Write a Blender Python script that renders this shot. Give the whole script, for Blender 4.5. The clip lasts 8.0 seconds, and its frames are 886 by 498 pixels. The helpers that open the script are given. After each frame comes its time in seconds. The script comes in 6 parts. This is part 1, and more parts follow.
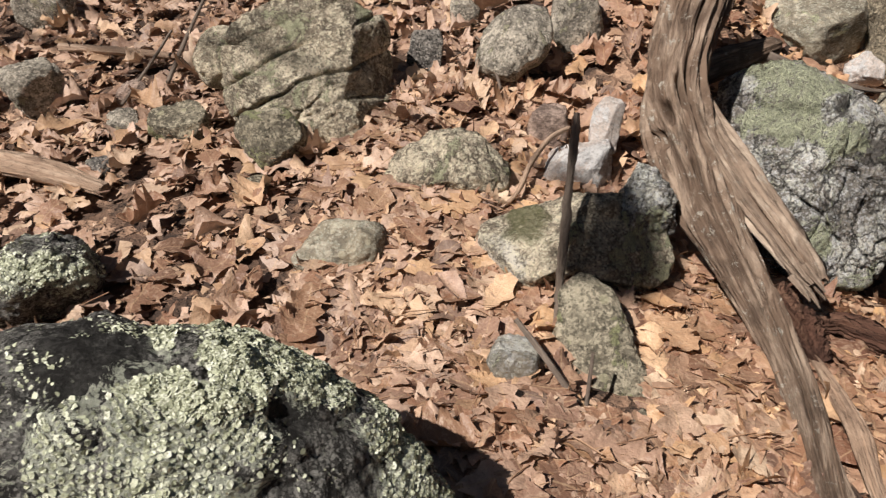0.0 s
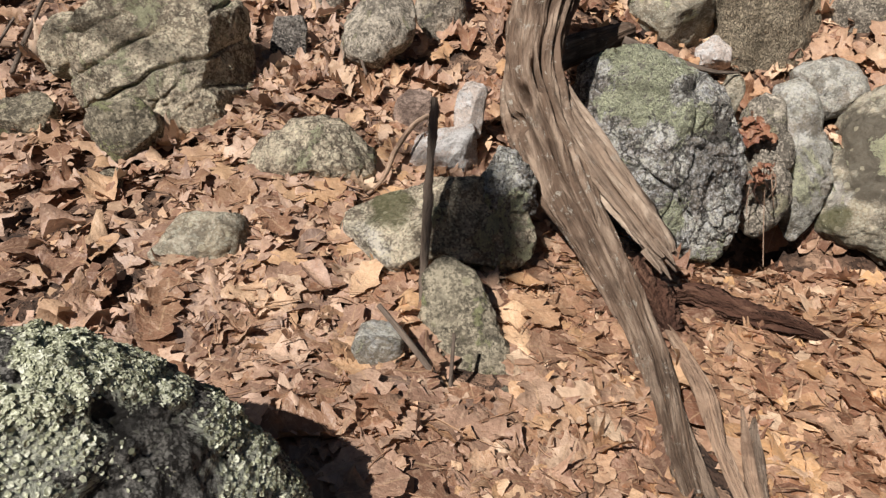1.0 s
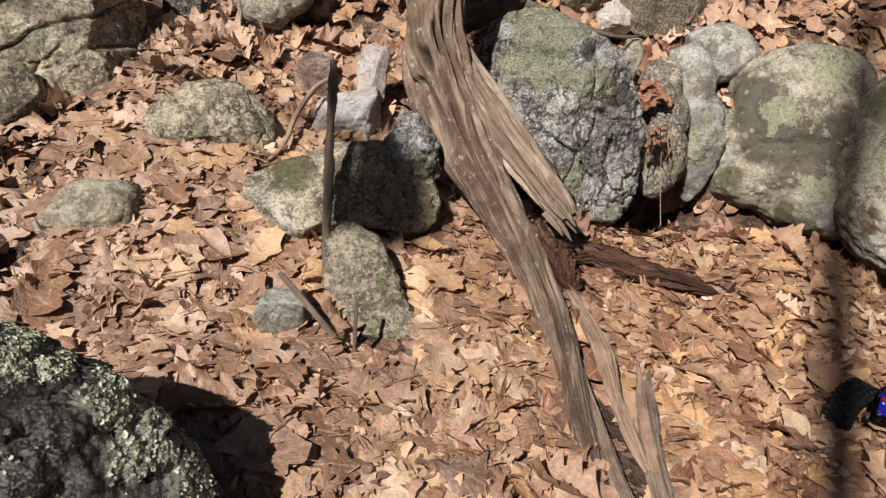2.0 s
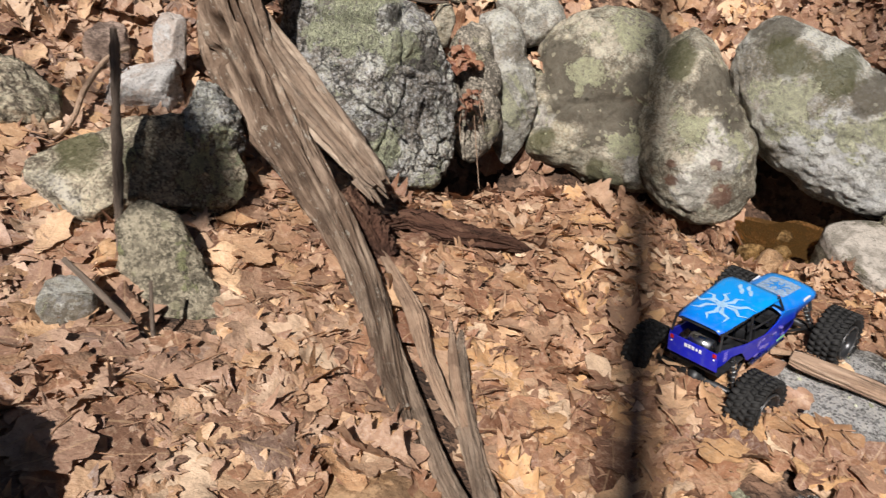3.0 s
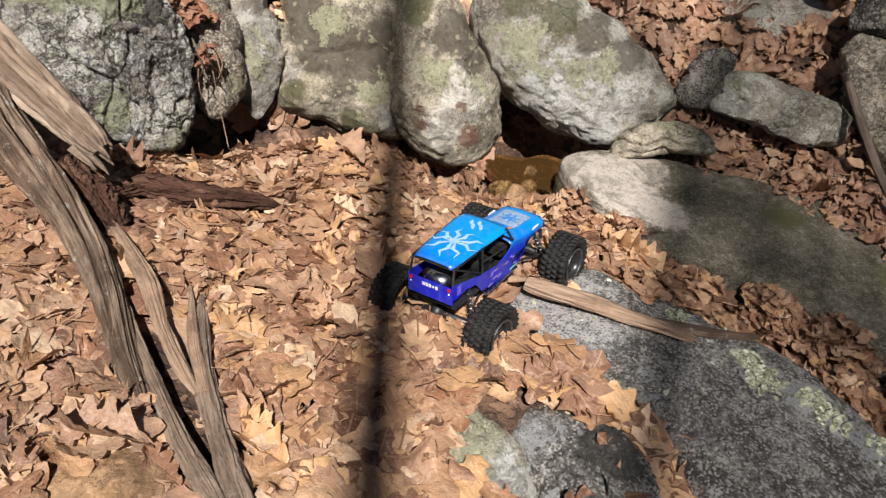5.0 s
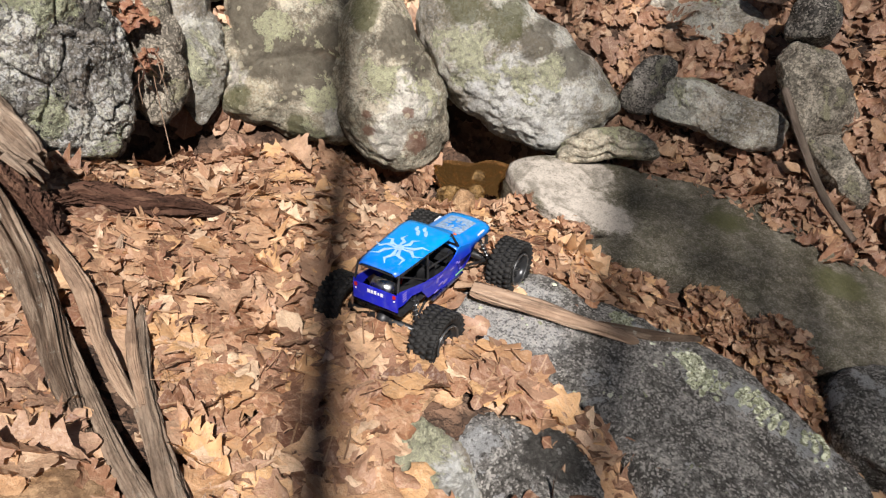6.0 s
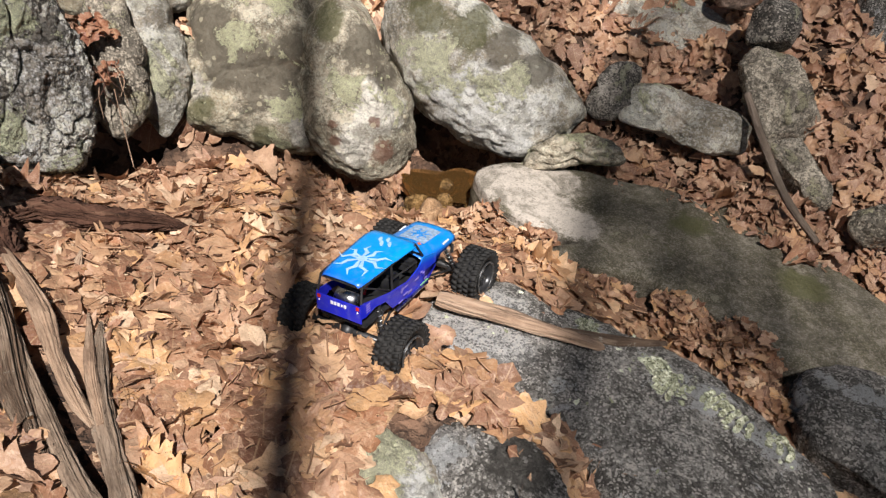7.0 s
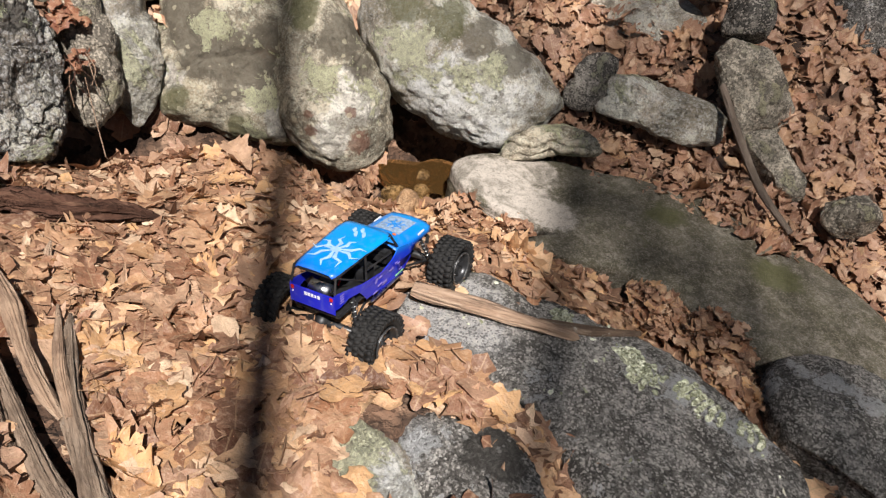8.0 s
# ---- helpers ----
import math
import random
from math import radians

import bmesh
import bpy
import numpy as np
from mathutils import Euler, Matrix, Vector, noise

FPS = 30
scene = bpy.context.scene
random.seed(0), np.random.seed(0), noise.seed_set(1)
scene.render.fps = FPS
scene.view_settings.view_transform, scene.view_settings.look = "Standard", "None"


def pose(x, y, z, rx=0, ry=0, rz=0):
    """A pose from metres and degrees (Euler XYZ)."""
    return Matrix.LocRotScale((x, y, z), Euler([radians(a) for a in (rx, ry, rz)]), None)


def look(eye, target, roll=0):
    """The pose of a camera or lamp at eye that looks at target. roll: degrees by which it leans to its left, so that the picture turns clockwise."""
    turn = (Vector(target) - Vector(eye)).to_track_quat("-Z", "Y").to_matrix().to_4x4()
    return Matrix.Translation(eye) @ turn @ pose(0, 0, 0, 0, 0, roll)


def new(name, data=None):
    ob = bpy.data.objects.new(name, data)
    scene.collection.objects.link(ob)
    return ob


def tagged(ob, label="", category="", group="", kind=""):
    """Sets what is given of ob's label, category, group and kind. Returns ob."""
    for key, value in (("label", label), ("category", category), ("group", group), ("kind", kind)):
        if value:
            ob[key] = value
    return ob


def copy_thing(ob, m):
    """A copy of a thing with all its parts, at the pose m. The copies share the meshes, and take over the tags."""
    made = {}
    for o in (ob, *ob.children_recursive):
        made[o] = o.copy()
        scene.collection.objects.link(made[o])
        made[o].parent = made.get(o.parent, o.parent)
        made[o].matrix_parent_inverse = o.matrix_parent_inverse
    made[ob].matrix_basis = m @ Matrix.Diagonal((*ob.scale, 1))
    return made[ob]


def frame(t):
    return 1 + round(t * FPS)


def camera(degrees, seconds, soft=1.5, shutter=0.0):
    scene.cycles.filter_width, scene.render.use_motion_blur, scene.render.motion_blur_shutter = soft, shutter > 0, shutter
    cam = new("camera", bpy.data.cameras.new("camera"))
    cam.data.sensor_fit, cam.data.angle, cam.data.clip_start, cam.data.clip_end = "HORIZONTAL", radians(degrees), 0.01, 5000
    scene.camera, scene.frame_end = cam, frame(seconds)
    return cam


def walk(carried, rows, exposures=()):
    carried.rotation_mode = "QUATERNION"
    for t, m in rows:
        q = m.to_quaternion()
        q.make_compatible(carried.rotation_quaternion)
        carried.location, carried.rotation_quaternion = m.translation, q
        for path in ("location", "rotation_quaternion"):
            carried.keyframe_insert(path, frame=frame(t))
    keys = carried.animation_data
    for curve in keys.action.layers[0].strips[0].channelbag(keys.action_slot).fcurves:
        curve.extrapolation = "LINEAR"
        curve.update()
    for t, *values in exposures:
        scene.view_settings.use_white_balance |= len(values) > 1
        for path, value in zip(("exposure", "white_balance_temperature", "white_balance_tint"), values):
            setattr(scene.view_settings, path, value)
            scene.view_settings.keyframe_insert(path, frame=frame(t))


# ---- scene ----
# ---- camera ----
cam = camera(59.4, 8.0, soft=1.25, shutter=0.15)
PATH = [
    (0, (0.020, 0.001, 1.416), (-0.321, 1.661, 0.355), -7.05),
    (0.5, (0.064, 0.001, 1.411), (-0.128, 1.677, 0.336), -5.64),
    (1, (0.104, 0.006, 1.398), (0.023, 1.670, 0.293), -4.63),
    (1.2, (0.115, 0.002, 1.394), (0.074, 1.656, 0.272), -4.14),
    (2.3, (0.156, 0.010, 1.390), (0.360, 1.597, 0.189), -0.53),
    (2.5, (0.179, 0.007, 1.380), (0.443, 1.581, 0.175), 0.10),
    (3, (0.262, -0.012, 1.367), (0.732, 1.489, 0.131), 2.41),
    (3.5, (0.322, -0.035, 1.360), (0.974, 1.361, 0.084), 5.38),
    (4, (0.359, -0.045, 1.365), (1.110, 1.278, 0.066), 6.82),
    (4.5, (0.381, -0.058, 1.370), (1.195, 1.227, 0.071), 7.25),
    (5, (0.419, -0.081, 1.374), (1.308, 1.160, 0.082), 8.31),
    (5.2, (0.428, -0.083, 1.380), (1.349, 1.132, 0.085), 9.04),
    (6.5, (0.453, -0.094, 1.383), (1.463, 1.087, 0.124), 10.67),
    (7, (0.476, -0.101, 1.388), (1.515, 1.066, 0.138), 10.54),
    (7.5, (0.489, -0.105, 1.390), (1.552, 1.039, 0.141), 10.79),
    (8, (0.491, -0.109, 1.386), (1.562, 1.017, 0.127), 11.69),
]
walk(cam, [(t, look(eye, target, roll)) for t, eye, target, roll in PATH], exposures=[(0, 0.26), (1, 0.19), (2.3, 0.20), (4.5, 0.31), (6.5, 0.46), (8, 0.46)])

# ---- light ----
SUN_AZ, SUN_EL = radians(33.5), radians(55)  # the way the shadows point, clockwise from +y
SUN_WAY = Vector((math.sin(SUN_AZ) * math.cos(SUN_EL), math.cos(SUN_AZ) * math.cos(SUN_EL), -math.sin(SUN_EL)))
world = bpy.data.worlds.new("sky")
scene.world = world
world.use_nodes = True
wn = world.node_tree.nodes
sky = wn.new("ShaderNodeTexSky")
sky.sky_type, sky.sun_disc = "NISHITA", False
sky.sun_elevation, sky.sun_rotation = SUN_EL, SUN_AZ + math.pi
wn["Background"].inputs["Strength"].default_value = 0.017
world.node_tree.links.new(sky.outputs[0], wn["Background"].inputs[0])
sun = new("sun", bpy.data.lights.new("sun", "SUN"))
sun.data.energy, sun.data.angle, sun.data.color = 5.0, radians(0.53), (1.0, 0.95, 0.915)
sun.matrix_world = look((0, 0, 8), Vector((0, 0, 8)) + SUN_WAY)

# ---- noise ----
_rng = np.random.RandomState(7)
_grad = _rng.normal(size=(512, 3))
_grad /= np.linalg.norm(_grad, axis=1)[:, None]
_perm = np.tile(_rng.permutation(512), 3)


def gnoise(p):
    """Gradient noise of rows of points, about -0.7 to 0.7."""
    p = np.asarray(p, float)
    i = np.floor(p).astype(int)
    f = p - i
    u = f * f * f * (f * (f * 6 - 15) + 10)
    i &= 511
    out = np.zeros(len(p))
    for dx in (0, 1):
        for dy in (0, 1):
            for dz in (0, 1):
                h = _perm[_perm[_perm[(i[:, 0] + dx) & 511] + ((i[:, 1] + dy) & 511)] + ((i[:, 2] + dz) & 511)] & 511
                g = (_grad[h] * (f - (dx, dy, dz))).sum(1)
                w = (u[:, 0] if dx else 1 - u[:, 0]) * (u[:, 1] if dy else 1 - u[:, 1]) * (u[:, 2] if dz else 1 - u[:, 2])
                out += w * g
    return out


def fbm(p, octaves=4, gain=0.5):
    p, amp, out = np.asarray(p, float), 1.0, 0.0
    for _ in range(octaves):
        out = out + amp * gnoise(p)
        p, amp = p * 2.03 + 17.3, amp * gain
    return out


# ---- mesh helpers ----
def mesh_of(name, verts, faces, uv=None, smooth=True):
    """A mesh from arrays of vertices and of triangles or quads (one size of face)."""
    me = bpy.data.meshes.new(name)
    verts, faces = np.asarray(verts, np.float32), np.asarray(faces, np.int32)
    k = faces.shape[1]
    me.vertices.add(len(verts))
    me.vertices.foreach_set("co", verts.ravel())
    me.loops.add(faces.size)
    me.loops.foreach_set("vertex_index", faces.ravel())
    me.polygons.add(len(faces))
    me.polygons.foreach_set("loop_start", np.arange(0, faces.size, k, dtype=np.int32))
    me.polygons.foreach_set("use_smooth", np.full(len(faces), smooth))
    if uv is not None:
        layer = me.uv_layers.new(name="UVMap")
        layer.data.foreach_set("uv", np.asarray(uv, np.float32)[faces.ravel()].ravel())
    me.update(calc_edges=True)
    me.validate()
    return me


def place(name, me, material, parent=None, label=""):
    ob = new(name, me)
    if material:
        me.materials.clear()
        me.materials.append(material)
    if parent:
        ob.parent = parent
    if label:
        tagged(ob, label)
    return ob


def part(name, bm, material, parent, label="", smooth=False):
    """Links a bmesh as one mesh object under a thing or a part."""
    me = bpy.data.meshes.new(name)
    bm.to_mesh(me)
    bm.free()
    for p in me.polygons:
        p.use_smooth = smooth
    return place(name, me, material, parent, label)


_ico = {}


def ico(level):
    if level not in _ico:
        bm = bmesh.new()
        bmesh.ops.create_icosphere(bm, subdivisions=level, radius=1)
        v = np.array([v.co[:] for v in bm.verts])
        f = np.array([[v.index for v in f.verts] for f in bm.faces])
        bm.free()
        _ico[level] = v / np.linalg.norm(v, axis=1)[:, None], f
    return _ico[level]


def spline(points, n):
    """Catmull-Rom through rows of numbers."""
    p = np.asarray(points, float)
    p = np.vstack([2 * p[0] - p[1], p, 2 * p[-1] - p[-2]])
    t = np.linspace(0, len(p) - 3 - 1e-6, n)
    i, f = t.astype(int), (t % 1)[:, None]
    a, b, c, d = p[i], p[i + 1], p[i + 2], p[i + 3]
    return 0.5 * (2 * b + (c - a) * f + (2 * a - 5 * b + 4 * c - d) * f**2 + (3 * b - a - 3 * c + d) * f**3)


def tube(points, n=60, k=24, groove=0.0, gfreq=5.0, twist=0.0, seed=0, flat=1.0, lumps=0.1, cap=True, along=1.2, splits=0, holes=()):
    """A sweep through rows of x, y, z, radius, with grooves along it. Returns vertices, quads and uv in metres."""
    rows = spline(points, n)
    c, r = rows[:, :3], np.maximum(rows[:, 3], 1e-4)
    t = np.gradient(c, axis=0)
    t /= np.linalg.norm(t, axis=1)[:, None]
    side = np.cross(t, (0, 0, 1.0))
    bad = np.linalg.norm(side, axis=1) < 0.15
    side[bad] = np.cross(t[bad], (0, 1.0, 0))
    side /= np.linalg.norm(side, axis=1)[:, None]
    up = np.cross(side, t)
    s = np.r_[0, np.cumsum(np.linalg.norm(np.diff(c, axis=0), axis=1))]
    a = np.linspace(0, 2 * math.pi, k + 1)
    A, S = np.meshgrid(a, s)
    tw = A - twist * S
    q = np.stack([np.cos(A) * gfreq * 0.5 + seed, np.sin(A) * gfreq * 0.5, S * along + seed * 3.1], -1).reshape(-1, 3)
    g = fbm(q, 4, 0.6).reshape(A.shape)
    l = fbm(np.stack([np.cos(tw) + seed * 2.3, np.sin(tw), S * 4], -1).reshape(-1, 3), 2).reshape(A.shape)
    rr = r[:, None] * (1 + groove * g + lumps * l)
    rng = np.random.RandomState(seed + 5)
    for _ in range(splits):
        # a long crack that wanders round the wood and opens and closes
        a0 = rng.uniform(0, 2 * math.pi)
        path = a0 + 0.16 * fbm(np.c_[s * 1.5, np.full((n, 2), rng.uniform(0, 99))], 2)
        gape = np.clip(1.6 * fbm(np.c_[s * 3, np.full((n, 2), rng.uniform(0, 99))], 2) + 0.3, 0, 0.62)
        off = np.abs((A - path[:, None] + math.pi) % (2 * math.pi) - math.pi)
        rr = rr * (1 - gape[:, None] * np.exp(-((off / rng.choice((0.05, 0.08, 0.12))) ** 2)))
    for s0, a0, l0, w0, deep in holes:
        # a knot hole: how far along, which way round, its length, width and depth
        off = np.abs((tw - a0 + math.pi) % (2 * math.pi) - math.pi)
        rr = rr * (1 - deep * np.exp(-(((S - s0) / l0) ** 4) - (off / w0) ** 4))
    v = c[:, None] + side[:, None] * (np.cos(tw) * rr)[..., None] + up[:, None] * (np.sin(tw) * rr * flat)[..., None]
    v = v.reshape(-1, 3)
    i, j = np.meshgrid(np.arange(n - 1), np.arange(k), indexing="ij")
    c1 = k + 1
    f = np.stack([i * c1 + j, i * c1 + j + 1, (i + 1) * c1 + j + 1, (i + 1) * c1 + j], -1).reshape(-1, 4)[:, ::-1]
    uv = np.stack([A * r.mean(), S], -1).reshape(-1, 2)
    if cap:
        for row, flip in ((0, True), (n - 1, False)):
            m = len(v)
            v = np.vstack([v, c[row]])
            uv = np.vstack([uv, [0, s[row]]])
            jj = np.arange(k)
            e = np.stack([row * c1 + jj, row * c1 + jj + 1, np.full(k, m), np.full(k, m)], -1)
            f = np.vstack([f, e if flip else e[:, [1, 0, 2, 3]]])
    return v, f, uv


def mesh_tube(name, *args, **kw):
    v, f, uv = tube(*args, **kw)
    # caps are triangles: split everything
    tri = np.vstack([f[:, [0, 1, 2]], f[f[:, 2] != f[:, 3]][:, [0, 2, 3]]])
    return mesh_of(name, v, tri, uv)


# ---- materials ----
def material(name):
    m = bpy.data.materials.new(name)
    m.use_nodes = True
    nt = m.node_tree
    return m, nt, nt.nodes["Principled BSDF"]


def node(nt, kind, **inputs):
    n = nt.nodes.new(kind)
    for key, value in inputs.items():
        n.inputs[key.replace("_", " ")].default_value = value
    return n


def ramp(nt, source, stops):
    n = nt.nodes.new("ShaderNodeValToRGB")
    e = n.color_ramp.elements
    while len(e) < len(stops):
        e.new(0.5)
    for el, (pos, col) in zip(e, stops):
        el.position = pos
        el.color = (*col, 1) if len(col) == 3 else (col[0],) * 3 + (1,)
    nt.links.new(source, n.inputs[0])
    return n.outputs[0]


def mix(nt, fac, a, b, blend="MIX"):
    n = nt.nodes.new("ShaderNodeMix")
    n.data_type, n.blend_type = "RGBA", blend
    for sock, value in ((n.inputs[0], fac), (n.inputs[6], a), (n.inputs[7], b)):
        if isinstance(value, (int, float)):
            sock.default_value = value
        elif isinstance(value, tuple):
            sock.default_value = (*value, 1)
        else:
            nt.links.new(value, sock)
    return n.outputs[2]


def maths(nt, op, a, b=0.0, c=None):
    n = nt.nodes.new("ShaderNodeMath")
    n.operation = op
    for sock, value in zip(n.inputs, (a, b) if c is None else (a, b, c)):
        if isinstance(value, (int, float)):
            sock.default_value = value
        else:
            nt.links.new(value, sock)
    return n.outputs[0]


def noise_tex(nt, vec, scale, detail=4.0, rough=0.55, distort=0.0):
    n = node(nt, "ShaderNodeTexNoise", Scale=scale, Detail=detail, Roughness=rough, Distortion=distort)
    nt.links.new(vec, n.inputs["Vector"])
    return n.outputs[0]


def bump(nt, bsdf, height, strength, distance, chain=None):
    n = node(nt, "ShaderNodeBump", Strength=strength, Distance=distance)
    nt.links.new(height, n.inputs["Height"])
    if chain is not None:
        nt.links.new(chain, n.inputs["Normal"])
    nt.links.new(n.outputs[0], bsdf.inputs["Normal"])
    return n.outputs[0]


def own_coords(nt, zoom=1.0):
    """Object coordinates shifted by a random step for each object."""
    tc, info = nt.nodes.new("ShaderNodeTexCoord"), nt.nodes.new("ShaderNodeObjectInfo")
    sc = nt.nodes.new("ShaderNodeVectorMath")
    sc.operation = "MULTIPLY_ADD"
    sc.inputs[1].default_value = (zoom, zoom, zoom)
    nt.links.new(tc.outputs["Object"], sc.inputs[0])
    mul = maths(nt, "MULTIPLY", info.outputs["Random"], 37.0)
    nt.links.new(mul, sc.inputs[2])
    return sc.outputs[0]


def stone(name, base, pale, dark, lichen=0.4, lichen_col=(0.42, 0.46, 0.33), moss=0.0, speck=0.5, blotch=0.7, rough=0.88, relief=1.0, rust=0.0, lichen_scale=7.0, crust=0.5, net=0.0, grain=170.0, zoom=1.0, salt=1.0, stain_shade=0.6):
    """Weathered stone: mottled, crystalline, crusted. Mesh attributes mark patches of lichen, moss, pale, rust and dark
    stains; some hold painted light or shadow.
    """
    m, nt, b = material(name)
    v = own_coords(nt, zoom)
    black = tuple(c * 0.35 for c in dark)
    big = noise_tex(nt, v, 2.6, 7, 0.68, 0.4)
    mid = noise_tex(nt, v, 14.0, 9, 0.74, 0.3)
    small = noise_tex(nt, v, 55.0, 6, 0.75)
    fine = noise_tex(nt, v, 210.0, 3, 0.7)

    def patch(attr, wobble, lo, hi, fray=1.1):
        a = nt.nodes.new("ShaderNodeAttribute")
        a.attribute_name = attr
        return ramp(nt, maths(nt, "ADD", a.outputs["Fac"], maths(nt, "MULTIPLY", maths(nt, "SUBTRACT", wobble, 0.5), fray)), [(lo, (0,)), (hi, (1,))])

    fray = noise_tex(nt, v, 5.5, 13, 0.8, 0.3)
    flake = noise_tex(nt, v, 24.0, 10, 0.8, 0.2)
    col = mix(nt, ramp(nt, big, [(0.38, (0,)), (0.6, (1,))]), dark, base)
    col = mix(nt, maths(nt, "MULTIPLY", ramp(nt, fray, [(0.495, (0,)), (0.525, (1,))]), blotch), col, pale)
    col = mix(nt, maths(nt, "MULTIPLY", patch("pale", mid, 0.42, 0.55), 0.9), col, mix(nt, flake, pale, tuple(min(0.8, c * 1.7) for c in pale)))
    col = mix(nt, maths(nt, "MULTIPLY", ramp(nt, flake, [(0.53, (0,)), (0.56, (1,))]), 0.7 * salt), col, tuple(min(0.85, c * 1.25) for c in pale))
    col = mix(nt, maths(nt, "MULTIPLY", ramp(nt, flake, [(0.43, (1,)), (0.46, (0,))]), 0.75 * salt), col, tuple(c * 0.7 for c in dark))
    col = mix(nt, maths(nt, "MULTIPLY", ramp(nt, small, [(0.34, (1,)), (0.42, (0,))]), 0.5 * salt), col, black)
    # broad weather stains with soft rims, and pits
    weather = noise_tex(nt, v, 4.2, 12, 0.62, 0.9)
    col = mix(nt, maths(nt, "MULTIPLY", ramp(nt, weather, [(0.40, (1,)), (0.50, (0,))]), stain_shade), col, mix(nt, small, black, dark))
    pit = noise_tex(nt, v, 32.0, 7, 0.6, 0.5)
    pits = ramp(nt, pit, [(0.33, (1,)), (0.40, (0,))])
    col = mix(nt, maths(nt, "MULTIPLY", pits, 0.9 * stain_shade), col, black)
    # crystals
    vor = node(nt, "ShaderNodeTexVoronoi", Scale=grain)
    nt.links.new(v, vor.inputs["Vector"])
    sp = nt.nodes.new("ShaderNodeSeparateColor")
    nt.links.new(vor.outputs["Color"], sp.inputs[0])
    col = mix(nt, maths(nt, "MULTIPLY", ramp(nt, sp.outputs[0], [(0.72, (0,)), (0.76, (1,))]), speck), col, tuple(min(0.85, c * 1.3) for c in pale))
    col = mix(nt, maths(nt, "MULTIPLY", ramp(nt, sp.outputs[1], [(0.74, (0,)), (0.78, (1,))]), speck), col, black)
    # dark crusts and stains, with a branch's shadow painted on two boulders
    cr = noise_tex(nt, v, 7.0, 11, 0.78, 0.6)
    crm = ramp(nt, cr, [(0.54, (0,)), (0.57, (1,))])
    col = mix(nt, maths(nt, "MULTIPLY", crm, crust), col, tuple(c * 0.45 for c in dark))
    col = mix(nt, maths(nt, "MULTIPLY", patch("stain_shade", mid, 0.42, 0.58), 0.85), col, mix(nt, small, black, tuple(c * 0.7 for c in dark)))
    lumps = maths(nt, "SUBTRACT", maths(nt, "ADD", maths(nt, "MULTIPLY", mid, 0.9), maths(nt, "MULTIPLY", flake, 0.5)), maths(nt, "MULTIPLY", pits, 0.25))
    if net:
        # hair cracks round plates of uneven size
        off = nt.nodes.new("ShaderNodeVectorMath")
        off.operation = "MULTIPLY_ADD"
        off.inputs[1].default_value = (0.16, 0.16, 0.16)
        warp = node(nt, "ShaderNodeTexNoise", Scale=9.0, Detail=5.0, Roughness=0.65)
        nt.links.new(v, warp.inputs["Vector"])
        nt.links.new(warp.outputs["Color"], off.inputs[0])
        nt.links.new(v, off.inputs[2])
        ed = node(nt, "ShaderNodeTexVoronoi", Scale=13.0)
        ed.feature = "DISTANCE_TO_EDGE"
        nt.links.new(off.outputs[0], ed.inputs["Vector"])
        broken = ramp(nt, big, [(0.34, (0.15,)), (0.5, (1,))])
        line = maths(nt, "MULTIPLY", ramp(nt, ed.outputs["Distance"], [(0.0, (1,)), (0.07, (0,))]), broken)
        col = mix(nt, maths(nt, "MULTIPLY", line, net), col, black)
        plate = maths(nt, "MINIMUM", ed.outputs["Distance"], 0.22)
        lumps = maths(nt, "ADD", maths(nt, "SUBTRACT", lumps, maths(nt, "MULTIPLY", line, 0.6 * net)), maths(nt, "MULTIPLY", plate, 2.0 * net))
    rs = noise_tex(nt, v, 9.0, 5, 0.6)
    if rust:
        col = mix(nt, maths(nt, "MULTIPLY", ramp(nt, rs, [(0.6, (0,)), (0.7, (1,))]), rust), col, (0.2, 0.1, 0.055))
    col = mix(nt, maths(nt, "MULTIPLY", patch("rust", small, 0.45, 0.6), 0.75), col, (0.19, 0.085, 0.055))
    green = mix(nt, small, (0.05, 0.052, 0.02), (0.17, 0.165, 0.07))
    col = mix(nt, maths(nt, "MULTIPLY", patch("moss", mid, 0.40, 0.62), 0.8), col, green)
    if moss:
        mm = noise_tex(nt, v, 4.5, 9, 0.72, 0.2)
        lo = 0.66 - 0.2 * moss
        col = mix(nt, maths(nt, "MULTIPLY", ramp(nt, mm, [(lo, (0,)), (lo + 0.07, (1,))]), 0.8), col, green)
    # lichen: frayed patches with a paler rim, and small round spots
    wrinkle = noise_tex(nt, v, 75.0, 6, 0.75, 0.8)
    lobe = maths(nt, "ABSOLUTE", maths(nt, "SUBTRACT", wrinkle, 0.5))
    tint = mix(nt, ramp(nt, lobe, [(0.0, (0,)), (0.06, (1,))]), tuple(c * 0.68 for c in lichen_col), tuple(min(0.85, c * 1.15) for c in lichen_col))
    tint = mix(nt, maths(nt, "MULTIPLY", ramp(nt, flake, [(0.43, (1,)), (0.47, (0,))]), 0.5), tint, tuple(c * 0.6 for c in lichen_col))
    tint = mix(nt, maths(nt, "MULTIPLY", ramp(nt, small, [(0.39, (1,)), (0.45, (0,))]), 0.85), tint, tuple(c * 1.2 for c in dark))
    mask = patch("lichen", cr, 0.48, 0.505, 3.2)
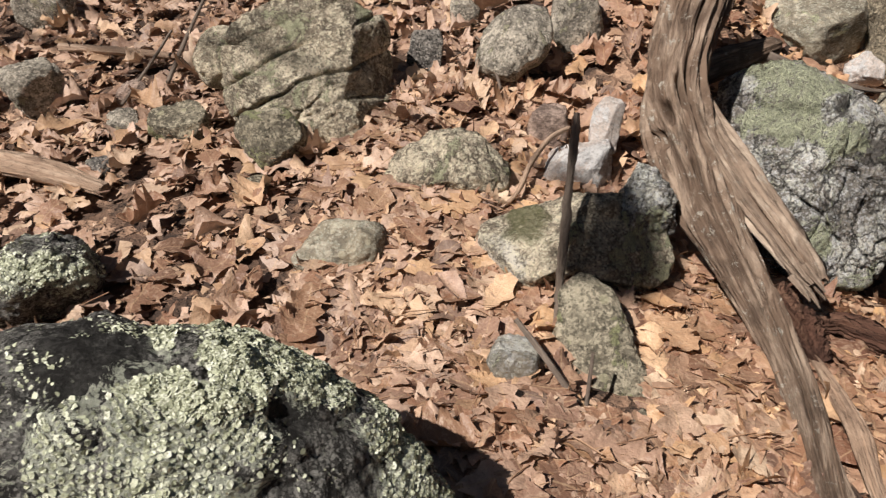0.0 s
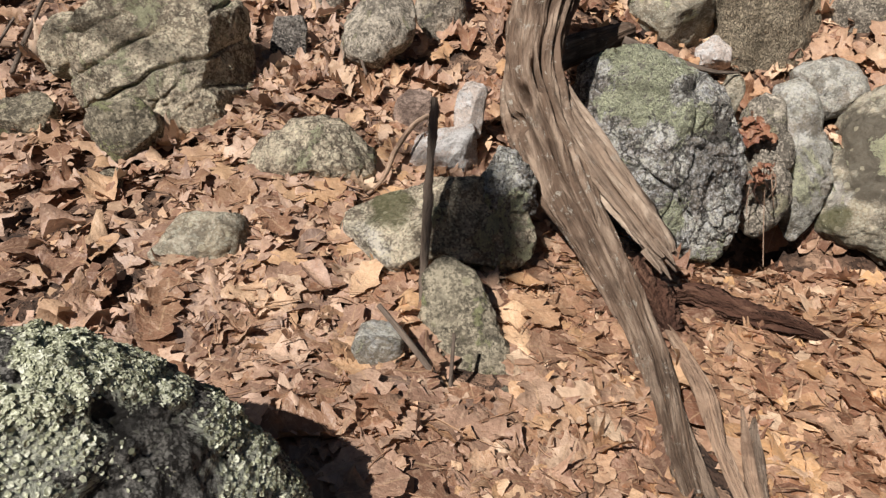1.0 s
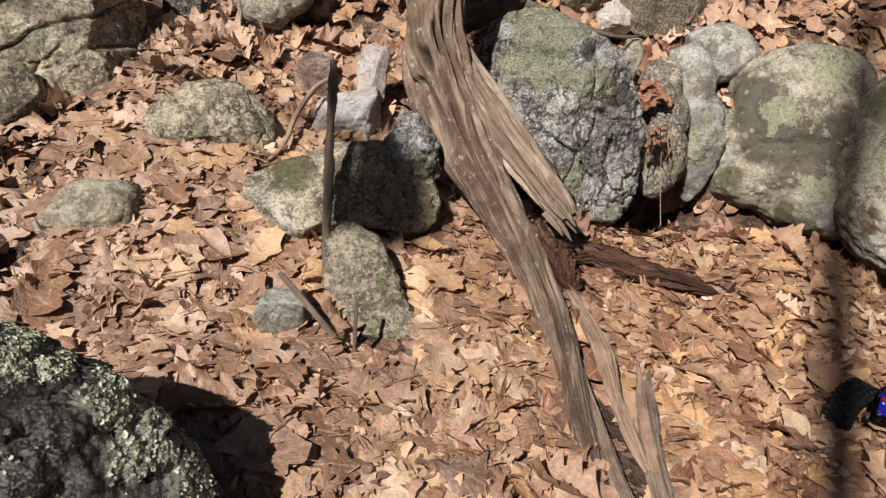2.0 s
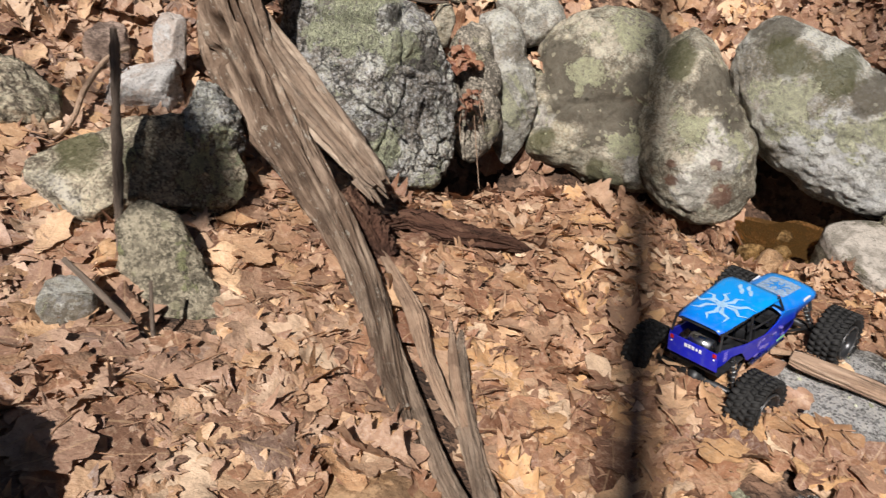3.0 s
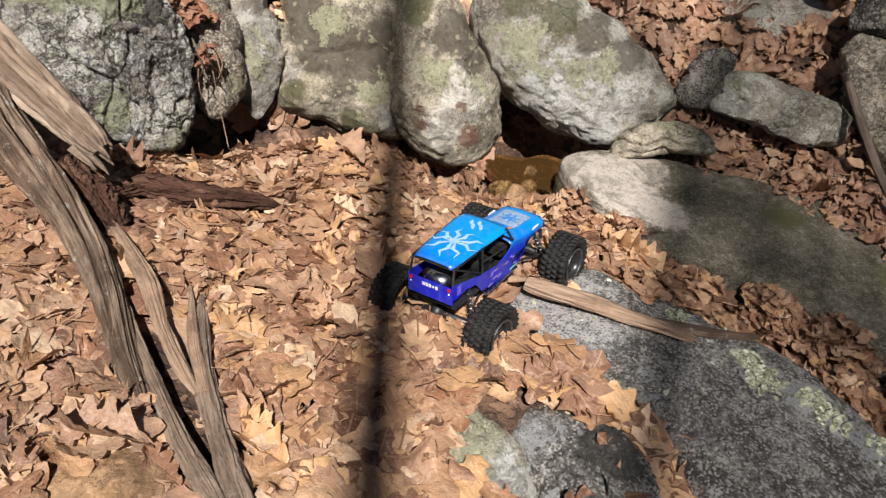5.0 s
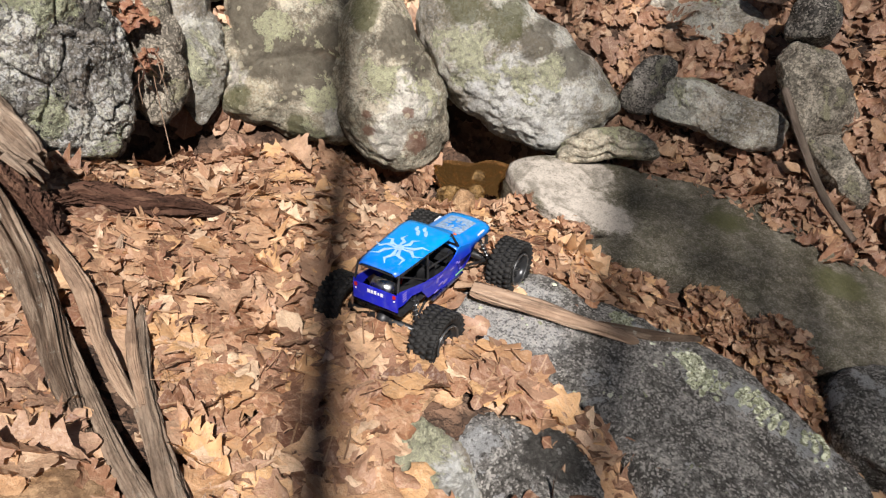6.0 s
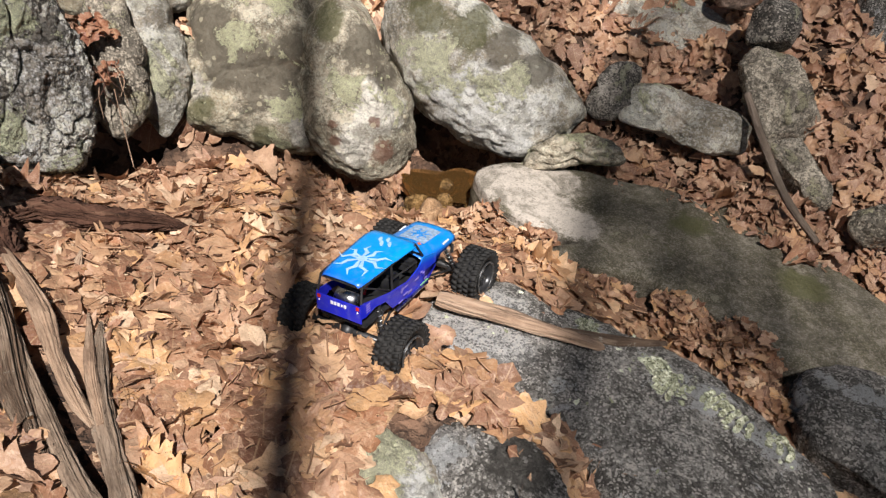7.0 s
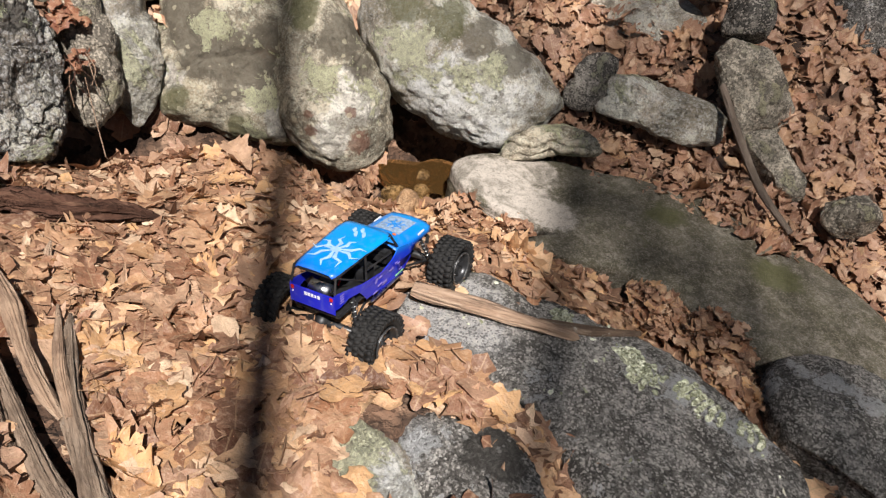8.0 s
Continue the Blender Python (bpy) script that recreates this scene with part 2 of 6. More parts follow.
    if lichen:
        lm = noise_tex(nt, v, lichen_scale, 10, 0.72, 0.4)
        lo = 0.66 - 0.2 * lichen
        mask = maths(nt, "MAXIMUM", mask, ramp(nt, lm, [(lo, (0,)), (lo + 0.02, (1,))]))
        dots = node(nt, "ShaderNodeTexVoronoi", Scale=26.0)
        nt.links.new(v, dots.inputs["Vector"])
        ds = nt.nodes.new("ShaderNodeSeparateColor")
        nt.links.new(dots.outputs["Color"], ds.inputs[0])
        far = maths(nt, "ADD", dots.outputs["Distance"], maths(nt, "MULTIPLY", small, 0.5))
        dot = maths(nt, "LESS_THAN", far, maths(nt, "MULTIPLY_ADD", ds.outputs[0], 0.55, 0.0))
        col = mix(nt, maths(nt, "MULTIPLY", dot, 0.6 * min(1, lichen * 1.6)), col, tuple(0.5 * (c + d) for c, d in zip(lichen_col, pale)))
    col = mix(nt, maths(nt, "MULTIPLY", mask, 0.9), col, tint)
    lumps = maths(nt, "ADD", lumps, maths(nt, "MULTIPLY", mask, maths(nt, "ADD", 0.15, maths(nt, "MULTIPLY", lobe, 3.5))))
    nt.links.new(col, b.inputs["Base Color"])
    b.inputs["Roughness"].default_value = rough
    b.inputs["Specular IOR Level"].default_value = 0.3
    n1 = bump(nt, b, lumps, 0.85 * relief, 0.035 / zoom)
    bump(nt, b, maths(nt, "ADD", small, maths(nt, "MULTIPLY", fine, 0.5)), 0.6 * relief, 0.006, n1)
    return m


STONE = {
    "brown": stone("brown_grey_gneiss", (0.433, 0.354, 0.250), (0.711, 0.599, 0.436), (0.191, 0.155, 0.114), lichen=0.45, lichen_col=(0.598, 0.583, 0.371), speck=0.49),
    "grey": stone("grey_granite", (0.398, 0.350, 0.276), (0.624, 0.549, 0.437), (0.180, 0.157, 0.126), lichen=0.4, lichen_col=(0.624, 0.576, 0.386)),
    "green": stone("lichen_granite", (0.326, 0.281, 0.201), (0.530, 0.462, 0.332), (0.154, 0.132, 0.094), lichen=0.5, lichen_col=(0.450, 0.448, 0.237), moss=0.3),
    "dark": stone("dark_granite", (0.200, 0.178, 0.156), (0.399, 0.361, 0.312), (0.077, 0.072, 0.063), lichen=0.4, lichen_col=(0.468, 0.449, 0.326), speck=0.70),
    "speckled": stone("speckled_granite", (0.30, 0.277, 0.250), (0.66, 0.62, 0.57), (0.115, 0.105, 0.092), lichen=0.3, lichen_col=(0.860, 0.850, 0.820), speck=0.6, lichen_scale=3.6, relief=1.9, grain=110.0, zoom=1.8, blotch=0.55, salt=0.8),
    "cracked": stone("cracked_crusty_granite", (0.591, 0.526, 0.440), (0.860, 0.837, 0.720), (0.220, 0.197, 0.166), lichen=0.45, lichen_col=(0.672, 0.684, 0.461), moss=0.1, relief=1.5, blotch=0.85, net=1.0, salt=0.7, stain_shade=0.35),
    "pale": stone("pale_granite", (0.530, 0.448, 0.318), (0.779, 0.687, 0.531), (0.231, 0.197, 0.146), lichen=0.4, lichen_col=(0.832, 0.768, 0.488), moss=0.25, rust=0.25, relief=1.0, lichen_scale=4.5, salt=0.4, speck=0.28),
    "chalky": stone("chalky_granite", (0.654, 0.572, 0.458), (0.860, 0.837, 0.723), (0.293, 0.255, 0.191), lichen=0.3, lichen_col=(0.759, 0.731, 0.504), moss=0.1, blotch=0.8, lichen_scale=4.5, salt=0.4, speck=0.28, relief=1.3, stain_shade=0.5),
    "white": stone("white_quartz", (0.804, 0.684, 0.592), (0.860, 0.850, 0.820), (0.439, 0.371, 0.323), lichen=0.0, speck=0.25, salt=0.3, stain_shade=0.15, crust=0.2),
    "tan": stone("tan_sandstone", (0.378, 0.226, 0.114), (0.483, 0.315, 0.181), (0.252, 0.147, 0.080), lichen=0.0, speck=0.17, rust=0.3, relief=0.6),
    "pink": stone("pinkish_stone", (0.416, 0.293, 0.224), (0.542, 0.402, 0.319), (0.231, 0.162, 0.128), lichen=0.0, speck=0.28),
    "wet": stone("algae_slab", (0.150, 0.134, 0.088), (0.45, 0.40, 0.345), (0.100, 0.088, 0.054), lichen=0.12, lichen_col=(0.300, 0.280, 0.203), speck=0.22, blotch=0.16, rough=0.6, relief=0.6, crust=0.25, grain=150.0, zoom=1.5, moss=0.08, salt=0.45),
    "amber": stone("wet_amber_stone", (0.24, 0.13, 0.045), (0.36, 0.22, 0.09), (0.10, 0.055, 0.02), lichen=0.0, speck=0.3, rough=0.25, relief=0.8),
    "bold": stone("lichen_boulder", (0.122, 0.112, 0.097), (0.373, 0.355, 0.314), (0.041, 0.037, 0.032), lichen=0.25, lichen_col=(0.814, 0.850, 0.615), moss=0.2, relief=1.8, lichen_scale=5.0, speck=0.56, grain=120.0, zoom=2.2),
}


def wood(name, dark, mid, pale, relief=1.0, fleck=0.0):
    m, nt, b = material(name)
    uv = nt.nodes.new("ShaderNodeTexCoord")
    mp = nt.nodes.new("ShaderNodeMapping")
    mp.inputs["Scale"].default_value = (120, 7, 1)
    nt.links.new(uv.outputs["UV"], mp.inputs[0])
    grain = noise_tex(nt, mp.outputs[0], 1.0, 7, 0.7, 1.3)
    mp2 = nt.nodes.new("ShaderNodeMapping")
    mp2.inputs["Scale"].default_value = (30, 3.2, 1)
    nt.links.new(uv.outputs["UV"], mp2.inputs[0])
    broad = noise_tex(nt, mp2.outputs[0], 1.0, 6, 0.65, 1.6)
    blotch = noise_tex(nt, uv.outputs["Object"], 7.0, 8, 0.72)
    col = mix(nt, ramp(nt, grain, [(0.26, (0,)), (0.5, (1,))]), dark, mid)
    col = mix(nt, maths(nt, "MULTIPLY", ramp(nt, broad, [(0.47, (0,)), (0.63, (1,))]), 0.75), col, pale)
    col = mix(nt, maths(nt, "MULTIPLY", ramp(nt, blotch, [(0.5, (0,)), (0.62, (1,))]), 0.5), col, tuple(c * 1.2 for c in dark))
    if fleck:
        # small pale crusts
        fl = noise_tex(nt, uv.outputs["Object"], 30.0, 8, 0.75, 0.3)
        col = mix(nt, maths(nt, "MULTIPLY", ramp(nt, fl, [(0.59, (0,)), (0.62, (1,))]), fleck), col, (0.46, 0.43, 0.36))
    nt.links.new(col, b.inputs["Base Color"])
    b.inputs["Roughness"].default_value = 0.85
    b.inputs["Specular IOR Level"].default_value = 0.25
    n1 = bump(nt, b, broad, 0.8 * relief, 0.012)
    bump(nt, b, grain, 0.9 * relief, 0.006, n1)
    return m


WOOD_GREY = wood("weathered_wood", (0.035, 0.022, 0.015), (0.175, 0.117, 0.08), (0.45, 0.34, 0.25), 1.5, 0.7)
WOOD_PALE = wood("split_wood", (0.13, 0.08, 0.054), (0.42, 0.285, 0.195), (0.64, 0.48, 0.35), 1.2)
WOOD_SPUR = wood("grey_brown_wood", (0.08, 0.054, 0.038), (0.31, 0.225, 0.162), (0.58, 0.46, 0.35), 1.3, 0.3)
WOOD_ROT = wood("rotten_wood", (0.03, 0.014, 0.01), (0.105, 0.05, 0.032), (0.25, 0.14, 0.09), 2.2)
BARK = wood("stick_bark", (0.07, 0.052, 0.04), (0.18, 0.138, 0.106), (0.32, 0.25, 0.2))


def bark_material():
    m, nt, b = material("scaly_bark")
    tc = nt.nodes.new("ShaderNodeTexCoord")
    mp = nt.nodes.new("ShaderNodeMapping")
    mp.inputs["Scale"].default_value = (1, 1, 0.45)
    nt.links.new(tc.outputs["Object"], mp.inputs[0])
    off = nt.nodes.new("ShaderNodeVectorMath")
    off.operation = "MULTIPLY_ADD"
    off.inputs[1].default_value = (0.06, 0.06, 0.06)
    warp = node(nt, "ShaderNodeTexNoise", Scale=22.0, Detail=5.0)
    nt.links.new(mp.outputs[0], warp.inputs["Vector"])
    nt.links.new(warp.outputs["Color"], off.inputs[0])
    nt.links.new(mp.outputs[0], off.inputs[2])
    ed = node(nt, "ShaderNodeTexVoronoi", Scale=100.0)
    ed.feature = "DISTANCE_TO_EDGE"
    nt.links.new(off.outputs[0], ed.inputs["Vector"])
    blot = noise_tex(nt, tc.outputs["Object"], 8.0, 8, 0.75)
    fine = noise_tex(nt, tc.outputs["Object"], 90.0, 5, 0.7)
    col = mix(nt, ramp(nt, blot, [(0.4, (0,)), (0.6, (1,))]), (0.33, 0.265, 0.175), (0.60, 0.50, 0.35))
    col = mix(nt, ramp(nt, fine, [(0.4, (0.6,)), (0.6, (0,))]), col, (0.09, 0.07, 0.045))
    col = mix(nt, ramp(nt, ed.outputs["Distance"], [(0.0, (0.5,)), (0.1, (0,))]), col, (0.07, 0.052, 0.034))
    nt.links.new(col, b.inputs["Base Color"])
    b.inputs["Roughness"].default_value = 0.9
    n1 = bump(nt, b, maths(nt, "ADD", maths(nt, "MINIMUM", ed.outputs["Distance"], 0.2), maths(nt, "MULTIPLY", blot, 0.4)), 1.0, 0.07)
    bump(nt, b, fine, 0.6, 0.006, n1)
    return m


def leaf_material(name="dry_leaf", tone=None):
    m, nt, b = material(name)
    geo, info = nt.nodes.new("ShaderNodeNewGeometry"), nt.nodes.new("ShaderNodeObjectInfo")
    tc = nt.nodes.new("ShaderNodeTexCoord")
    rnd = maths(nt, "FRACT", maths(nt, "ADD", geo.outputs["Random Per Island"], info.outputs["Random"]))
    col = ramp(nt, rnd, [(0.0, (0.406, 0.219, 0.121)), (0.07, (0.860, 0.567, 0.333)), (0.15, (0.319, 0.154, 0.088)), (0.23, (0.483, 0.285, 0.170)), (0.31, (0.155, 0.070, 0.043)), (0.38, (0.425, 0.237, 0.144)), (0.46, (0.860, 0.632, 0.427)), (0.54, (0.338, 0.179, 0.110)), (0.62, (0.737, 0.443, 0.216)), (0.69, (0.213, 0.098, 0.059)), (0.77, (0.454, 0.270, 0.175)), (0.85, (0.396, 0.195, 0.104)), (0.92, (0.107, 0.049, 0.031)), (1.0, (0.532, 0.330, 0.212))])
    if tone:
        col = mix(nt, 0.75, col, tone)
    else:
        # towards low x mixed to dull browns and pale tans, golden towards high x
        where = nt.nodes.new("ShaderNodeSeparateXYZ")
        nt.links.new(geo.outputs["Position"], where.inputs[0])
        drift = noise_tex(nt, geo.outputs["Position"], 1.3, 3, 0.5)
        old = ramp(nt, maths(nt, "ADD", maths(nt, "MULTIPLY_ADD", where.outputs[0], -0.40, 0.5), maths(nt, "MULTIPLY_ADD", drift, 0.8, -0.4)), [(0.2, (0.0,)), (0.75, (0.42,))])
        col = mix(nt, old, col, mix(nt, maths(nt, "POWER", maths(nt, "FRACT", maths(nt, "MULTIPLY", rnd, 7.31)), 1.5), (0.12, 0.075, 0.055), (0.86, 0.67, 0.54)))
        # redder brown leaves on the bank, its shade partly put into their colour
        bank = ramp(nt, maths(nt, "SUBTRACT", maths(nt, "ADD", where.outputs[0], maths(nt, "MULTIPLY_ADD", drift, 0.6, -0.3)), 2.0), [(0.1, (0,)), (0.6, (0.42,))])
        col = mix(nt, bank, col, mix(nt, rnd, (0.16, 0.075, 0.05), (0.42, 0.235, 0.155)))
    blot = noise_tex(nt, tc.outputs["Object"], 38.0, 5, 0.65)
    col = mix(nt, maths(nt, "MULTIPLY", ramp(nt, blot, [(0.45, (0,)), (0.72, (1,))]), 0.45), col, (0.18, 0.09, 0.054))
    bleach = noise_tex(nt, tc.outputs["Object"], 70.0, 6, 0.7)
    col = mix(nt, maths(nt, "MULTIPLY", ramp(nt, bleach, [(0.52, (0,)), (0.64, (1,))]), 0.3), col, (0.74, 0.545, 0.375))
    spots = noise_tex(nt, tc.outputs["Object"], 240.0, 2, 0.5)
    col = mix(nt, maths(nt, "MULTIPLY", ramp(nt, spots, [(0.66, (0,)), (0.7, (1,))]), 0.5), col, (0.1, 0.05, 0.03))
    # midrib and side veins from the leaf's own coordinates
    sep = nt.nodes.new("ShaderNodeSeparateXYZ")
    nt.links.new(tc.outputs["UV"], sep.inputs[0])
    au = maths(nt, "ABSOLUTE", sep.outputs[0])
    rib = maths(nt, "LESS_THAN", au, 0.012)
    wave = maths(nt, "SINE", maths(nt, "MULTIPLY", maths(nt, "SUBTRACT", sep.outputs[1], maths(nt, "MULTIPLY", au, 0.9)), 62.0))
    veins = maths(nt, "MAXIMUM", rib, maths(nt, "MULTIPLY", maths(nt, "GREATER_THAN", wave, 0.955), 0.45))
    col = mix(nt, maths(nt, "MULTIPLY", veins, 0.45), col, (0.55, 0.37, 0.22))
    nt.links.new(col, b.inputs["Base Color"])
    b.inputs["Roughness"].default_value = 0.46
    b.inputs["Specular IOR Level"].default_value = 0.42
    crinkle = noise_tex(nt, tc.outputs["Object"], 90.0, 3, 0.6)
    n1 = bump(nt, b, crinkle, 0.6, 0.008)
    bump(nt, b, veins, 0.3, 0.001, n1)
    tr = nt.nodes.new("ShaderNodeBsdfTranslucent")
    nt.links.new(col, tr.inputs[0])
    ms = nt.nodes.new("ShaderNodeMixShader")
    ms.inputs[0].default_value = 0.12
    nt.links.new(b.outputs[0], ms.inputs[1])
    nt.links.new(tr.outputs[0], ms.inputs[2])
    nt.links.new(ms.outputs[0], nt.nodes["Material Output"].inputs[0])
    return m


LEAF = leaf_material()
LEAF_RED = leaf_material("red_brown_leaf", (0.26, 0.1, 0.06))


def soil_material():
    m, nt, b = material("leaf_mould")
    tc = nt.nodes.new("ShaderNodeTexCoord")
    vor = node(nt, "ShaderNodeTexVoronoi", Scale=17.0, Randomness=1.0)
    warp = noise_tex(nt, tc.outputs["Object"], 14.0, 4, 0.6)
    off = nt.nodes.new("ShaderNodeVectorMath")
    off.operation = "MULTIPLY_ADD"
    comb = nt.nodes.new("ShaderNodeCombineXYZ")
    nt.links.new(warp, comb.inputs[0])
    nt.links.new(warp, comb.inputs[1])
    nt.links.new(comb.outputs[0], off.inputs[0])
    off.inputs[1].default_value = (0.25, -0.2, 0)
    nt.links.new(tc.outputs["Object"], off.inputs[2])
    nt.links.new(off.outputs[0], vor.inputs["Vector"])
    sp = nt.nodes.new("ShaderNodeSeparateColor")
    nt.links.new(vor.outputs["Color"], sp.inputs[0])
    col = ramp(nt, sp.outputs[0], [(0.0, (0.05, 0.028, 0.018)), (0.35, (0.16, 0.09, 0.056)), (0.7, (0.3, 0.18, 0.115)), (1.0, (0.45, 0.29, 0.19))])
    dirt = noise_tex(nt, tc.outputs["Object"], 9.0, 6, 0.6)
    col = mix(nt, ramp(nt, dirt, [(0.45, (0,)), (0.62, (1,))]), col, (0.05, 0.03, 0.02))
    nt.links.new(col, b.inputs["Base Color"])
    b.inputs["Roughness"].default_value = 0.95
    n1 = bump(nt, b, vor.outputs["Distance"], 0.8, 0.03)
    fine = noise_tex(nt, tc.outputs["Object"], 70.0, 5, 0.6)
    bump(nt, b, fine, 0.7, 0.01, n1)
    return m


SOIL = soil_material()


def plain(name, col, rough=0.5, metal=0.0, vary=0.25, scale=40.0, spec=0.5):
    """A simple surface with slight dust and scuffs."""
    m, nt, b = material(name)
    tc = nt.nodes.new("ShaderNodeTexCoord")
    n = noise_tex(nt, tc.outputs["Object"], scale, 5, 0.6)
    c = mix(nt, ramp(nt, n, [(0.35, (0,)), (0.7, (1,))]), tuple(x * (1 - vary) for x in col), tuple(min(1, x * (1 + vary) + 0.01 * vary) for x in col))
    nt.links.new(c, b.inputs["Base Color"])
    r = ramp(nt, n, [(0.3, (max(0.05, rough - 0.08),)), (0.7, (min(1, rough + 0.12),))])
    nt.links.new(r, b.inputs["Roughness"])
    b.inputs["Metallic"].default_value, b.inputs["Specular IOR Level"].default_value = metal, spec
    return m


# ---- ground ----
HOLLOWS = [
    (0.8, 2.4, -0.25, 0.4), (0.15, 2.4, -0.12, 0.5), (-2.2, 3.2, -0.18, 1.4), (-0.6, 2.9, -0.16, 0.9), (0.9, 3.4, -0.02, 0.9),
    (2.6, 3.2, -0.07, 1.1), (-2.6, 1.2, -0.27, 1.4), (-1.2, 1.9, -0.09, 0.8), (-0.3, 1.4, -0.19, 0.6), (0.4, 1.9, -0.26, 0.55),
    (0.5, 1.0, -0.13, 0.5), (1.2, 1.9, -0.36, 0.6), (1.9, 1.5, -0.58, 0.6), (2.3, 0.4, -0.20, 0.8), (3.2, 0.2, -0.33, 0.6),
    (-0.5, 0.1, -0.17, 1.0), (1.2, 0.1, -0.24, 0.9), (1.2, 2.9, -0.33, 0.5), (2.1, 2.5, -0.12, 0.5), (2.9, 1.6, -0.12, 0.45),
]
HUMPS = [
    (3.9, 2.0, 0.38, 1.2), (3.0, 1.2, 0.02, 0.6), (3.6, 0.0, 0.29, 0.45), (1.62, 1.53, 0.15, 0.45), (1.1, 1.2, -0.09, 0.45), (2.0, 2.2, -0.23, 0.45),
    (1.16, 2.3, -0.15, 0.45), (1.9, 0.9, 0.09, 0.45), (1.2, -0.5, 0.10, 0.45), (0.95, 2.5, -0.1, 0.2), (1.38, 2.45, -0.1, 0.2), (1.75, 2.25, -0.1, 0.2), (2.3, 1.86, -0.22, 0.28), (2.2, 1.98, -0.35, 0.2),
    (2.95, 1.32, -0.10, 0.42), (3.1, 0.98, -0.10, 0.35), (3.15, 1.85, -0.16, 0.5), (2.75, 1.4, -0.19, 0.45), (0.81, 1.31, -0.09, 0.45), (-0.22, 1.0, 0.065, 0.3), (1.97, 1.22, 0.05, 0.22), (2.45, 0.80, -0.09, 0.38), (1.1, 2.12, -0.05, 0.3), (1.5, 1.98, -0.05, 0.25), (2.2, 0.8, -0.11, 0.45),
]


# the edge of the leaf floor before the row of boulders, and a gully along it
EDGE = [(0.70, 2.13), (0.80, 2.18), (0.96, 2.215), (1.14, 2.216), (1.33, 2.15), (1.49, 2.10), (1.61, 2.0), (1.68, 1.87), (1.71, 1.69)]
GULLY = spline([(x + 0.035, y + 0.075) for x, y in EDGE[:6]] + [(x + 0.085, y + 0.04) for x, y in EDGE[6:]], 60)


def gully_gap(x, y):
    """How far a place is from the gully's bed."""
    return np.sqrt(np.min((np.asarray(x, float)[..., None] - GULLY[:, 0]) ** 2 + (np.asarray(y, float)[..., None] - GULLY[:, 1]) ** 2, axis=-1))


def ground_z(x, y):
    x, y = np.asarray(x, float), np.asarray(y, float)
    z = 0.248 - 0.085 * 5 * np.tanh(x / 5) + 0.153 * 5 * np.tanh(y / 5)
    z = z - 0.38 * np.exp(-((gully_gap(x, y) / 0.115) ** 4))
    for cx, cy, h, r in HOLLOWS + HUMPS:
        z = z + h * np.exp(-((x - cx) ** 2 + (y - cy) ** 2) / r**2)
    return z


def build_ground():
    # fine in the middle, coarse towards the horizon
    a = np.linspace(-1, 1, 361)
    g = np.sinh(a * 6.0) / np.sinh(6.0) * 400 + a * 4.0
    X, Y = np.meshgrid(g + 1.0, g + 1.4)
    P = np.stack([X.ravel(), Y.ravel()], -1)
    z = ground_z(P[:, 0], P[:, 1])
    far = np.hypot(P[:, 0] - 1, P[:, 1] - 1.4)
    z += 0.018 * fbm(np.c_[P * 5, np.zeros(len(P))], 3) * np.exp(-far / 20) + 1.5 * fbm(np.c_[P * 0.03, np.full(len(P), 4.0)], 3) * np.clip((far - 8) / 40, 0, 1)
    n = len(a)
    i, j = np.meshgrid(np.arange(n - 1), np.arange(n - 1), indexing="ij")
    f = np.stack([i * n + j, i * n + j + 1, (i + 1) * n + j + 1, (i + 1) * n + j], -1).reshape(-1, 4)
    ob = place("ground", mesh_of("ground", np.c_[P, z], f), SOIL)
    return tagged(ob, "woodland ground of brown leaf mould on a stony slope", "ground", kind="structure")


ground = build_ground()


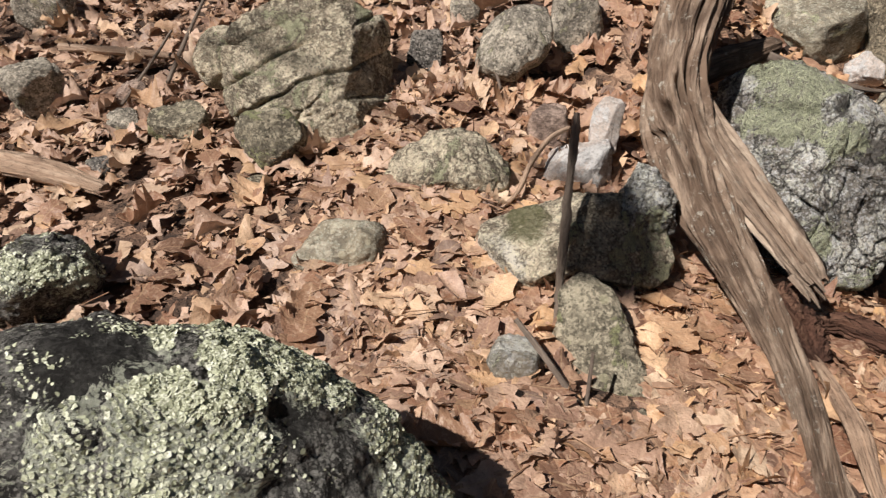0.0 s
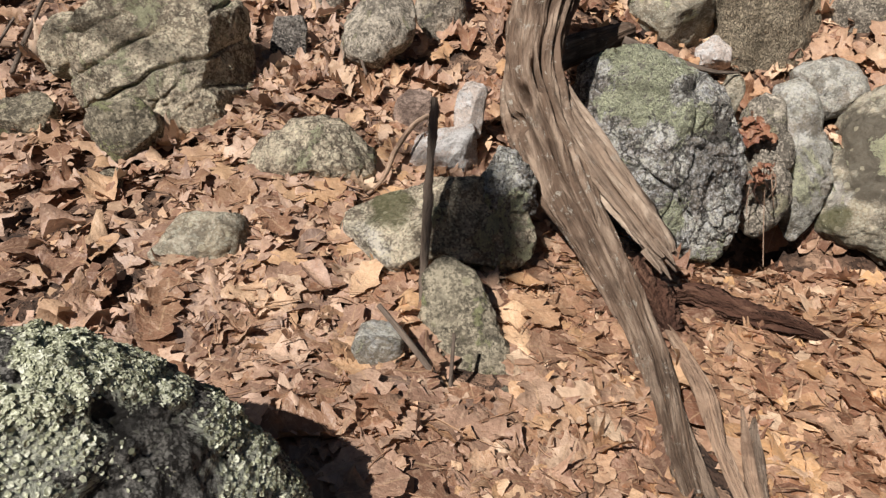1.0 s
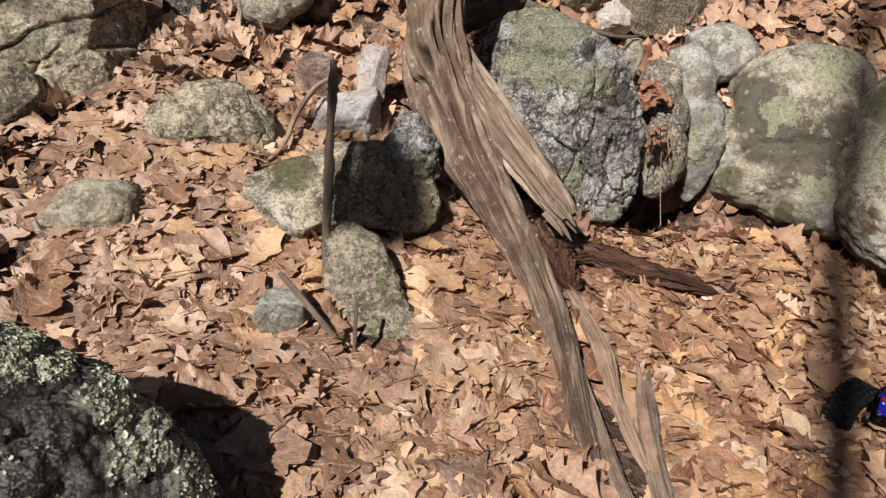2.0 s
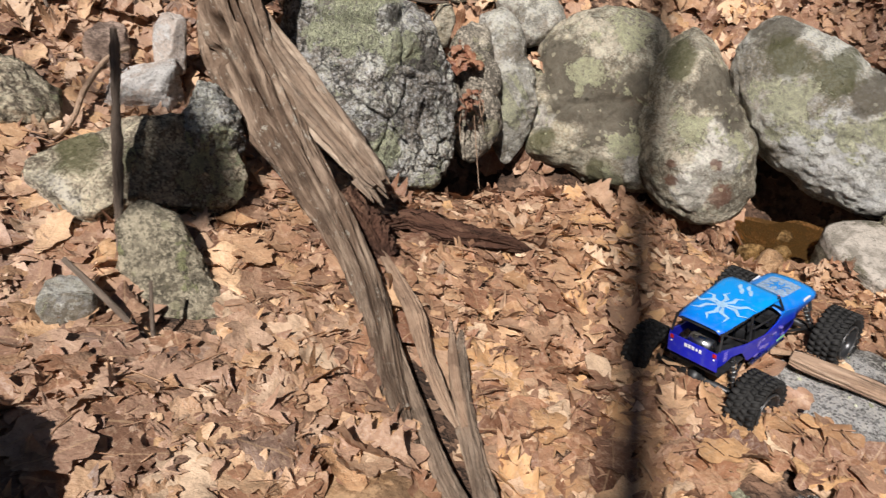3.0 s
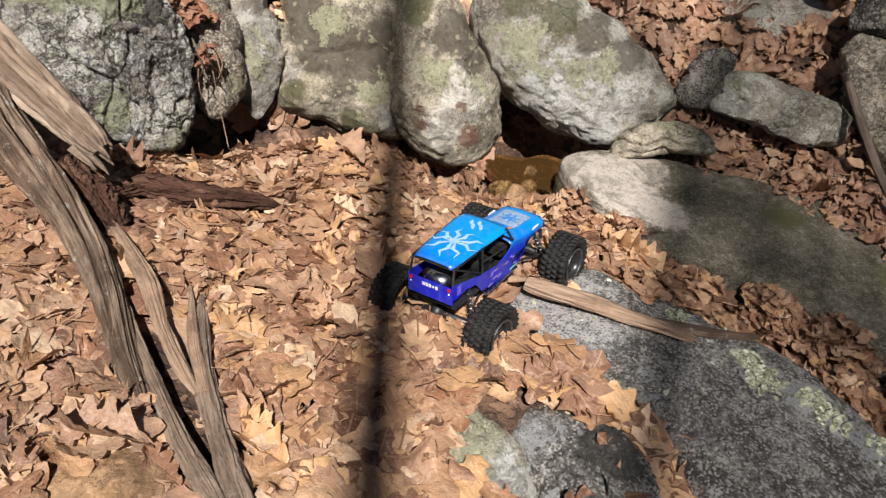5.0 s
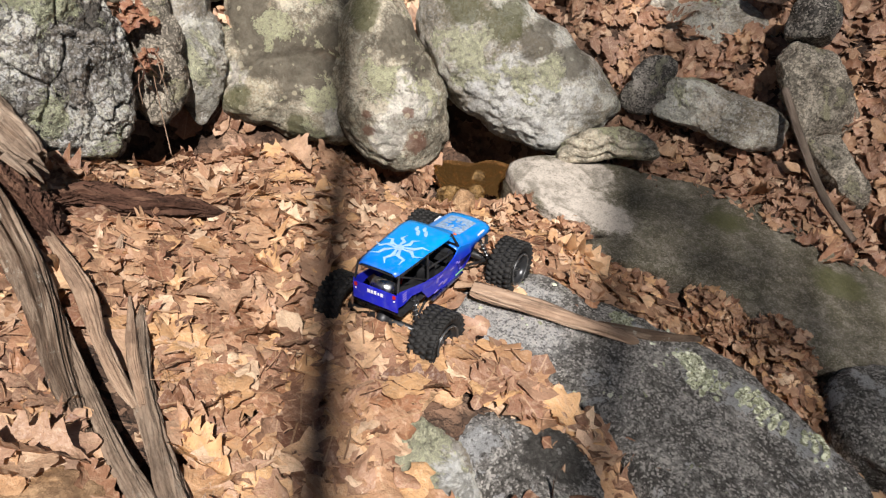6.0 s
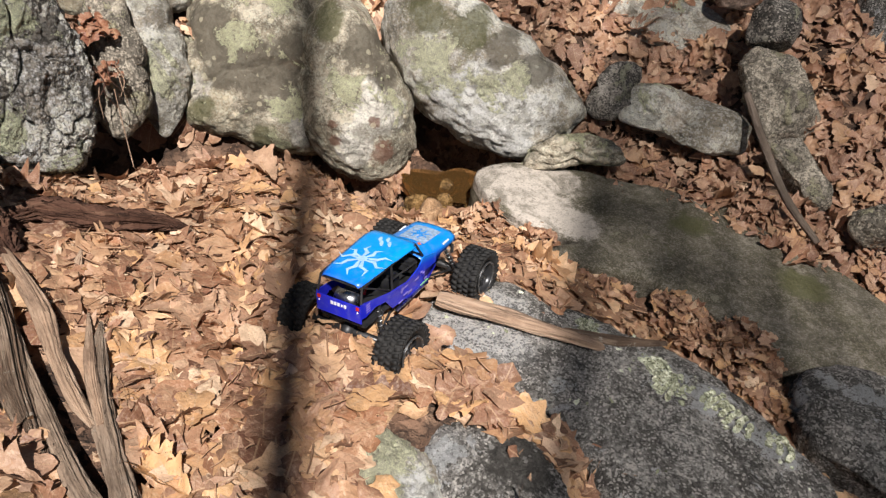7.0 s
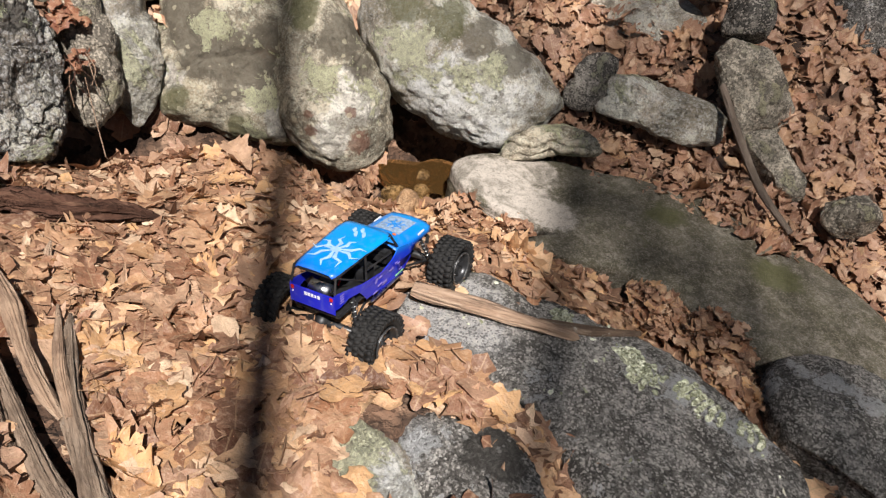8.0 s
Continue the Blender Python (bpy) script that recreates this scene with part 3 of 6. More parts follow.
# ---- rocks ----
def rock(label, loc, size, yaw=0.0, mat="grey", seed=0, block=3.0, cuts=11, keep=0.68, lump=0.10, rough=0.045, crack=0.0, tilt=(0, 0), level=5, planes=(), name="rock", strata=0.0, category="rock"):
    """A stone with its base at loc: a rounded block cut by planes, lumpy and pitted. planes: own cuts (nx, ny, nz, distance) in units of half its size."""
    rng = np.random.RandomState(seed + 100)
    u, f = ico(level)
    v = u / ((np.abs(u) ** block).sum(1) ** (1 / block))[:, None]
    for k in range(cuts):
        n = rng.normal(size=3)
        n /= np.linalg.norm(n)
        d = keep + rng.uniform(0, 0.22)
        over = v @ n - d
        v = v - np.outer(np.maximum(over, 0) * 0.93, n)
    for nx, ny, nz, d in planes:
        n = np.array((nx, ny, nz), float)
        n /= np.linalg.norm(n)
        v = v - np.outer(np.maximum(v @ n - d, 0) * 0.95, n)
    half = np.array(size) / 2
    s = float(half.min())
    p = v * half
    q = p / s + seed * 7.7
    out = u * half / np.linalg.norm(u * half, axis=1)[:, None]
    d = lump * s * fbm(q * 1.1, 3) + rough * s * fbm(q * 4.2, 4, 0.6)
    fine = min(0.005, 0.06 * s)
    d += fine * fbm(p * 55 + seed, 3, 0.6)
    if crack:
        # a net of cracks between cells of uneven size, broken up here and there
        seeds = rng.uniform(-1.3, 1.3, (26, 3)) * half
        w = p + 0.10 * s * np.stack([fbm(q * 2.2 + k * 9, 3) for k in (1, 2, 3)], 1)
        near = np.sort(np.linalg.norm(w[:, None] - seeds, axis=2), axis=1)
        gap = near[:, 1] - near[:, 0]
        d -= crack * s * np.exp(-((gap / (0.06 * s)) ** 2)) * np.clip(0.55 + 1.6 * fbm(q * 0.8 + 5, 2), 0, 1.2)
        d += 0.35 * crack * s * (rng.rand(26)[np.argmin(np.linalg.norm(w[:, None] - seeds, axis=2), axis=1)] - 0.5)
    if strata:
        w = p[:, 2] * 0.93 + p[:, 0] * 0.28 + 0.02 * fbm(q, 2)
        ph = w / (size[2] * 0.29)
        g = np.abs((ph % 1) - 0.5)
        d -= strata * s * np.exp(-((g / 0.05) ** 2))
    p = p + out * d[:, None]
    p[:, 2] += half[2]
    ob = place(name, mesh_of(name, p, f), STONE[mat])
    ob.matrix_world = pose(*loc, tilt[0], tilt[1], yaw)
    return tagged(ob, label, category)


def shaped(label, loc, yaw, pitch, outline, depth, mat="grey", seed=0, block=2.6, cuts=6, keep=0.84, lump=0.10, rough=0.04, crack=0.0, level=6, name="rock", strata=0.0, category="rock", cells=26, spots=(), planes=(), straight=False):
    """A stone with a profile of its own: the outline lies across its local y, depth gives how far it swells to either side.
    spots: patches (kind, x, z, radius) on the upper side, the near one if it stands."""
    rng = np.random.RandomState(seed + 300)
    u, f = ico(level)
    o = np.array(outline, float)
    if straight:
        # straight runs between the corners
        o = np.vstack([a + (b - a) * np.linspace(0, 1, 12, endpoint=False)[:, None] for a, b in zip(o, np.roll(o, -1, 0))])
    ang, rad = np.arctan2(o[:, 1], o[:, 0]), np.hypot(o[:, 0], o[:, 1])
    order = np.argsort(ang)
    ang, rad = ang[order], rad[order]
    fine = np.linspace(-math.pi, math.pi, 361)
    prof = np.interp(fine, np.r_[ang - 2 * math.pi, ang, ang + 2 * math.pi], np.tile(rad, 3))
    kern = np.exp(-np.linspace(-2, 2, 13) ** 2)
    prof = np.convolve(np.r_[prof[-7:-1], prof, prof[1:7]], kern / kern.sum(), "valid")
    r = np.interp(np.arctan2(u[:, 2], u[:, 0]), fine, prof)
    rho = np.hypot(u[:, 0], u[:, 2])
    k = (rho**block + np.abs(u[:, 1]) ** block) ** (-1 / block)
    v = u * k[:, None]
    for _ in range(cuts):
        n = rng.normal(size=3)
        n /= np.linalg.norm(n)
        over = v @ n - keep - rng.uniform(0, 0.2)
        v = v - np.outer(np.maximum(over, 0) * 0.9, n)
    for nx, ny, nz, cut in planes:
        n = np.array((nx, ny, nz), float) / math.sqrt(nx * nx + ny * ny + nz * nz)
        v = v - np.outer(np.maximum(v @ n - cut, 0) * 0.95, n)
    p = np.stack([v[:, 0] * r, np.where(v[:, 1] < 0, depth[0], depth[1]) * v[:, 1], v[:, 2] * r], 1)
    s = min(float(rad.mean()), 0.5 * (depth[0] + depth[1]))
    q = p / s + seed * 5.3
    half = np.array((r.mean(), 0.5 * sum(depth), r.mean()))
    out = u * half
    out /= np.linalg.norm(out, axis=1)[:, None]
    d = lump * s * fbm(q * 1.1, 3) + rough * s * fbm(q * 3.6, 5, 0.6) + 0.012 * np.clip(gnoise(p * 26 + seed), 0.1, 1) * rough / 0.04
    d += min(0.006, 0.06 * s) * fbm(p * 60 + seed, 3, 0.6)
    if crack:
        seeds = rng.uniform(-1.2, 1.2, (cells, 3)) * (np.abs(p).max(0))
        w = p + 0.12 * s * np.stack([fbm(q * 2.2 + c * 9, 3) for c in (1, 2, 3)], 1)
        far = np.linalg.norm(w[:, None] - seeds, axis=2)
        near = np.sort(far, axis=1)
        gap = near[:, 1] - near[:, 0]
        d -= crack * s * np.exp(-((gap / (0.045 * s)) ** 2)) * np.clip(0.5 + 1.8 * fbm(q * 0.8 + 5, 2), 0, 1.2)
        d += 0.5 * crack * s * (rng.rand(cells)[np.argmin(far, axis=1)] - 0.5)
    if strata:
        w = p[:, 2] - p[:, 0] * 0.2 + 0.05 * fbm(q * 0.9, 3)
        ph = w / strata
        g = np.abs((ph % 1) - 0.5)
        step = rng.rand(64)[(np.floor(ph) % 64).astype(int)] - 0.5
        d += 0.10 * s * step - 0.2 * s * np.exp(-((g - 0.5) / max(0.045, 0.006 / strata)) ** 2) * np.clip(0.65 + 2.0 * fbm(q * 0.7 + 3, 2), 0, 1)
    fields = {}
    for kind, x, z, size in spots:
        away = np.hypot(p[:, 0] - x, p[:, 2] - z) / size * (1 + 0.5 * fbm(p * 9 + x * 31, 2))
        fields[kind] = np.maximum(fields.get(kind, 0), np.clip(1 - 0.5 * away, 0, 1) * (p[:, 1] * (1 if pitch > 45 else -1) > -0.02))
    if "lichen" in fields:
        d += 0.006 * np.clip((fields["lichen"] - 0.45) * 6, 0, 1) * (1 + fbm(p * 70, 3, 0.7))
    p = p + out * d[:, None]
    me = mesh_of(name, p, f)
    for kind, value in fields.items():
        me.attributes.new(kind, "FLOAT", "POINT").data.foreach_set("value", value.astype(np.float32))
    ob = place(name, me, STONE[mat])
    ob.matrix_world = pose(*loc, pitch, 0, yaw)
    return tagged(ob, label, category)


# the boulder beside the camera
lichen_boulder = shaped("big grey boulder crusted with pale green lichen and dark moss", (-0.60, 0.81, 0.58), 38, -40, [(-0.41, 0.20), (-0.28, 0.225), (-0.17, 0.215), (-0.09, 0.195), (-0.03, 0.175), (0.01, 0.14), (0.11, 0.09), (0.18, 0.035), (0.24, -0.04), (0.29, -0.12), (0.33, -0.20), (0.34, -0.29), (0.33, -0.40), (0.17, -0.51), (-0.34, -0.26), (-0.52, 0.01)], (0.32, 0.05), "bold", 3, block=2.4, cuts=4, keep=0.9, lump=0.12, rough=0.06, level=7, name="boulder", category="boulder", spots=(("lichen", -0.03, -0.04, 0.090), ("lichen", -0.13, 0.01, 0.044), ("lichen", -0.04, 0.03, 0.034), ("lichen", 0.05, -0.01, 0.028), ("lichen", 0.06, -0.06, 0.028), ("lichen", 0.1, 0.06, 0.046), ("lichen", 0.13, 0.02, 0.042), ("lichen", 0.17, -0.01, 0.034), ("lichen", 0.2, -0.05, 0.026), ("lichen", 0.25, -0.13, 0.031), ("lichen", 0.02, 0.1, 0.019), ("lichen", 0.27, -0.23, 0.025), ("stain_shade", -0.07, 0.11, 0.067), ("stain_shade", 0.12, -0.05, 0.043), ("lichen", 0.26, -0.12, 0.045), ("lichen", 0.24, -0.21, 0.035), ("lichen", 0.3, -0.28, 0.042), ("lichen", 0.29, -0.18, 0.025)))


def lichen_material():
    m, nt, b = material("leafy_lichen")
    geo, tc = nt.nodes.new("ShaderNodeNewGeometry"), nt.nodes.new("ShaderNodeTexCoord")
    col = ramp(nt, geo.outputs["Random Per Island"], [(0.0, (0.14, 0.14, 0.09)), (0.25, (0.38, 0.39, 0.26)), (0.6, (0.63, 0.64, 0.46)), (1.0, (0.82, 0.82, 0.66))])
    fine = noise_tex(nt, tc.outputs["Object"], 260.0, 4, 0.7)
    col = mix(nt, ramp(nt, fine, [(0.35, (0.5,)), (0.55, (0,))]), col, (0.2, 0.21, 0.14))
    nt.links.new(col, b.inputs["Base Color"])
    b.inputs["Roughness"].default_value = 0.9
    b.inputs["Specular IOR Level"].default_value = 0.2
    bump(nt, b, fine, 0.6, 0.003)
    return m


LICHEN = lichen_material()


def crust(ob, n, size, seed, field="lichen", least=0.42, strew=0.0):
    """Small curled lobes of lichen grown over the marked patches of a stone; strew: the share that grows anywhere on its upper side."""
    me = ob.data
    rng = np.random.RandomState(seed)
    m = len(me.vertices)
    co, no, val = np.empty(m * 3, np.float32), np.empty(m * 3, np.float32), np.empty(m, np.float32)
    me.vertices.foreach_get("co", co)
    me.vertices.foreach_get("normal", no)
    me.attributes[field].data.foreach_get("value", val)
    co, no = co.reshape(-1, 3), no.reshape(-1, 3)
    up = no @ np.array(ob.matrix_world.to_3x3())[2] > 0.1
    val = val + 0.35 * fbm(co * 16 + seed, 4, 0.65)
    w = np.where(up, np.clip((val - least) * 5, 0, 1), 0)
    w = w / w.sum() * (1 - strew)
    if strew:
        patchy = np.where(up, np.clip(fbm(co * 7 + seed + 9, 5, 0.7) * 4, 0, 1), 0)
        w = w + strew * patchy / patchy.sum()
    pick = rng.choice(m, n, p=w / w.sum())
    k = 6
    V, F = [], []
    for c, i in enumerate(pick):
        nrm = no[i] + rng.normal(0, 0.33, 3)
        nrm /= np.linalg.norm(nrm)
        t = np.cross(nrm, rng.normal(size=3))
        t /= np.linalg.norm(t)
        b = np.cross(nrm, t)
        r = size * min(2.2, math.exp(rng.normal(0, 0.5)))
        a = np.arange(k) * 2 * math.pi / k + rng.uniform(0, 6)
        rr = r * rng.uniform(0.6, 1.2, k)
        rim = co[i] + t * (np.cos(a) * rr)[:, None] + b * (np.sin(a) * rr)[:, None] + nrm * (rng.uniform(-0.2, 0.3, k) * r)[:, None]
        V.append(np.vstack([co[i] + nrm * 0.12 * r, rim]))
        j = np.arange(k)
        F.append(np.c_[np.zeros(k, int), 1 + j, 1 + (j + 1) % k] + c * (k + 1))
    crust_ob = place("lichen", mesh_of("lichen", np.vstack(V), np.vstack(F), smooth=False), LICHEN, ob, "curled pale green lichen crust")
    tagged(crust_ob, kind="stuff")


crust(lichen_boulder, 56000, 0.0024, 5, least=0.42, strew=0.14)
# rocks on the slope
shaped("large blocky grey rock with layered cracks", (-0.85, 2.42, 0.55), 20, -19, [(-0.29, 0.07), (-0.24, 0.19), (-0.11, 0.25), (0.06, 0.26), (0.20, 0.20), (0.29, 0.14), (0.28, 0.02), (0.23, -0.15), (0.18, -0.25), (0.03, -0.27), (-0.12, -0.26), (-0.21, -0.21), (-0.29, -0.05)], (0.2, 0.26), "brown", 11, block=5, cuts=5, keep=0.86, rough=0.05, crack=0.1, strata=0.11, level=7, cells=14, name="boulder", category="boulder", planes=((0.85, -0.5, 0, 0.8), (-0.1, -0.9, 0.45, 0.78)))
shaped("grey cracked stone leaning on a larger rock", (-1.20, 2.48, 0.63), 26, -16, [(-0.06, 0.04), (0.00, 0.09), (0.07, 0.09), (0.07, 0.01), (0.03, -0.10), (-0.05, -0.09), (-0.07, -0.04)], (0.1, 0.1), "brown", 12, block=3.2, crack=0.08, level=5, cells=8)
rock("small mossy grey rock before a larger rock", (-0.915, 2.12, 0.385), (0.21, 0.18, 0.19), 24, "green", 13, block=2.8, rough=0.06)
rock("small pale green speckled stone among leaves", (-1.31, 2.30, 0.37), (0.20, 0.16, 0.17), 30, "green", 14, block=3)
rock("small grey angular stone among leaves", (-1.52, 2.31, 0.37), (0.14, 0.12, 0.15), 34, "grey", 15, cuts=9, keep=0.7)
rock("small tan stone among leaves", (-1.58, 2.52, 0.42), (0.12, 0.10, 0.13), 33, "pink", 16, cuts=5)
rock("small round dark stone among leaves", (-1.50, 2.08, 0.37), (0.095, 0.09, 0.09), 36, "dark", 17, block=2.2, cuts=3)
rock("brown grey rock split by a crack", (-1.91, 2.45, 0.45), (0.24, 0.2, 0.22), 38, "grey", 18, crack=0.12)
mossy_rock = shaped("dark mossy rock half sunk in leaves", (-1.30, 1.43, 0.43), 43, -27, [(-0.17, 0.02), (-0.07, 0.08), (0.03, 0.09), (0.10, 0.06), (0.13, 0.01), (0.14, -0.05), (0.08, -0.08), (-0.04, -0.08), (-0.17, -0.04)], (0.14, 0.14), "bold", 19, rough=0.08, level=6, spots=(("lichen", -0.06, 0.03, 0.05), ("lichen", 0.03, 0.02, 0.04), ("lichen", 0.08, -0.03, 0.035)))
crust(mossy_rock, 5000, 0.0026, 8, strew=0.3)
shaped("low rough grey rock half sunk in leaves", (-0.35, 2.09, 0.36), 10, -26, [(-0.21, 0.00), (-0.17, 0.06), (-0.08, 0.10), (0.07, 0.11), (0.14, 0.05), (0.18, -0.02), (0.17, -0.08), (0.08, -0.10), (-0.04, -0.08), (-0.14, -0.05)], (0.13, 0.14), "brown", 20, rough=0.07, block=2.4)
rock("dark grey rock beside a larger rock", (-0.52, 2.74, 0.40), (0.15, 0.14, 0.22), 12, "dark", 21, block=3)
shaped("grey angular rock standing in leaves", (-0.18, 2.66, 0.56), 4, -18, [(-0.16, -0.11), (-0.12, 0.01), (-0.06, 0.09), (0.02, 0.12), (0.10, 0.11), (0.13, 0.03), (0.11, -0.04), (0.03, -0.09), (-0.07, -0.14)], (0.1, 0.11), "grey", 22, cuts=8, keep=0.78, level=5)
rock("grey rock half hidden behind another", (0.02, 2.92, 0.4), (0.21, 0.18, 0.3), 0, "grey", 23, cuts=6)
rock("small grey rock on the upper slope", (-0.40, 3.05, 0.45), (0.12, 0.1, 0.2), 8, "grey", 24)
rock("grey rock on the upper slope", (-2.22, 3.1, 0.55), (0.24, 0.2, 0.26), 36, "grey", 25, cuts=6)
rock("small pinkish stone among leaves", (-0.07, 2.36, 0.3), (0.13, 0.1, 0.15), 2, "pink", 26, block=4, cuts=4)
rock("white quartz rock with a notch", (0.02, 2.2, 0.2), (0.22, 0.15, 0.19), 5, "white", 27, block=6, cuts=10, keep=0.66)
rock("white and grey quartz stone standing upright", (0.10, 2.3, 0.28), (0.1, 0.09, 0.21), 0, "white", 28, block=5, cuts=9, keep=0.68, tilt=(0, 8))
shaped("angular grey rock with a mossy flat face", (0.01, 1.85, 0.25), 1, -32, [(-0.28, 0.0), (-0.24, 0.06), (-0.12, 0.10), (-0.02, 0.135), (0.06, 0.13), (0.16, 0.13), (0.24, 0.06), (0.27, -0.02), (0.25, -0.10), (0.15, -0.15), (-0.06, -0.15), (-0.22, -0.14), (-0.26, -0.07)], (0.2, 0.14), "brown", 31, block=4, cuts=6, keep=0.82, lump=0.06, rough=0.05, crack=0.07, cells=9, straight=True, planes=((0.45, -0.8, 0.1, 0.62), (-0.3, -0.75, 0.55, 0.72), (0.2, -0.5, -0.8, 0.75)), spots=(("moss", -0.12, 0.05, 0.06), ("pale", -0.2, -0.06, 0.08)))
shaped("knobbly grey rock beside the log", (0.20, 1.90, 0.33), -6, -31, [(-0.08, 0.0), (-0.06, 0.07), (-0.02, 0.12), (0.03, 0.10), (0.07, 0.04), (0.08, -0.04), (0.05, -0.10), (-0.01, -0.12), (-0.06, -0.08)], (0.09, 0.1), "cracked", 36, block=3.2, cuts=9, keep=0.74, rough=0.09, crack=0.08, cells=8, straight=True)
shaped("flat mossy rock under a dead stick", (0.07, 1.47, 0.175), -2, -40, [(-0.11, 0.16), (-0.04, 0.19), (0.03, 0.15), (0.07, 0.04), (0.13, -0.09), (0.15, -0.22), (0.10, -0.28), (0.02, -0.25), (-0.06, -0.12), (-0.11, 0.03)], (0.06, 0.1), "green", 30, block=3.6, cuts=5, keep=0.85, crack=0.05, cells=7, level=6, straight=True)
rock("small grey granite stone among leaves", (-0.13, 1.36, 0.15), (0.13, 0.11, 0.15), 7, "chalky", 31, cuts=6)
rock("small green mossy stone among leaves", (0.17, 1.28, 0.11), (0.075, 0.06, 0.07), -5, "green", 32)
rock("small half buried grey stone", (-0.95, 1.98, 0.32), (0.11, 0.09, 0.1), 26, "green", 33)
rock("small half buried pale granite stone", (-0.62, 1.72, 0.235), (0.26, 0.2, 0.18), 26, "pale", 34, block=2.8)
# the row of boulders
shaped("large round grey boulder with cracks and green lichen", (0.75, 2.31, 0.19), -16, -27, [(-0.32, 0.12), (-0.3, 0.26), (-0.2, 0.33), (-0.08, 0.34), (0.04, 0.29), (0.14, 0.21), (0.2, 0.09), (0.24, -0.09), (0.24, -0.22), (0.2, -0.31), (0.12, -0.35), (0.03, -0.35), (-0.1, -0.31), (-0.24, -0.11)], (0.24, 0.24), "cracked", 41, block=2.5, cuts=5, keep=0.88, rough=0.07, crack=0.13, level=7, cells=46, name="boulder", category="boulder", spots=(("lichen", -0.09, 0.26, 0.133), ("lichen", 0.07, 0.13, 0.058), ("lichen", 0.04, -0.21, 0.049), ("stain_shade", -0.06, 0.14, 0.028), ("stain_shade", -0.04, 0.2, 0.023), ("stain_shade", 0.05, 0.2, 0.023), ("stain_shade", 0.14, 0.08, 0.039), ("moss", -0.18, 0.31, 0.052)), planes=((0.7, -0.7, -0.1, 0.72),))
shaped("grey rock wedged upright between boulders", (1.11, 2.39, 0.10), -23, -27, [(-0.09, 0.17), (-0.03, 0.23), (0.03, 0.21), (0.05, 0.11), (0.08, -0.02), (0.1, -0.1), (0.07, -0.21), (0.0, -0.27), (-0.06, -0.2), (-0.06, -0.04), (-0.1, 0.08)], (0.1, 0.14), "grey", 42, block=2.6, cuts=4)
shaped("tall slab of grey rock standing upright", (1.27, 2.47, 0.07), -25, -26, [(-0.13, 0.23), (-0.05, 0.27), (0.01, 0.22), (0.05, 0.1), (0.09, -0.01), (0.1, -0.13), (0.08, -0.22), (0.02, -0.31), (-0.02, -0.26), (-0.05, -0.05), (-0.11, 0.1)], (0.1, 0.16), "chalky", 43, block=3, cuts=5)
shaped("bright pale rock on top of the boulders", (1.44, 2.72, 0.21), -26, -21, [(-0.14, 0.05), (-0.06, 0.10), (0.04, 0.10), (0.12, 0.03), (0.13, -0.05), (0.04, -0.10), (-0.04, -0.11), (-0.11, -0.03)], (0.1, 0.12), "chalky", 44, cuts=6, level=5)
rock("small white rock on the bank", (1.08, 2.97, 0.2), (0.14, 0.12, 0.15), -18, "white", 45)
rock("small pale rock behind a boulder", (1.07, 2.69, 0.14), (0.1, 0.09, 0.17), -20, "pale", 46)
rock("flat topped pale green rock on the bank", (0.92, 3.14, 0.24), (0.37, 0.3, 0.32), -15, "pale", 47, block=3.4, cuts=5)
rock("blue grey rock behind the tree", (1.75, 3.12, 0.2), (0.34, 0.3, 0.3), -28, "grey", 48)
# the large dark spots paint a branch's shadow onto this boulder
shaped("broad grey boulder with lichen patches", (1.62, 2.46, -0.07), -24, -27, [(-0.24, -0.2), (-0.25, -0.03), (-0.24, 0.13), (-0.18, 0.29), (0.0, 0.38), (0.21, 0.34), (0.29, 0.16), (0.3, -0.1), (0.27, -0.3), (0.1, -0.29), (-0.05, -0.26), (-0.17, -0.22)], (0.24, 0.3), "pale", 49, block=2.9, cuts=4, keep=0.88, rough=0.045, crack=0.06, cells=12, name="boulder", category="boulder", spots=(("stain_shade", 0.03, 0.0, 0.12), ("stain_shade", 0.14, 0.05, 0.09), ("stain_shade", -0.13, 0.15, 0.10), ("stain_shade", -0.1, 0.0, 0.07), ("lichen", 0.15, -0.11, 0.06), ("lichen", 0.08, 0.28, 0.07), ("lichen", -0.03, 0.12, 0.05), ("moss", 0.05, -0.22, 0.05), ("moss", -0.18, -0.14, 0.05), ("pale", 0.2, -0.18, 0.07), ("pale", -0.2, -0.05, 0.05)))
# the upper dark spot carries on the painted branch shadow
shaped("rounded pale boulder with rusty stains and lichen", (1.91, 2.14, -0.05), -32, -28, [(-0.2, 0.25), (-0.1, 0.38), (-0.01, 0.32), (0.06, 0.2), (0.14, 0.08), (0.21, -0.06), (0.23, -0.17), (0.18, -0.27), (0.08, -0.32), (-0.03, -0.3), (-0.13, -0.24), (-0.19, -0.08), (-0.22, 0.1)], (0.23, 0.3), "pale", 50, block=2.5, cuts=3, keep=0.9, rough=0.045, crack=0.05, cells=9, name="boulder", category="boulder", spots=(("lichen", -0.05, 0.03, 0.06), ("moss", -0.13, 0.24, 0.06), ("rust", -0.09, -0.11, 0.022), ("rust", -0.08, -0.17, 0.024), ("rust", 0.10, -0.2, 0.045), ("stain_shade", 0.0, 0.17, 0.09), ("stain_shade", 0.08, 0.08, 0.05), ("rust", 0.06, -0.09, 0.022), ("pale", 0.06, -0.05, 0.09), ("pale", 0.0, -0.18, 0.07)))
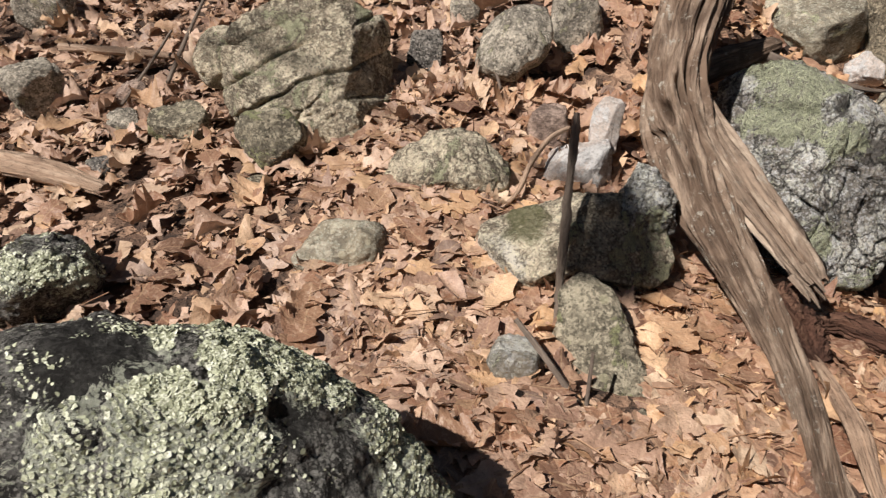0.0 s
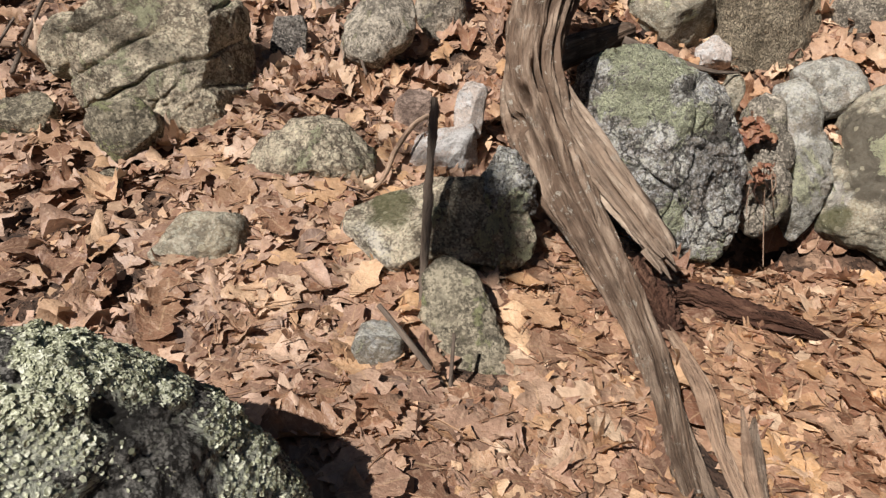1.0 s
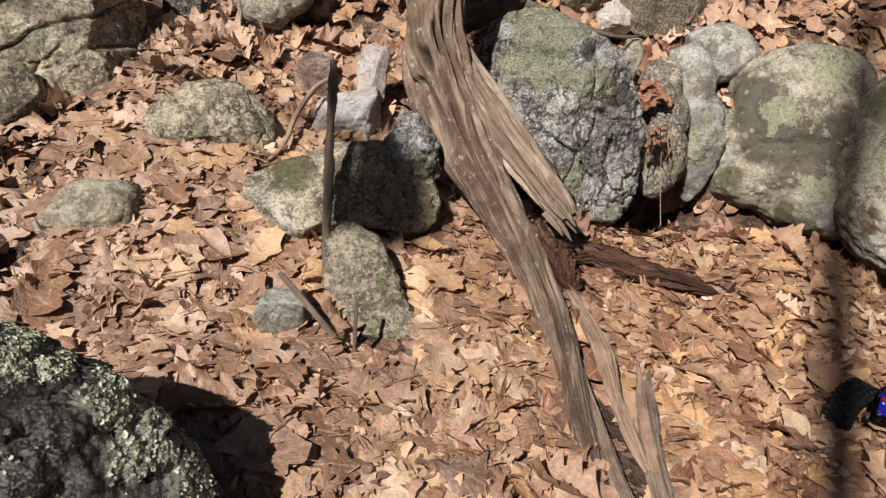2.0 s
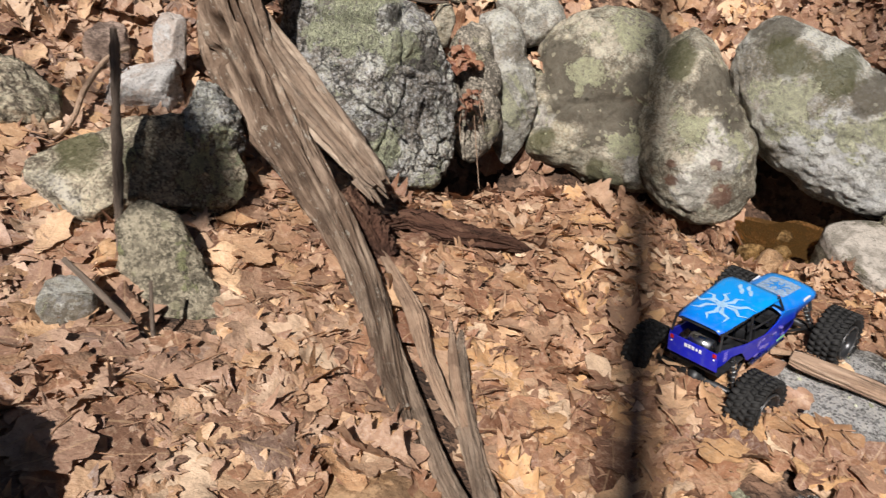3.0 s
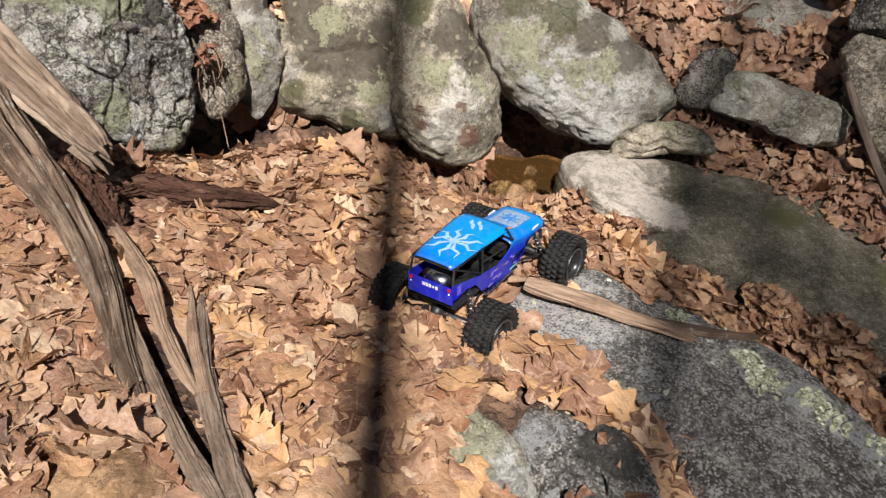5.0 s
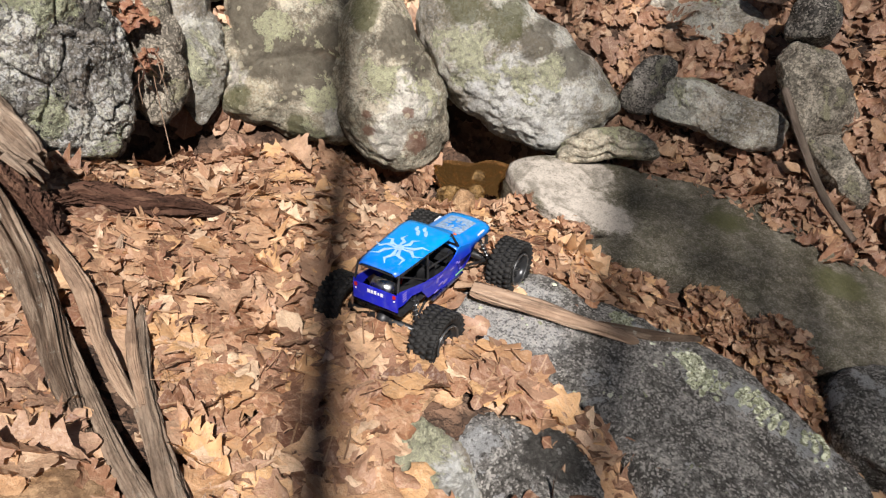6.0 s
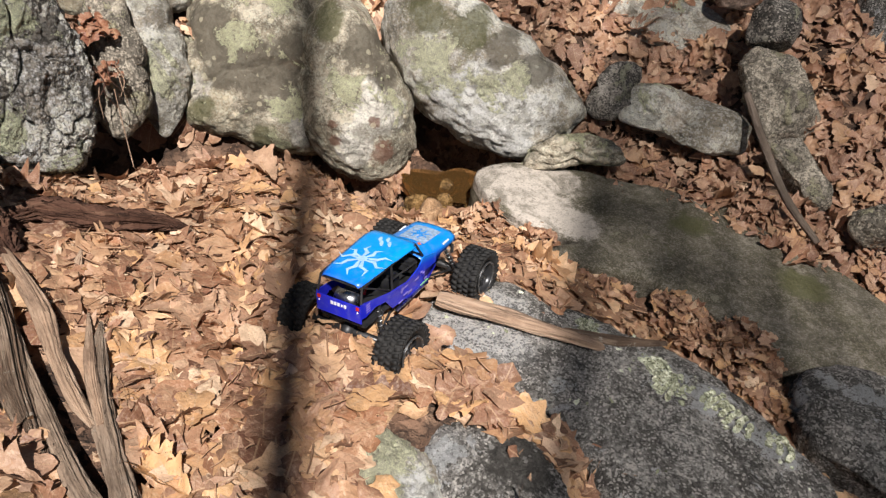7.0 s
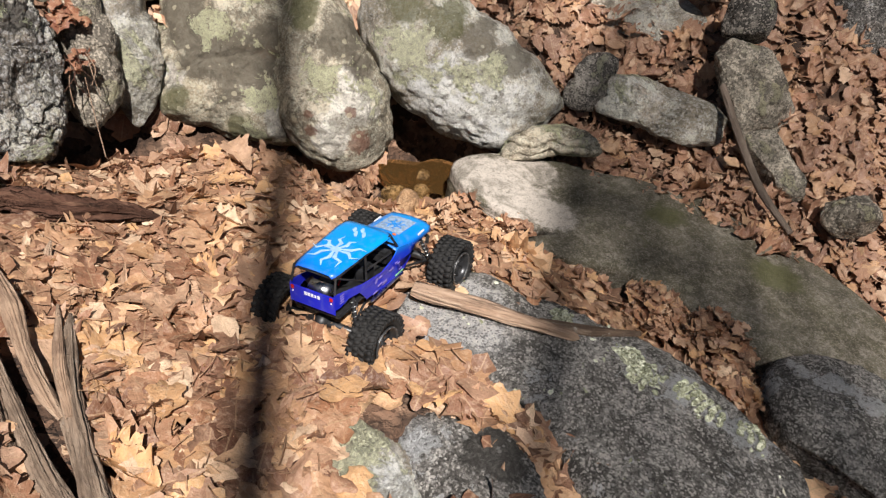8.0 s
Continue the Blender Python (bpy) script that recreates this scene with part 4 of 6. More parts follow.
# the two low pale spots put the sunlit lower face into the colour
shaped("long oval pale grey boulder tilted over a hollow", (2.36, 1.94, 0.04), -42, -26, [(-0.42, 0.05), (-0.42, 0.21), (-0.34, 0.32), (-0.16, 0.30), (0.01, 0.21), (0.19, 0.11), (0.32, 0.02), (0.40, -0.06), (0.36, -0.12), (0.28, -0.21), (0.19, -0.28), (0.04, -0.27), (-0.13, -0.21), (-0.28, -0.12)], (0.24, 0.28), "chalky", 51, block=2.5, cuts=5, keep=0.86, rough=0.05, crack=0.04, cells=9, name="boulder", category="boulder", spots=(("moss", -0.09, 0.16, 0.08), ("stain_shade", 0.03, 0.12, 0.07), ("moss", -0.26, 0.18, 0.08), ("lichen", -0.21, 0.02, 0.08), ("stain_shade", 0.16, 0.06, 0.06), ("stain_shade", -0.3, 0.26, 0.07), ("pale", -0.06, -0.10, 0.12), ("pale", 0.12, -0.14, 0.13), ("lichen", 0.1, 0.02, 0.04)))
shaped("small dark wedge of rock between boulders", (2.73, 1.62, 0.07), -52, -25, [(-0.08, -0.09), (-0.07, 0.01), (-0.01, 0.12), (0.07, 0.12), (0.07, 0.03), (0.05, -0.07), (-0.03, -0.11)], (0.07, 0.1), "dark", 52, level=5)
shaped("flat blue grey rock lying in leaves", (2.90, 1.40, 0.05), -58, -25, [(-0.26, -0.05), (-0.24, 0.06), (-0.10, 0.095), (0.17, 0.075), (0.24, 0.045), (0.25, -0.06), (0.14, -0.10), (-0.05, -0.085), (-0.22, -0.085)], (0.1, 0.12), "chalky", 53, block=5, cuts=3, keep=0.9, lump=0.04, rough=0.07, crack=0.05, cells=7, straight=True, planes=((0.05, -0.35, 0.93, 0.62), (0, -1, -0.15, 0.7)))
shaped("banded low grey stone beside the hollow", (2.44, 1.50, -0.06), -50, -30, [(-0.18, -0.09), (-0.15, -0.02), (-0.07, 0.05), (0.03, 0.085), (0.13, 0.08), (0.20, 0.03), (0.19, 0.0), (0.05, -0.03), (-0.06, -0.08), (-0.12, -0.11)], (0.09, 0.12), "pale", 54, strata=0.042, lump=0.03, rough=0.012, cuts=0, block=3.4, level=6, straight=True)
shaped("broad dark grey rock on the bank", (3.13, 1.88, 0.17), -53, -20, [(-0.38, -0.07), (-0.36, 0.12), (-0.14, 0.24), (0.10, 0.21), (0.33, 0.09), (0.43, -0.01), (0.31, -0.10), (0.04, -0.15), (-0.10, -0.19), (-0.25, -0.14)], (0.18, 0.2), "chalky", 55, block=5, cuts=4, keep=0.85, lump=0.04, rough=0.03, crack=0.03, cells=8, straight=True, planes=((0.0, -0.5, 0.85, 0.55), (0.1, -1, -0.2, 0.6)))
shaped("weathered grey rock with a pale cap", (3.17, 1.22, 0.17), -64, -22, [(-0.20, 0.08), (-0.14, 0.15), (-0.00, 0.16), (0.08, 0.09), (0.17, -0.01), (0.18, -0.12), (0.10, -0.13), (0.03, -0.18), (-0.08, -0.08), (-0.16, 0.01)], (0.11, 0.14), "grey", 56, block=4.5, cuts=8, keep=0.75, rough=0.06, crack=0.06, cells=10, straight=True)
shaped("sloping grey rock edged with leaves", (3.05, 0.93, 0.02), -68, -26, [(-0.17, 0.08), (-0.08, 0.13), (0.01, 0.06), (0.09, 0.01), (0.12, -0.06), (0.11, -0.12), (0.01, -0.08), (-0.10, -0.02)], (0.05, 0.1), "grey", 57, block=4.5, cuts=6, keep=0.75, level=5, straight=True)
shaped("dark lichen spotted rock on the bank", (3.79, 1.18, 0.33), -69, -17, [(-0.08, -0.20), (-0.15, -0.05), (-0.18, 0.08), (-0.15, 0.23), (0.06, 0.25), (0.24, -0.00), (0.22, -0.13), (0.03, -0.20)], (0.15, 0.15), "speckled", 58, cuts=5)
rock("dark grey rock on the bank", (3.23, 1.38, 0.28), (0.18, 0.16, 0.2), -62, "dark", 59, cuts=6)
rock("small grey stone among leaves on the bank", (3.06, 0.64, -0.06), (0.18, 0.16, 0.17), -74, "grey", 60)
rock("small tan stone on the bank", (3.27, 1.6, 0.35), (0.16, 0.14, 0.14), -58, "pink", 61)
# slabs by the stream bed
shaped("long flat stone slab dark with damp algae", (2.48, 0.83, -0.135), 0, 90, [(-0.41, -0.79), (-0.28, -0.80), (0.07, -0.52), (0.25, -0.34), (0.35, -0.21), (0.39, -0.01), (0.41, 0.17), (0.42, 0.34), (0.39, 0.50), (0.27, 0.63), (0.11, 0.64), (-0.07, 0.59), (-0.12, 0.46), (-0.15, 0.29), (-0.17, 0.09), (-0.24, -0.06), (-0.29, -0.25), (-0.47, -0.38), (-0.46, -0.55)], (0.3, 0.035), "wet", 62, block=5.0, cuts=0, lump=0.03, rough=0.012, name="stone_slab", category="slab", spots=(("pale", -0.36, -0.70, 0.12), ("pale", -0.33, -0.52, 0.13), ("pale", -0.20, -0.62, 0.12), ("pale", -0.28, -0.36, 0.07), ("moss", 0.1, -0.2, 0.07), ("moss", 0.2, 0.2, 0.08)))
lichen_slab = shaped("broad dark granite slab with pale lichen patches", (1.72, 0.57, -0.05), 0, 90, [(-0.33, -0.45), (-0.10, -0.52), (0.05, -0.44), (0.04, -0.34), (0.18, -0.14), (0.26, -0.02), (0.29, 0.15), (0.29, 0.33), (0.28, 0.46), (0.15, 0.57), (-0.11, 0.47), (-0.23, 0.25), (-0.19, 0.09), (-0.18, -0.04), (-0.25, -0.19), (-0.35, -0.32)], (0.3, 0.05), "speckled", 63, block=3, cuts=0, lump=0.05, rough=0.03, name="stone_slab", category="slab", spots=(("lichen", 0.14, 0.0, 0.039), ("lichen", 0.12, 0.06, 0.049), ("lichen", 0.18, 0.15, 0.048), ("lichen", 0.19, 0.24, 0.040), ("lichen", 0.22, 0.32, 0.050), ("lichen", 0.08, -0.19, 0.033), ("pale", -0.25, -0.36, 0.14), ("pale", -0.12, -0.36, 0.10), ("pale", -0.24, -0.25, 0.09), ("pale", -0.16, -0.22, 0.06)))
crust(lichen_slab, 9000, 0.0045, 6, least=0.52, strew=0.02)
shaped("dark lichen edged rock by the slab", (2.32, 0.18, -0.1), 0, 90, [(-0.05, -0.20), (0.10, -0.18), (0.18, -0.08), (0.23, 0.04), (0.16, 0.17), (-0.08, 0.26), (-0.19, 0.14), (-0.20, -0.02), (-0.14, -0.12)], (0.25, 0.07), "speckled", 64, block=2.6, cuts=3, lump=0.08, spots=(("lichen", 0.02, -0.06, 0.033), ("lichen", 0.03, -0.01, 0.037), ("lichen", 0.04, 0.04, 0.037)))
shaped("pale granite rock grown over with grey green lichen", (1.10, 0.67, -0.04), 0, 90, [(-0.01, -0.18), (0.03, -0.2), (0.05, -0.15), (0.06, -0.07), (0.08, 0.01), (0.09, 0.12), (0.04, 0.23), (-0.1, 0.2), (-0.17, 0.1), (-0.07, -0.07)], (0.2, 0.07), "chalky", 65, block=2.6, cuts=4, lump=0.08, spots=(("pale", 0.0, 0.12, 0.068), ("lichen", -0.01, -0.01, 0.086), ("lichen", 0.0, -0.12, 0.05)))
shaped("dark blue grey granite rock with a pale lichen patch", (1.30, 0.54, -0.05), 0, 90, [(-0.08, -0.17), (-0.03, -0.17), (0.06, -0.12), (0.13, -0.04), (0.16, 0.04), (0.13, 0.11), (0.04, 0.22), (-0.15, 0.17), (-0.14, 0.03), (-0.13, -0.07)], (0.2, 0.07), "speckled", 67, block=2.4, cuts=3, lump=0.08, spots=(("lichen", -0.06, -0.06, 0.048), ("pale", -0.08, -0.1, 0.059), ("stain_shade", 0.05, 0.03, 0.073)))
shaped("smooth tan stone beside the split log", (0.39, 0.81, 0.08), 0, 90, [(-0.14, -0.06), (-0.06, -0.10), (0.04, -0.09), (0.12, -0.04), (0.13, 0.03), (0.09, 0.13), (-0.05, 0.11), (-0.13, 0.03)], (0.12, 0.05), "tan", 66, block=2.2, cuts=2, rough=0.015, level=5)
for k, (x, y, r) in enumerate(((1.87, 1.575, 0.11), (1.97, 1.6, 0.1), (2.02, 1.68, 0.07), (1.93, 1.72, 0.09), (2.1, 1.6, 0.08), (1.83, 1.66, 0.08), (2.08, 1.75, 0.06))):
    stone_ob = rock("small wet brown stone in a shallow pool" if k else "tan stone at the edge of a shallow pool", (x, y, -0.34 if k else -0.33), (r, r * 0.85, 0.1 if k else 0.17), 20 + 50 * k, "amber" if k else "tan", 68 + k, level=4)
    tagged(stone_ob, group="stones in the pool")


# ---- the pool under the boulders ----
def build_pool():
    m, nt, b = material("pool_water")
    b.inputs["Base Color"].default_value = (0.32, 0.17, 0.055, 1)
    b.inputs["Roughness"].default_value, b.inputs["Transmission Weight"].default_value, b.inputs["IOR"].default_value = 0.04, 0.85, 1.33
    tc = nt.nodes.new("ShaderNodeTexCoord")
    bump(nt, b, noise_tex(nt, tc.outputs["Object"], 40.0, 3), 0.15, 0.004)
    a = np.linspace(0, 2 * math.pi, 40, endpoint=False)
    r = 1 + 0.25 * np.sin(2 * a + 1) + 0.1 * np.sin(5 * a)
    v = np.vstack([[0, 0, 0], np.c_[0.18 * r * np.cos(a), 0.15 * r * np.sin(a), np.zeros(40)]])
    j = np.arange(40)
    ob = place("pool", mesh_of("pool", v, np.c_[np.zeros(40, int), 1 + j, 1 + (j + 1) % 40]), m)
    ob.matrix_world = pose(2.12, 1.73, -0.27, 0, 0, -40)
    tagged(ob, "small pool of shallow brown stream water", "water", kind="structure")


build_pool()


# ---- the dead log ----
def build_log():
    log = new("dead_log")
    tagged(log, "large twisted weathered log, split and rotting at its lower end", "log")
    trunk = [(0.40, 2.62, 0.98, 0.10), (0.385, 2.40, 0.84, 0.097), (0.315, 2.22, 0.66, 0.092), (0.295, 2.08, 0.50, 0.088), (0.362, 1.90, 0.33, 0.074), (0.435, 1.73, 0.22, 0.058), (0.488, 1.58, 0.15, 0.047), (0.515, 1.434, 0.115, 0.039), (0.518, 1.282, 0.1, 0.034), (0.509, 1.128, 0.095, 0.029), (0.511, 1.0, 0.088, 0.024), (0.514, 0.9, 0.065, 0.008)]
    place("trunk", mesh_tube("trunk", trunk, n=420, k=230, groove=0.30, gfreq=10, twist=0.7, seed=3, lumps=0.25, along=2.6, splits=12, holes=((0.74, 1.1, 0.03, 0.16, 0.75), (0.80, 0.45, 0.025, 0.2, 0.6), (0.68, 1.7, 0.05, 0.1, 0.7), (0.95, 1.25, 0.06, 0.09, 0.6), (1.2, 1.7, 0.05, 0.14, 0.6), (1.38, 1.2, 0.04, 0.12, 0.5))), WOOD_GREY, log)
    spur = [(0.35, 2.13, 0.56, 0.03), (0.40, 2.02, 0.46, 0.05), (0.475, 1.90, 0.36, 0.053), (0.545, 1.80, 0.285, 0.049), (0.595, 1.73, 0.23, 0.044), (0.612, 1.705, 0.21, 0.028)]
    place("broken_spur", mesh_tube("broken_spur", spur, n=240, k=130, groove=0.4, gfreq=12, twist=0.3, seed=9, lumps=0.18, flat=0.7, along=3.0, splits=8), WOOD_SPUR, log, "broken side of the log with a splintered tip")
    for n, (dx, dy, l) in enumerate(((0.0, 0.0, 0.045), (-0.03, -0.012, 0.06), (0.015, 0.02, 0.035), (-0.05, -0.03, 0.05), (-0.015, 0.0, 0.055))):
        x0, y0, z0 = 0.595 + dx, 1.725 + dy, 0.215 - 0.1 * abs(dx) + 0.010 * n
        rows = [(x0, y0, z0, 0.013), (x0 + l * 0.5, y0 - l * 0.6, z0 - l * 0.5, 0.009), (x0 + l * 0.8, y0 - l * 1.0, z0 - l * 0.9, 0.002)]
        place("splinter", mesh_tube("splinter", rows, n=18, k=9, groove=0.5, seed=40 + n, flat=0.6), WOOD_SPUR, log)
    tip = [(0.56, 1.815, 0.30, 0.012), (0.605, 1.755, 0.25, 0.011), (0.64, 1.705, 0.215, 0.002)]
    place("splinter", mesh_tube("splinter", tip, n=20, k=10, groove=0.3, seed=4), WOOD_PALE, log)
    core = [(0.50, 1.72, 0.16, 0.038), (0.565, 1.65, 0.115, 0.042), (0.60, 1.56, 0.06, 0.03)]
    place("rotten_core", mesh_tube("rotten_core", core, n=110, k=70, groove=1.1, gfreq=14, seed=6, lumps=0.5, along=22), WOOD_ROT, log, "crumbling red rotten core")
    strands = (
        ([(0.585, 1.58, 0.08, 0.010), (0.598, 1.444, 0.1, 0.015), (0.608, 1.295, 0.11, 0.019), (0.600, 1.148, 0.105, 0.016), (0.605, 1.026, 0.1, 0.014), (0.614, 0.96, 0.09, 0.006)], WOOD_PALE),
        ([(0.551, 1.36, 0.086, 0.006), (0.543, 1.175, 0.09, 0.013), (0.547, 1.018, 0.092, 0.016), (0.553, 0.865, 0.09, 0.017), (0.566, 0.735, 0.097, 0.019), (0.58, 0.6, 0.092, 0.019)], WOOD_SPUR),
        ([(0.715, 1.26, 0.06, 0.004), (0.683, 1.165, 0.066, 0.016), (0.647, 1.02, 0.078, 0.020), (0.628, 0.88, 0.089, 0.021), (0.613, 0.751, 0.1, 0.023), (0.602, 0.6, 0.096, 0.023)], WOOD_SPUR),
        ([(0.70, 1.30, 0.06, 0.003), (0.672, 1.19, 0.075, 0.009), (0.645, 1.078, 0.09, 0.012), (0.628, 0.95, 0.098, 0.008)], WOOD_PALE),
        ([(0.749, 1.53, 0.056, 0.003), (0.732, 1.507, 0.04, 0.010), (0.71, 1.47, 0.0, 0.011)], WOOD_PALE),
    )
    for n, (rows, mat) in enumerate(strands):
        place("split_strand", mesh_tube("split_strand", rows, n=200, k=80, groove=0.45, gfreq=8, twist=0.3, seed=20 + n, lumps=0.35, flat=0.8, along=4.5, splits=4), mat, log)


build_log()


def dead_wood(label, rows, mat, n=60, k=20, groove=0.3, seed=0, flat=1.0, name="stick", category="stick", gfreq=6, along=1.2):
    ob = place(name, mesh_tube(name, rows, n=n, k=k, groove=groove, gfreq=gfreq, seed=seed, lumps=0.15, flat=flat, along=along), mat)
    return tagged(ob, label, category)


dead_wood("rotten reddish branch lying in the leaves", [(0.62, 1.72, 0.058, 0.03), (0.70, 1.745, 0.04, 0.034), (0.77, 1.71, 0.03, 0.039), (0.868, 1.674, 0.01, 0.035), (0.98, 1.654, -0.02, 0.023), (1.05, 1.63, -0.045, 0.007)], WOOD_ROT, 200, 70, 1.0, 5, 0.7, "dead_branch", "branch", 9, 9.0)
dead_wood("weathered piece of split dead wood lying on stones", [(1.485, 1.018, 0.020, 0.021), (1.505, 0.992, 0.022, 0.025), (1.55, 0.935, 0.024, 0.024), (1.60, 0.875, 0.024, 0.022), (1.66, 0.81, 0.020, 0.02), (1.70, 0.765, 0.018, 0.018), (1.76, 0.695, 0.012, 0.015), (1.775, 0.675, 0.01, 0.004)], WOOD_PALE, 180, 60, 0.75, 7, 0.5, "driftwood", "dead wood", 8, 2.5)
dead_wood("grey end of a split dead branch on stone", [(1.72, 0.77, 0.005, 0.016), (1.84, 0.68, 0.0, 0.016), (1.96, 0.62, -0.01, 0.008)], WOOD_GREY, 50, 20, 0.4, 8, 0.7, "driftwood", "dead wood")
dead_wood("dead upright stick leaning on a rock", [(0.024, 1.86, 0.63, 0.007), (0.018, 1.83, 0.58, 0.0105), (0.004, 1.77, 0.50, 0.0092), (-0.008, 1.69, 0.41, 0.0115), (-0.024, 1.58, 0.29, 0.0098), (-0.032, 1.5, 0.2, 0.012), (-0.04, 1.42, 0.1, 0.011)], BARK, 180, 24, 0.7, 10, along=20)
dead_wood("short thin dead twig standing in leaves", [(0.05, 1.31, 0.31, 0.004), (0.04, 1.28, 0.24, 0.005), (0.03, 1.26, 0.15, 0.006)], BARK, 20, 8, 0.2, 11, name="twig", category="twig")
dead_wood("thin dead twig lying against a stick", [(-0.12, 1.40, 0.33, 0.006), (-0.05, 1.33, 0.27, 0.008), (0.02, 1.26, 0.20, 0.007)], BARK, 24, 8, 0.2, 12, name="twig", category="twig")
dead_wood("curved dead root among leaves", [(0.0, 2.29, 0.40, 0.006), (-0.06, 2.2, 0.405, 0.008), (-0.115, 2.09, 0.375, 0.008), (-0.15, 1.99, 0.335, 0.006), (-0.22, 1.92, 0.3, 0.004)], WOOD_PALE, 50, 14, 0.3, 13, name="root", category="root")
dead_wood("old half buried log among leaves", [(-2.2, 2.14, 0.50, 0.055), (-1.85, 2.05, 0.475, 0.052), (-1.6, 1.99, 0.45, 0.045), (-1.40, 1.93, 0.415, 0.025)], WOOD_PALE, 90, 36, 0.35, 14, 0.7, "fallen_log", "log")
dead_wood("dead branch lying across leaves", [(-2.0, 2.8, 0.61, 0.016), (-1.7, 2.76, 0.585, 0.017), (-1.38, 2.71, 0.555, 0.012)], WOOD_PALE, 50, 12, 0.25, 15)
dead_wood("thin dead stick leaning over leaves", [(-1.40, 2.95, 0.74, 0.006), (-1.42, 2.72, 0.63, 0.008), (-1.44, 2.54, 0.53, 0.008)], BARK, 30, 8, 0.2, 16, name="twig", category="twig")
dead_wood("thin dead stick crossing another", [(-1.50, 2.78, 0.65, 0.005), (-1.53, 2.62, 0.58, 0.006), (-1.57, 2.42, 0.50, 0.006)], BARK, 30, 8, 0.2, 17, name="twig", category="twig")
dead_wood("thin bare twig by a rock", [(-0.33, 2.76, 0.56, 0.004), (-0.27, 2.62, 0.55, 0.005), (-0.23, 2.52, 0.45, 0.005)], BARK, 24, 8, 0.2, 18, name="twig", category="twig")
dead_wood("broken stump of a dead branch behind the boulder", [(0.34, 2.44, 0.46, 0.05), (0.442, 2.534, 0.477, 0.05), (0.575, 2.654, 0.467, 0.045), (0.69, 2.725, 0.476, 0.03), (0.71, 2.735, 0.478, 0.01)], WOOD_GREY, 80, 48, 0.4, 22, 1.0, "dead_branch", "branch", 8)
dead_wood("thin dead branch lying over the boulder", [(0.66, 2.66, 0.465, 0.014), (0.81, 2.64, 0.40, 0.013), (0.97, 2.64, 0.34, 0.008), (1.08, 2.66, 0.32, 0.004)], BARK, 50, 12, 0.3, 23)
dead_wood("thin root hanging down the bank", [(2.98, 1.24, 0.22, 0.012), (2.93, 1.08, 0.12, 0.014), (2.88, 0.9, 0.02, 0.014), (2.86, 0.72, -0.05, 0.012)], BARK, 50, 12, 0.3, 21, name="root", category="root")


def rootlet(label, rows, seed):
    return dead_wood(label, rows, WOOD_ROT if seed % 2 else WOOD_PALE, 30, 6, 0.2, seed, name="rootlet", category="root")


rootlet("pale thin stalk standing between boulders", [(1.035, 2.17, 0.12, 0.0015), (1.04, 2.14, 0.0, 0.0018), (1.046, 2.1, -0.13, 0.002)], 60)
for k in range(6):
    x, y, z = 1.03 + 0.035 * math.sin(k * 2.4), 2.2 + 0.01 * (k % 3), 0.2 - 0.012 * k
    root = rootlet("thin brown rootlet hanging between boulders", [(x, y, z, 0.0015), (x + 0.02 * math.sin(k), y - 0.03, z - 0.05, 0.0018), (x + 0.03 * math.cos(k * 1.7), y - 0.045, z - 0.09 - 0.006 * k, 0.001)], 61 + k)
    tagged(root, group="hanging rootlets")


# ---- trees ----
def tree(label, x, y, r, height=10.0, lean=(0, 0), limbs=0, seed=0, flare=1.5):
    """A bare spring tree: tapered trunk with a flared foot, and limbs."""
    rng = random.Random(seed)
    z = float(ground_z(x, y)) - 0.15
    t = new("tree")
    t.location = (x, y, z)
    tagged(t, label, "tree")
    rows = [(lean[0] * h, lean[1] * h, h, r * (1 + (flare - 1) * math.exp(-h * 3)) * (1 - 0.45 * h / height)) for h in (0, 0.15, 0.4, 0.9, 2, height * 0.3, height * 0.5, height * 0.75, height)]
    place("trunk", mesh_tube("trunk", rows, n=120, k=48, groove=0.16, gfreq=16, seed=seed, lumps=0.1, along=6), TREE_BARK, t)
    for n in range(limbs):
        h = height * rng.uniform(0.72, 0.97)
        a = rng.uniform(0, 2 * math.pi)
        l = rng.uniform(1.0, 2.4)
        rr = r * 0.35 * (1.1 - h / height) + 0.008
        b0 = Vector((lean[0] * h, lean[1] * h, h))
        way = Vector((math.cos(a), math.sin(a), rng.uniform(0.3, 0.9)))
        kink = Vector((rng.uniform(-0.3, 0.3), rng.uniform(-0.3, 0.3), 0.2))
        pts = [b0, b0 + way * l * 0.4, b0 + way * l * 0.75 + kink * 0.4, b0 + way * l + kink]
        limb = place("limb", mesh_tube("limb", [(*p, max(0.004, rr * q)) for p, q in zip(pts, (1, 0.75, 0.45, 0.15))], n=24, k=8, groove=0.1, seed=seed + n), BARK, t)
        for _ in range(3):
            f = rng.uniform(0.3, 0.95)
            s0 = b0 + way * l * f
            w2 = (way + Vector((rng.uniform(-0.9, 0.9), rng.uniform(-0.9, 0.9), rng.uniform(-0.2, 0.6)))).normalized() * l * rng.uniform(0.3, 0.5)
            place("twig", mesh_tube("twig", [(*s0, rr * 0.4), (*(s0 + w2 * 0.5), rr * 0.25), (*(s0 + w2), 0.003)], n=10, k=6, groove=0.1, seed=seed + n), BARK, limb)
    return t


TREE_BARK = bark_material()
tree("rough barked tree trunk with a mossy flared foot", 1.33, 3.24, 0.18, limbs=5, seed=41)


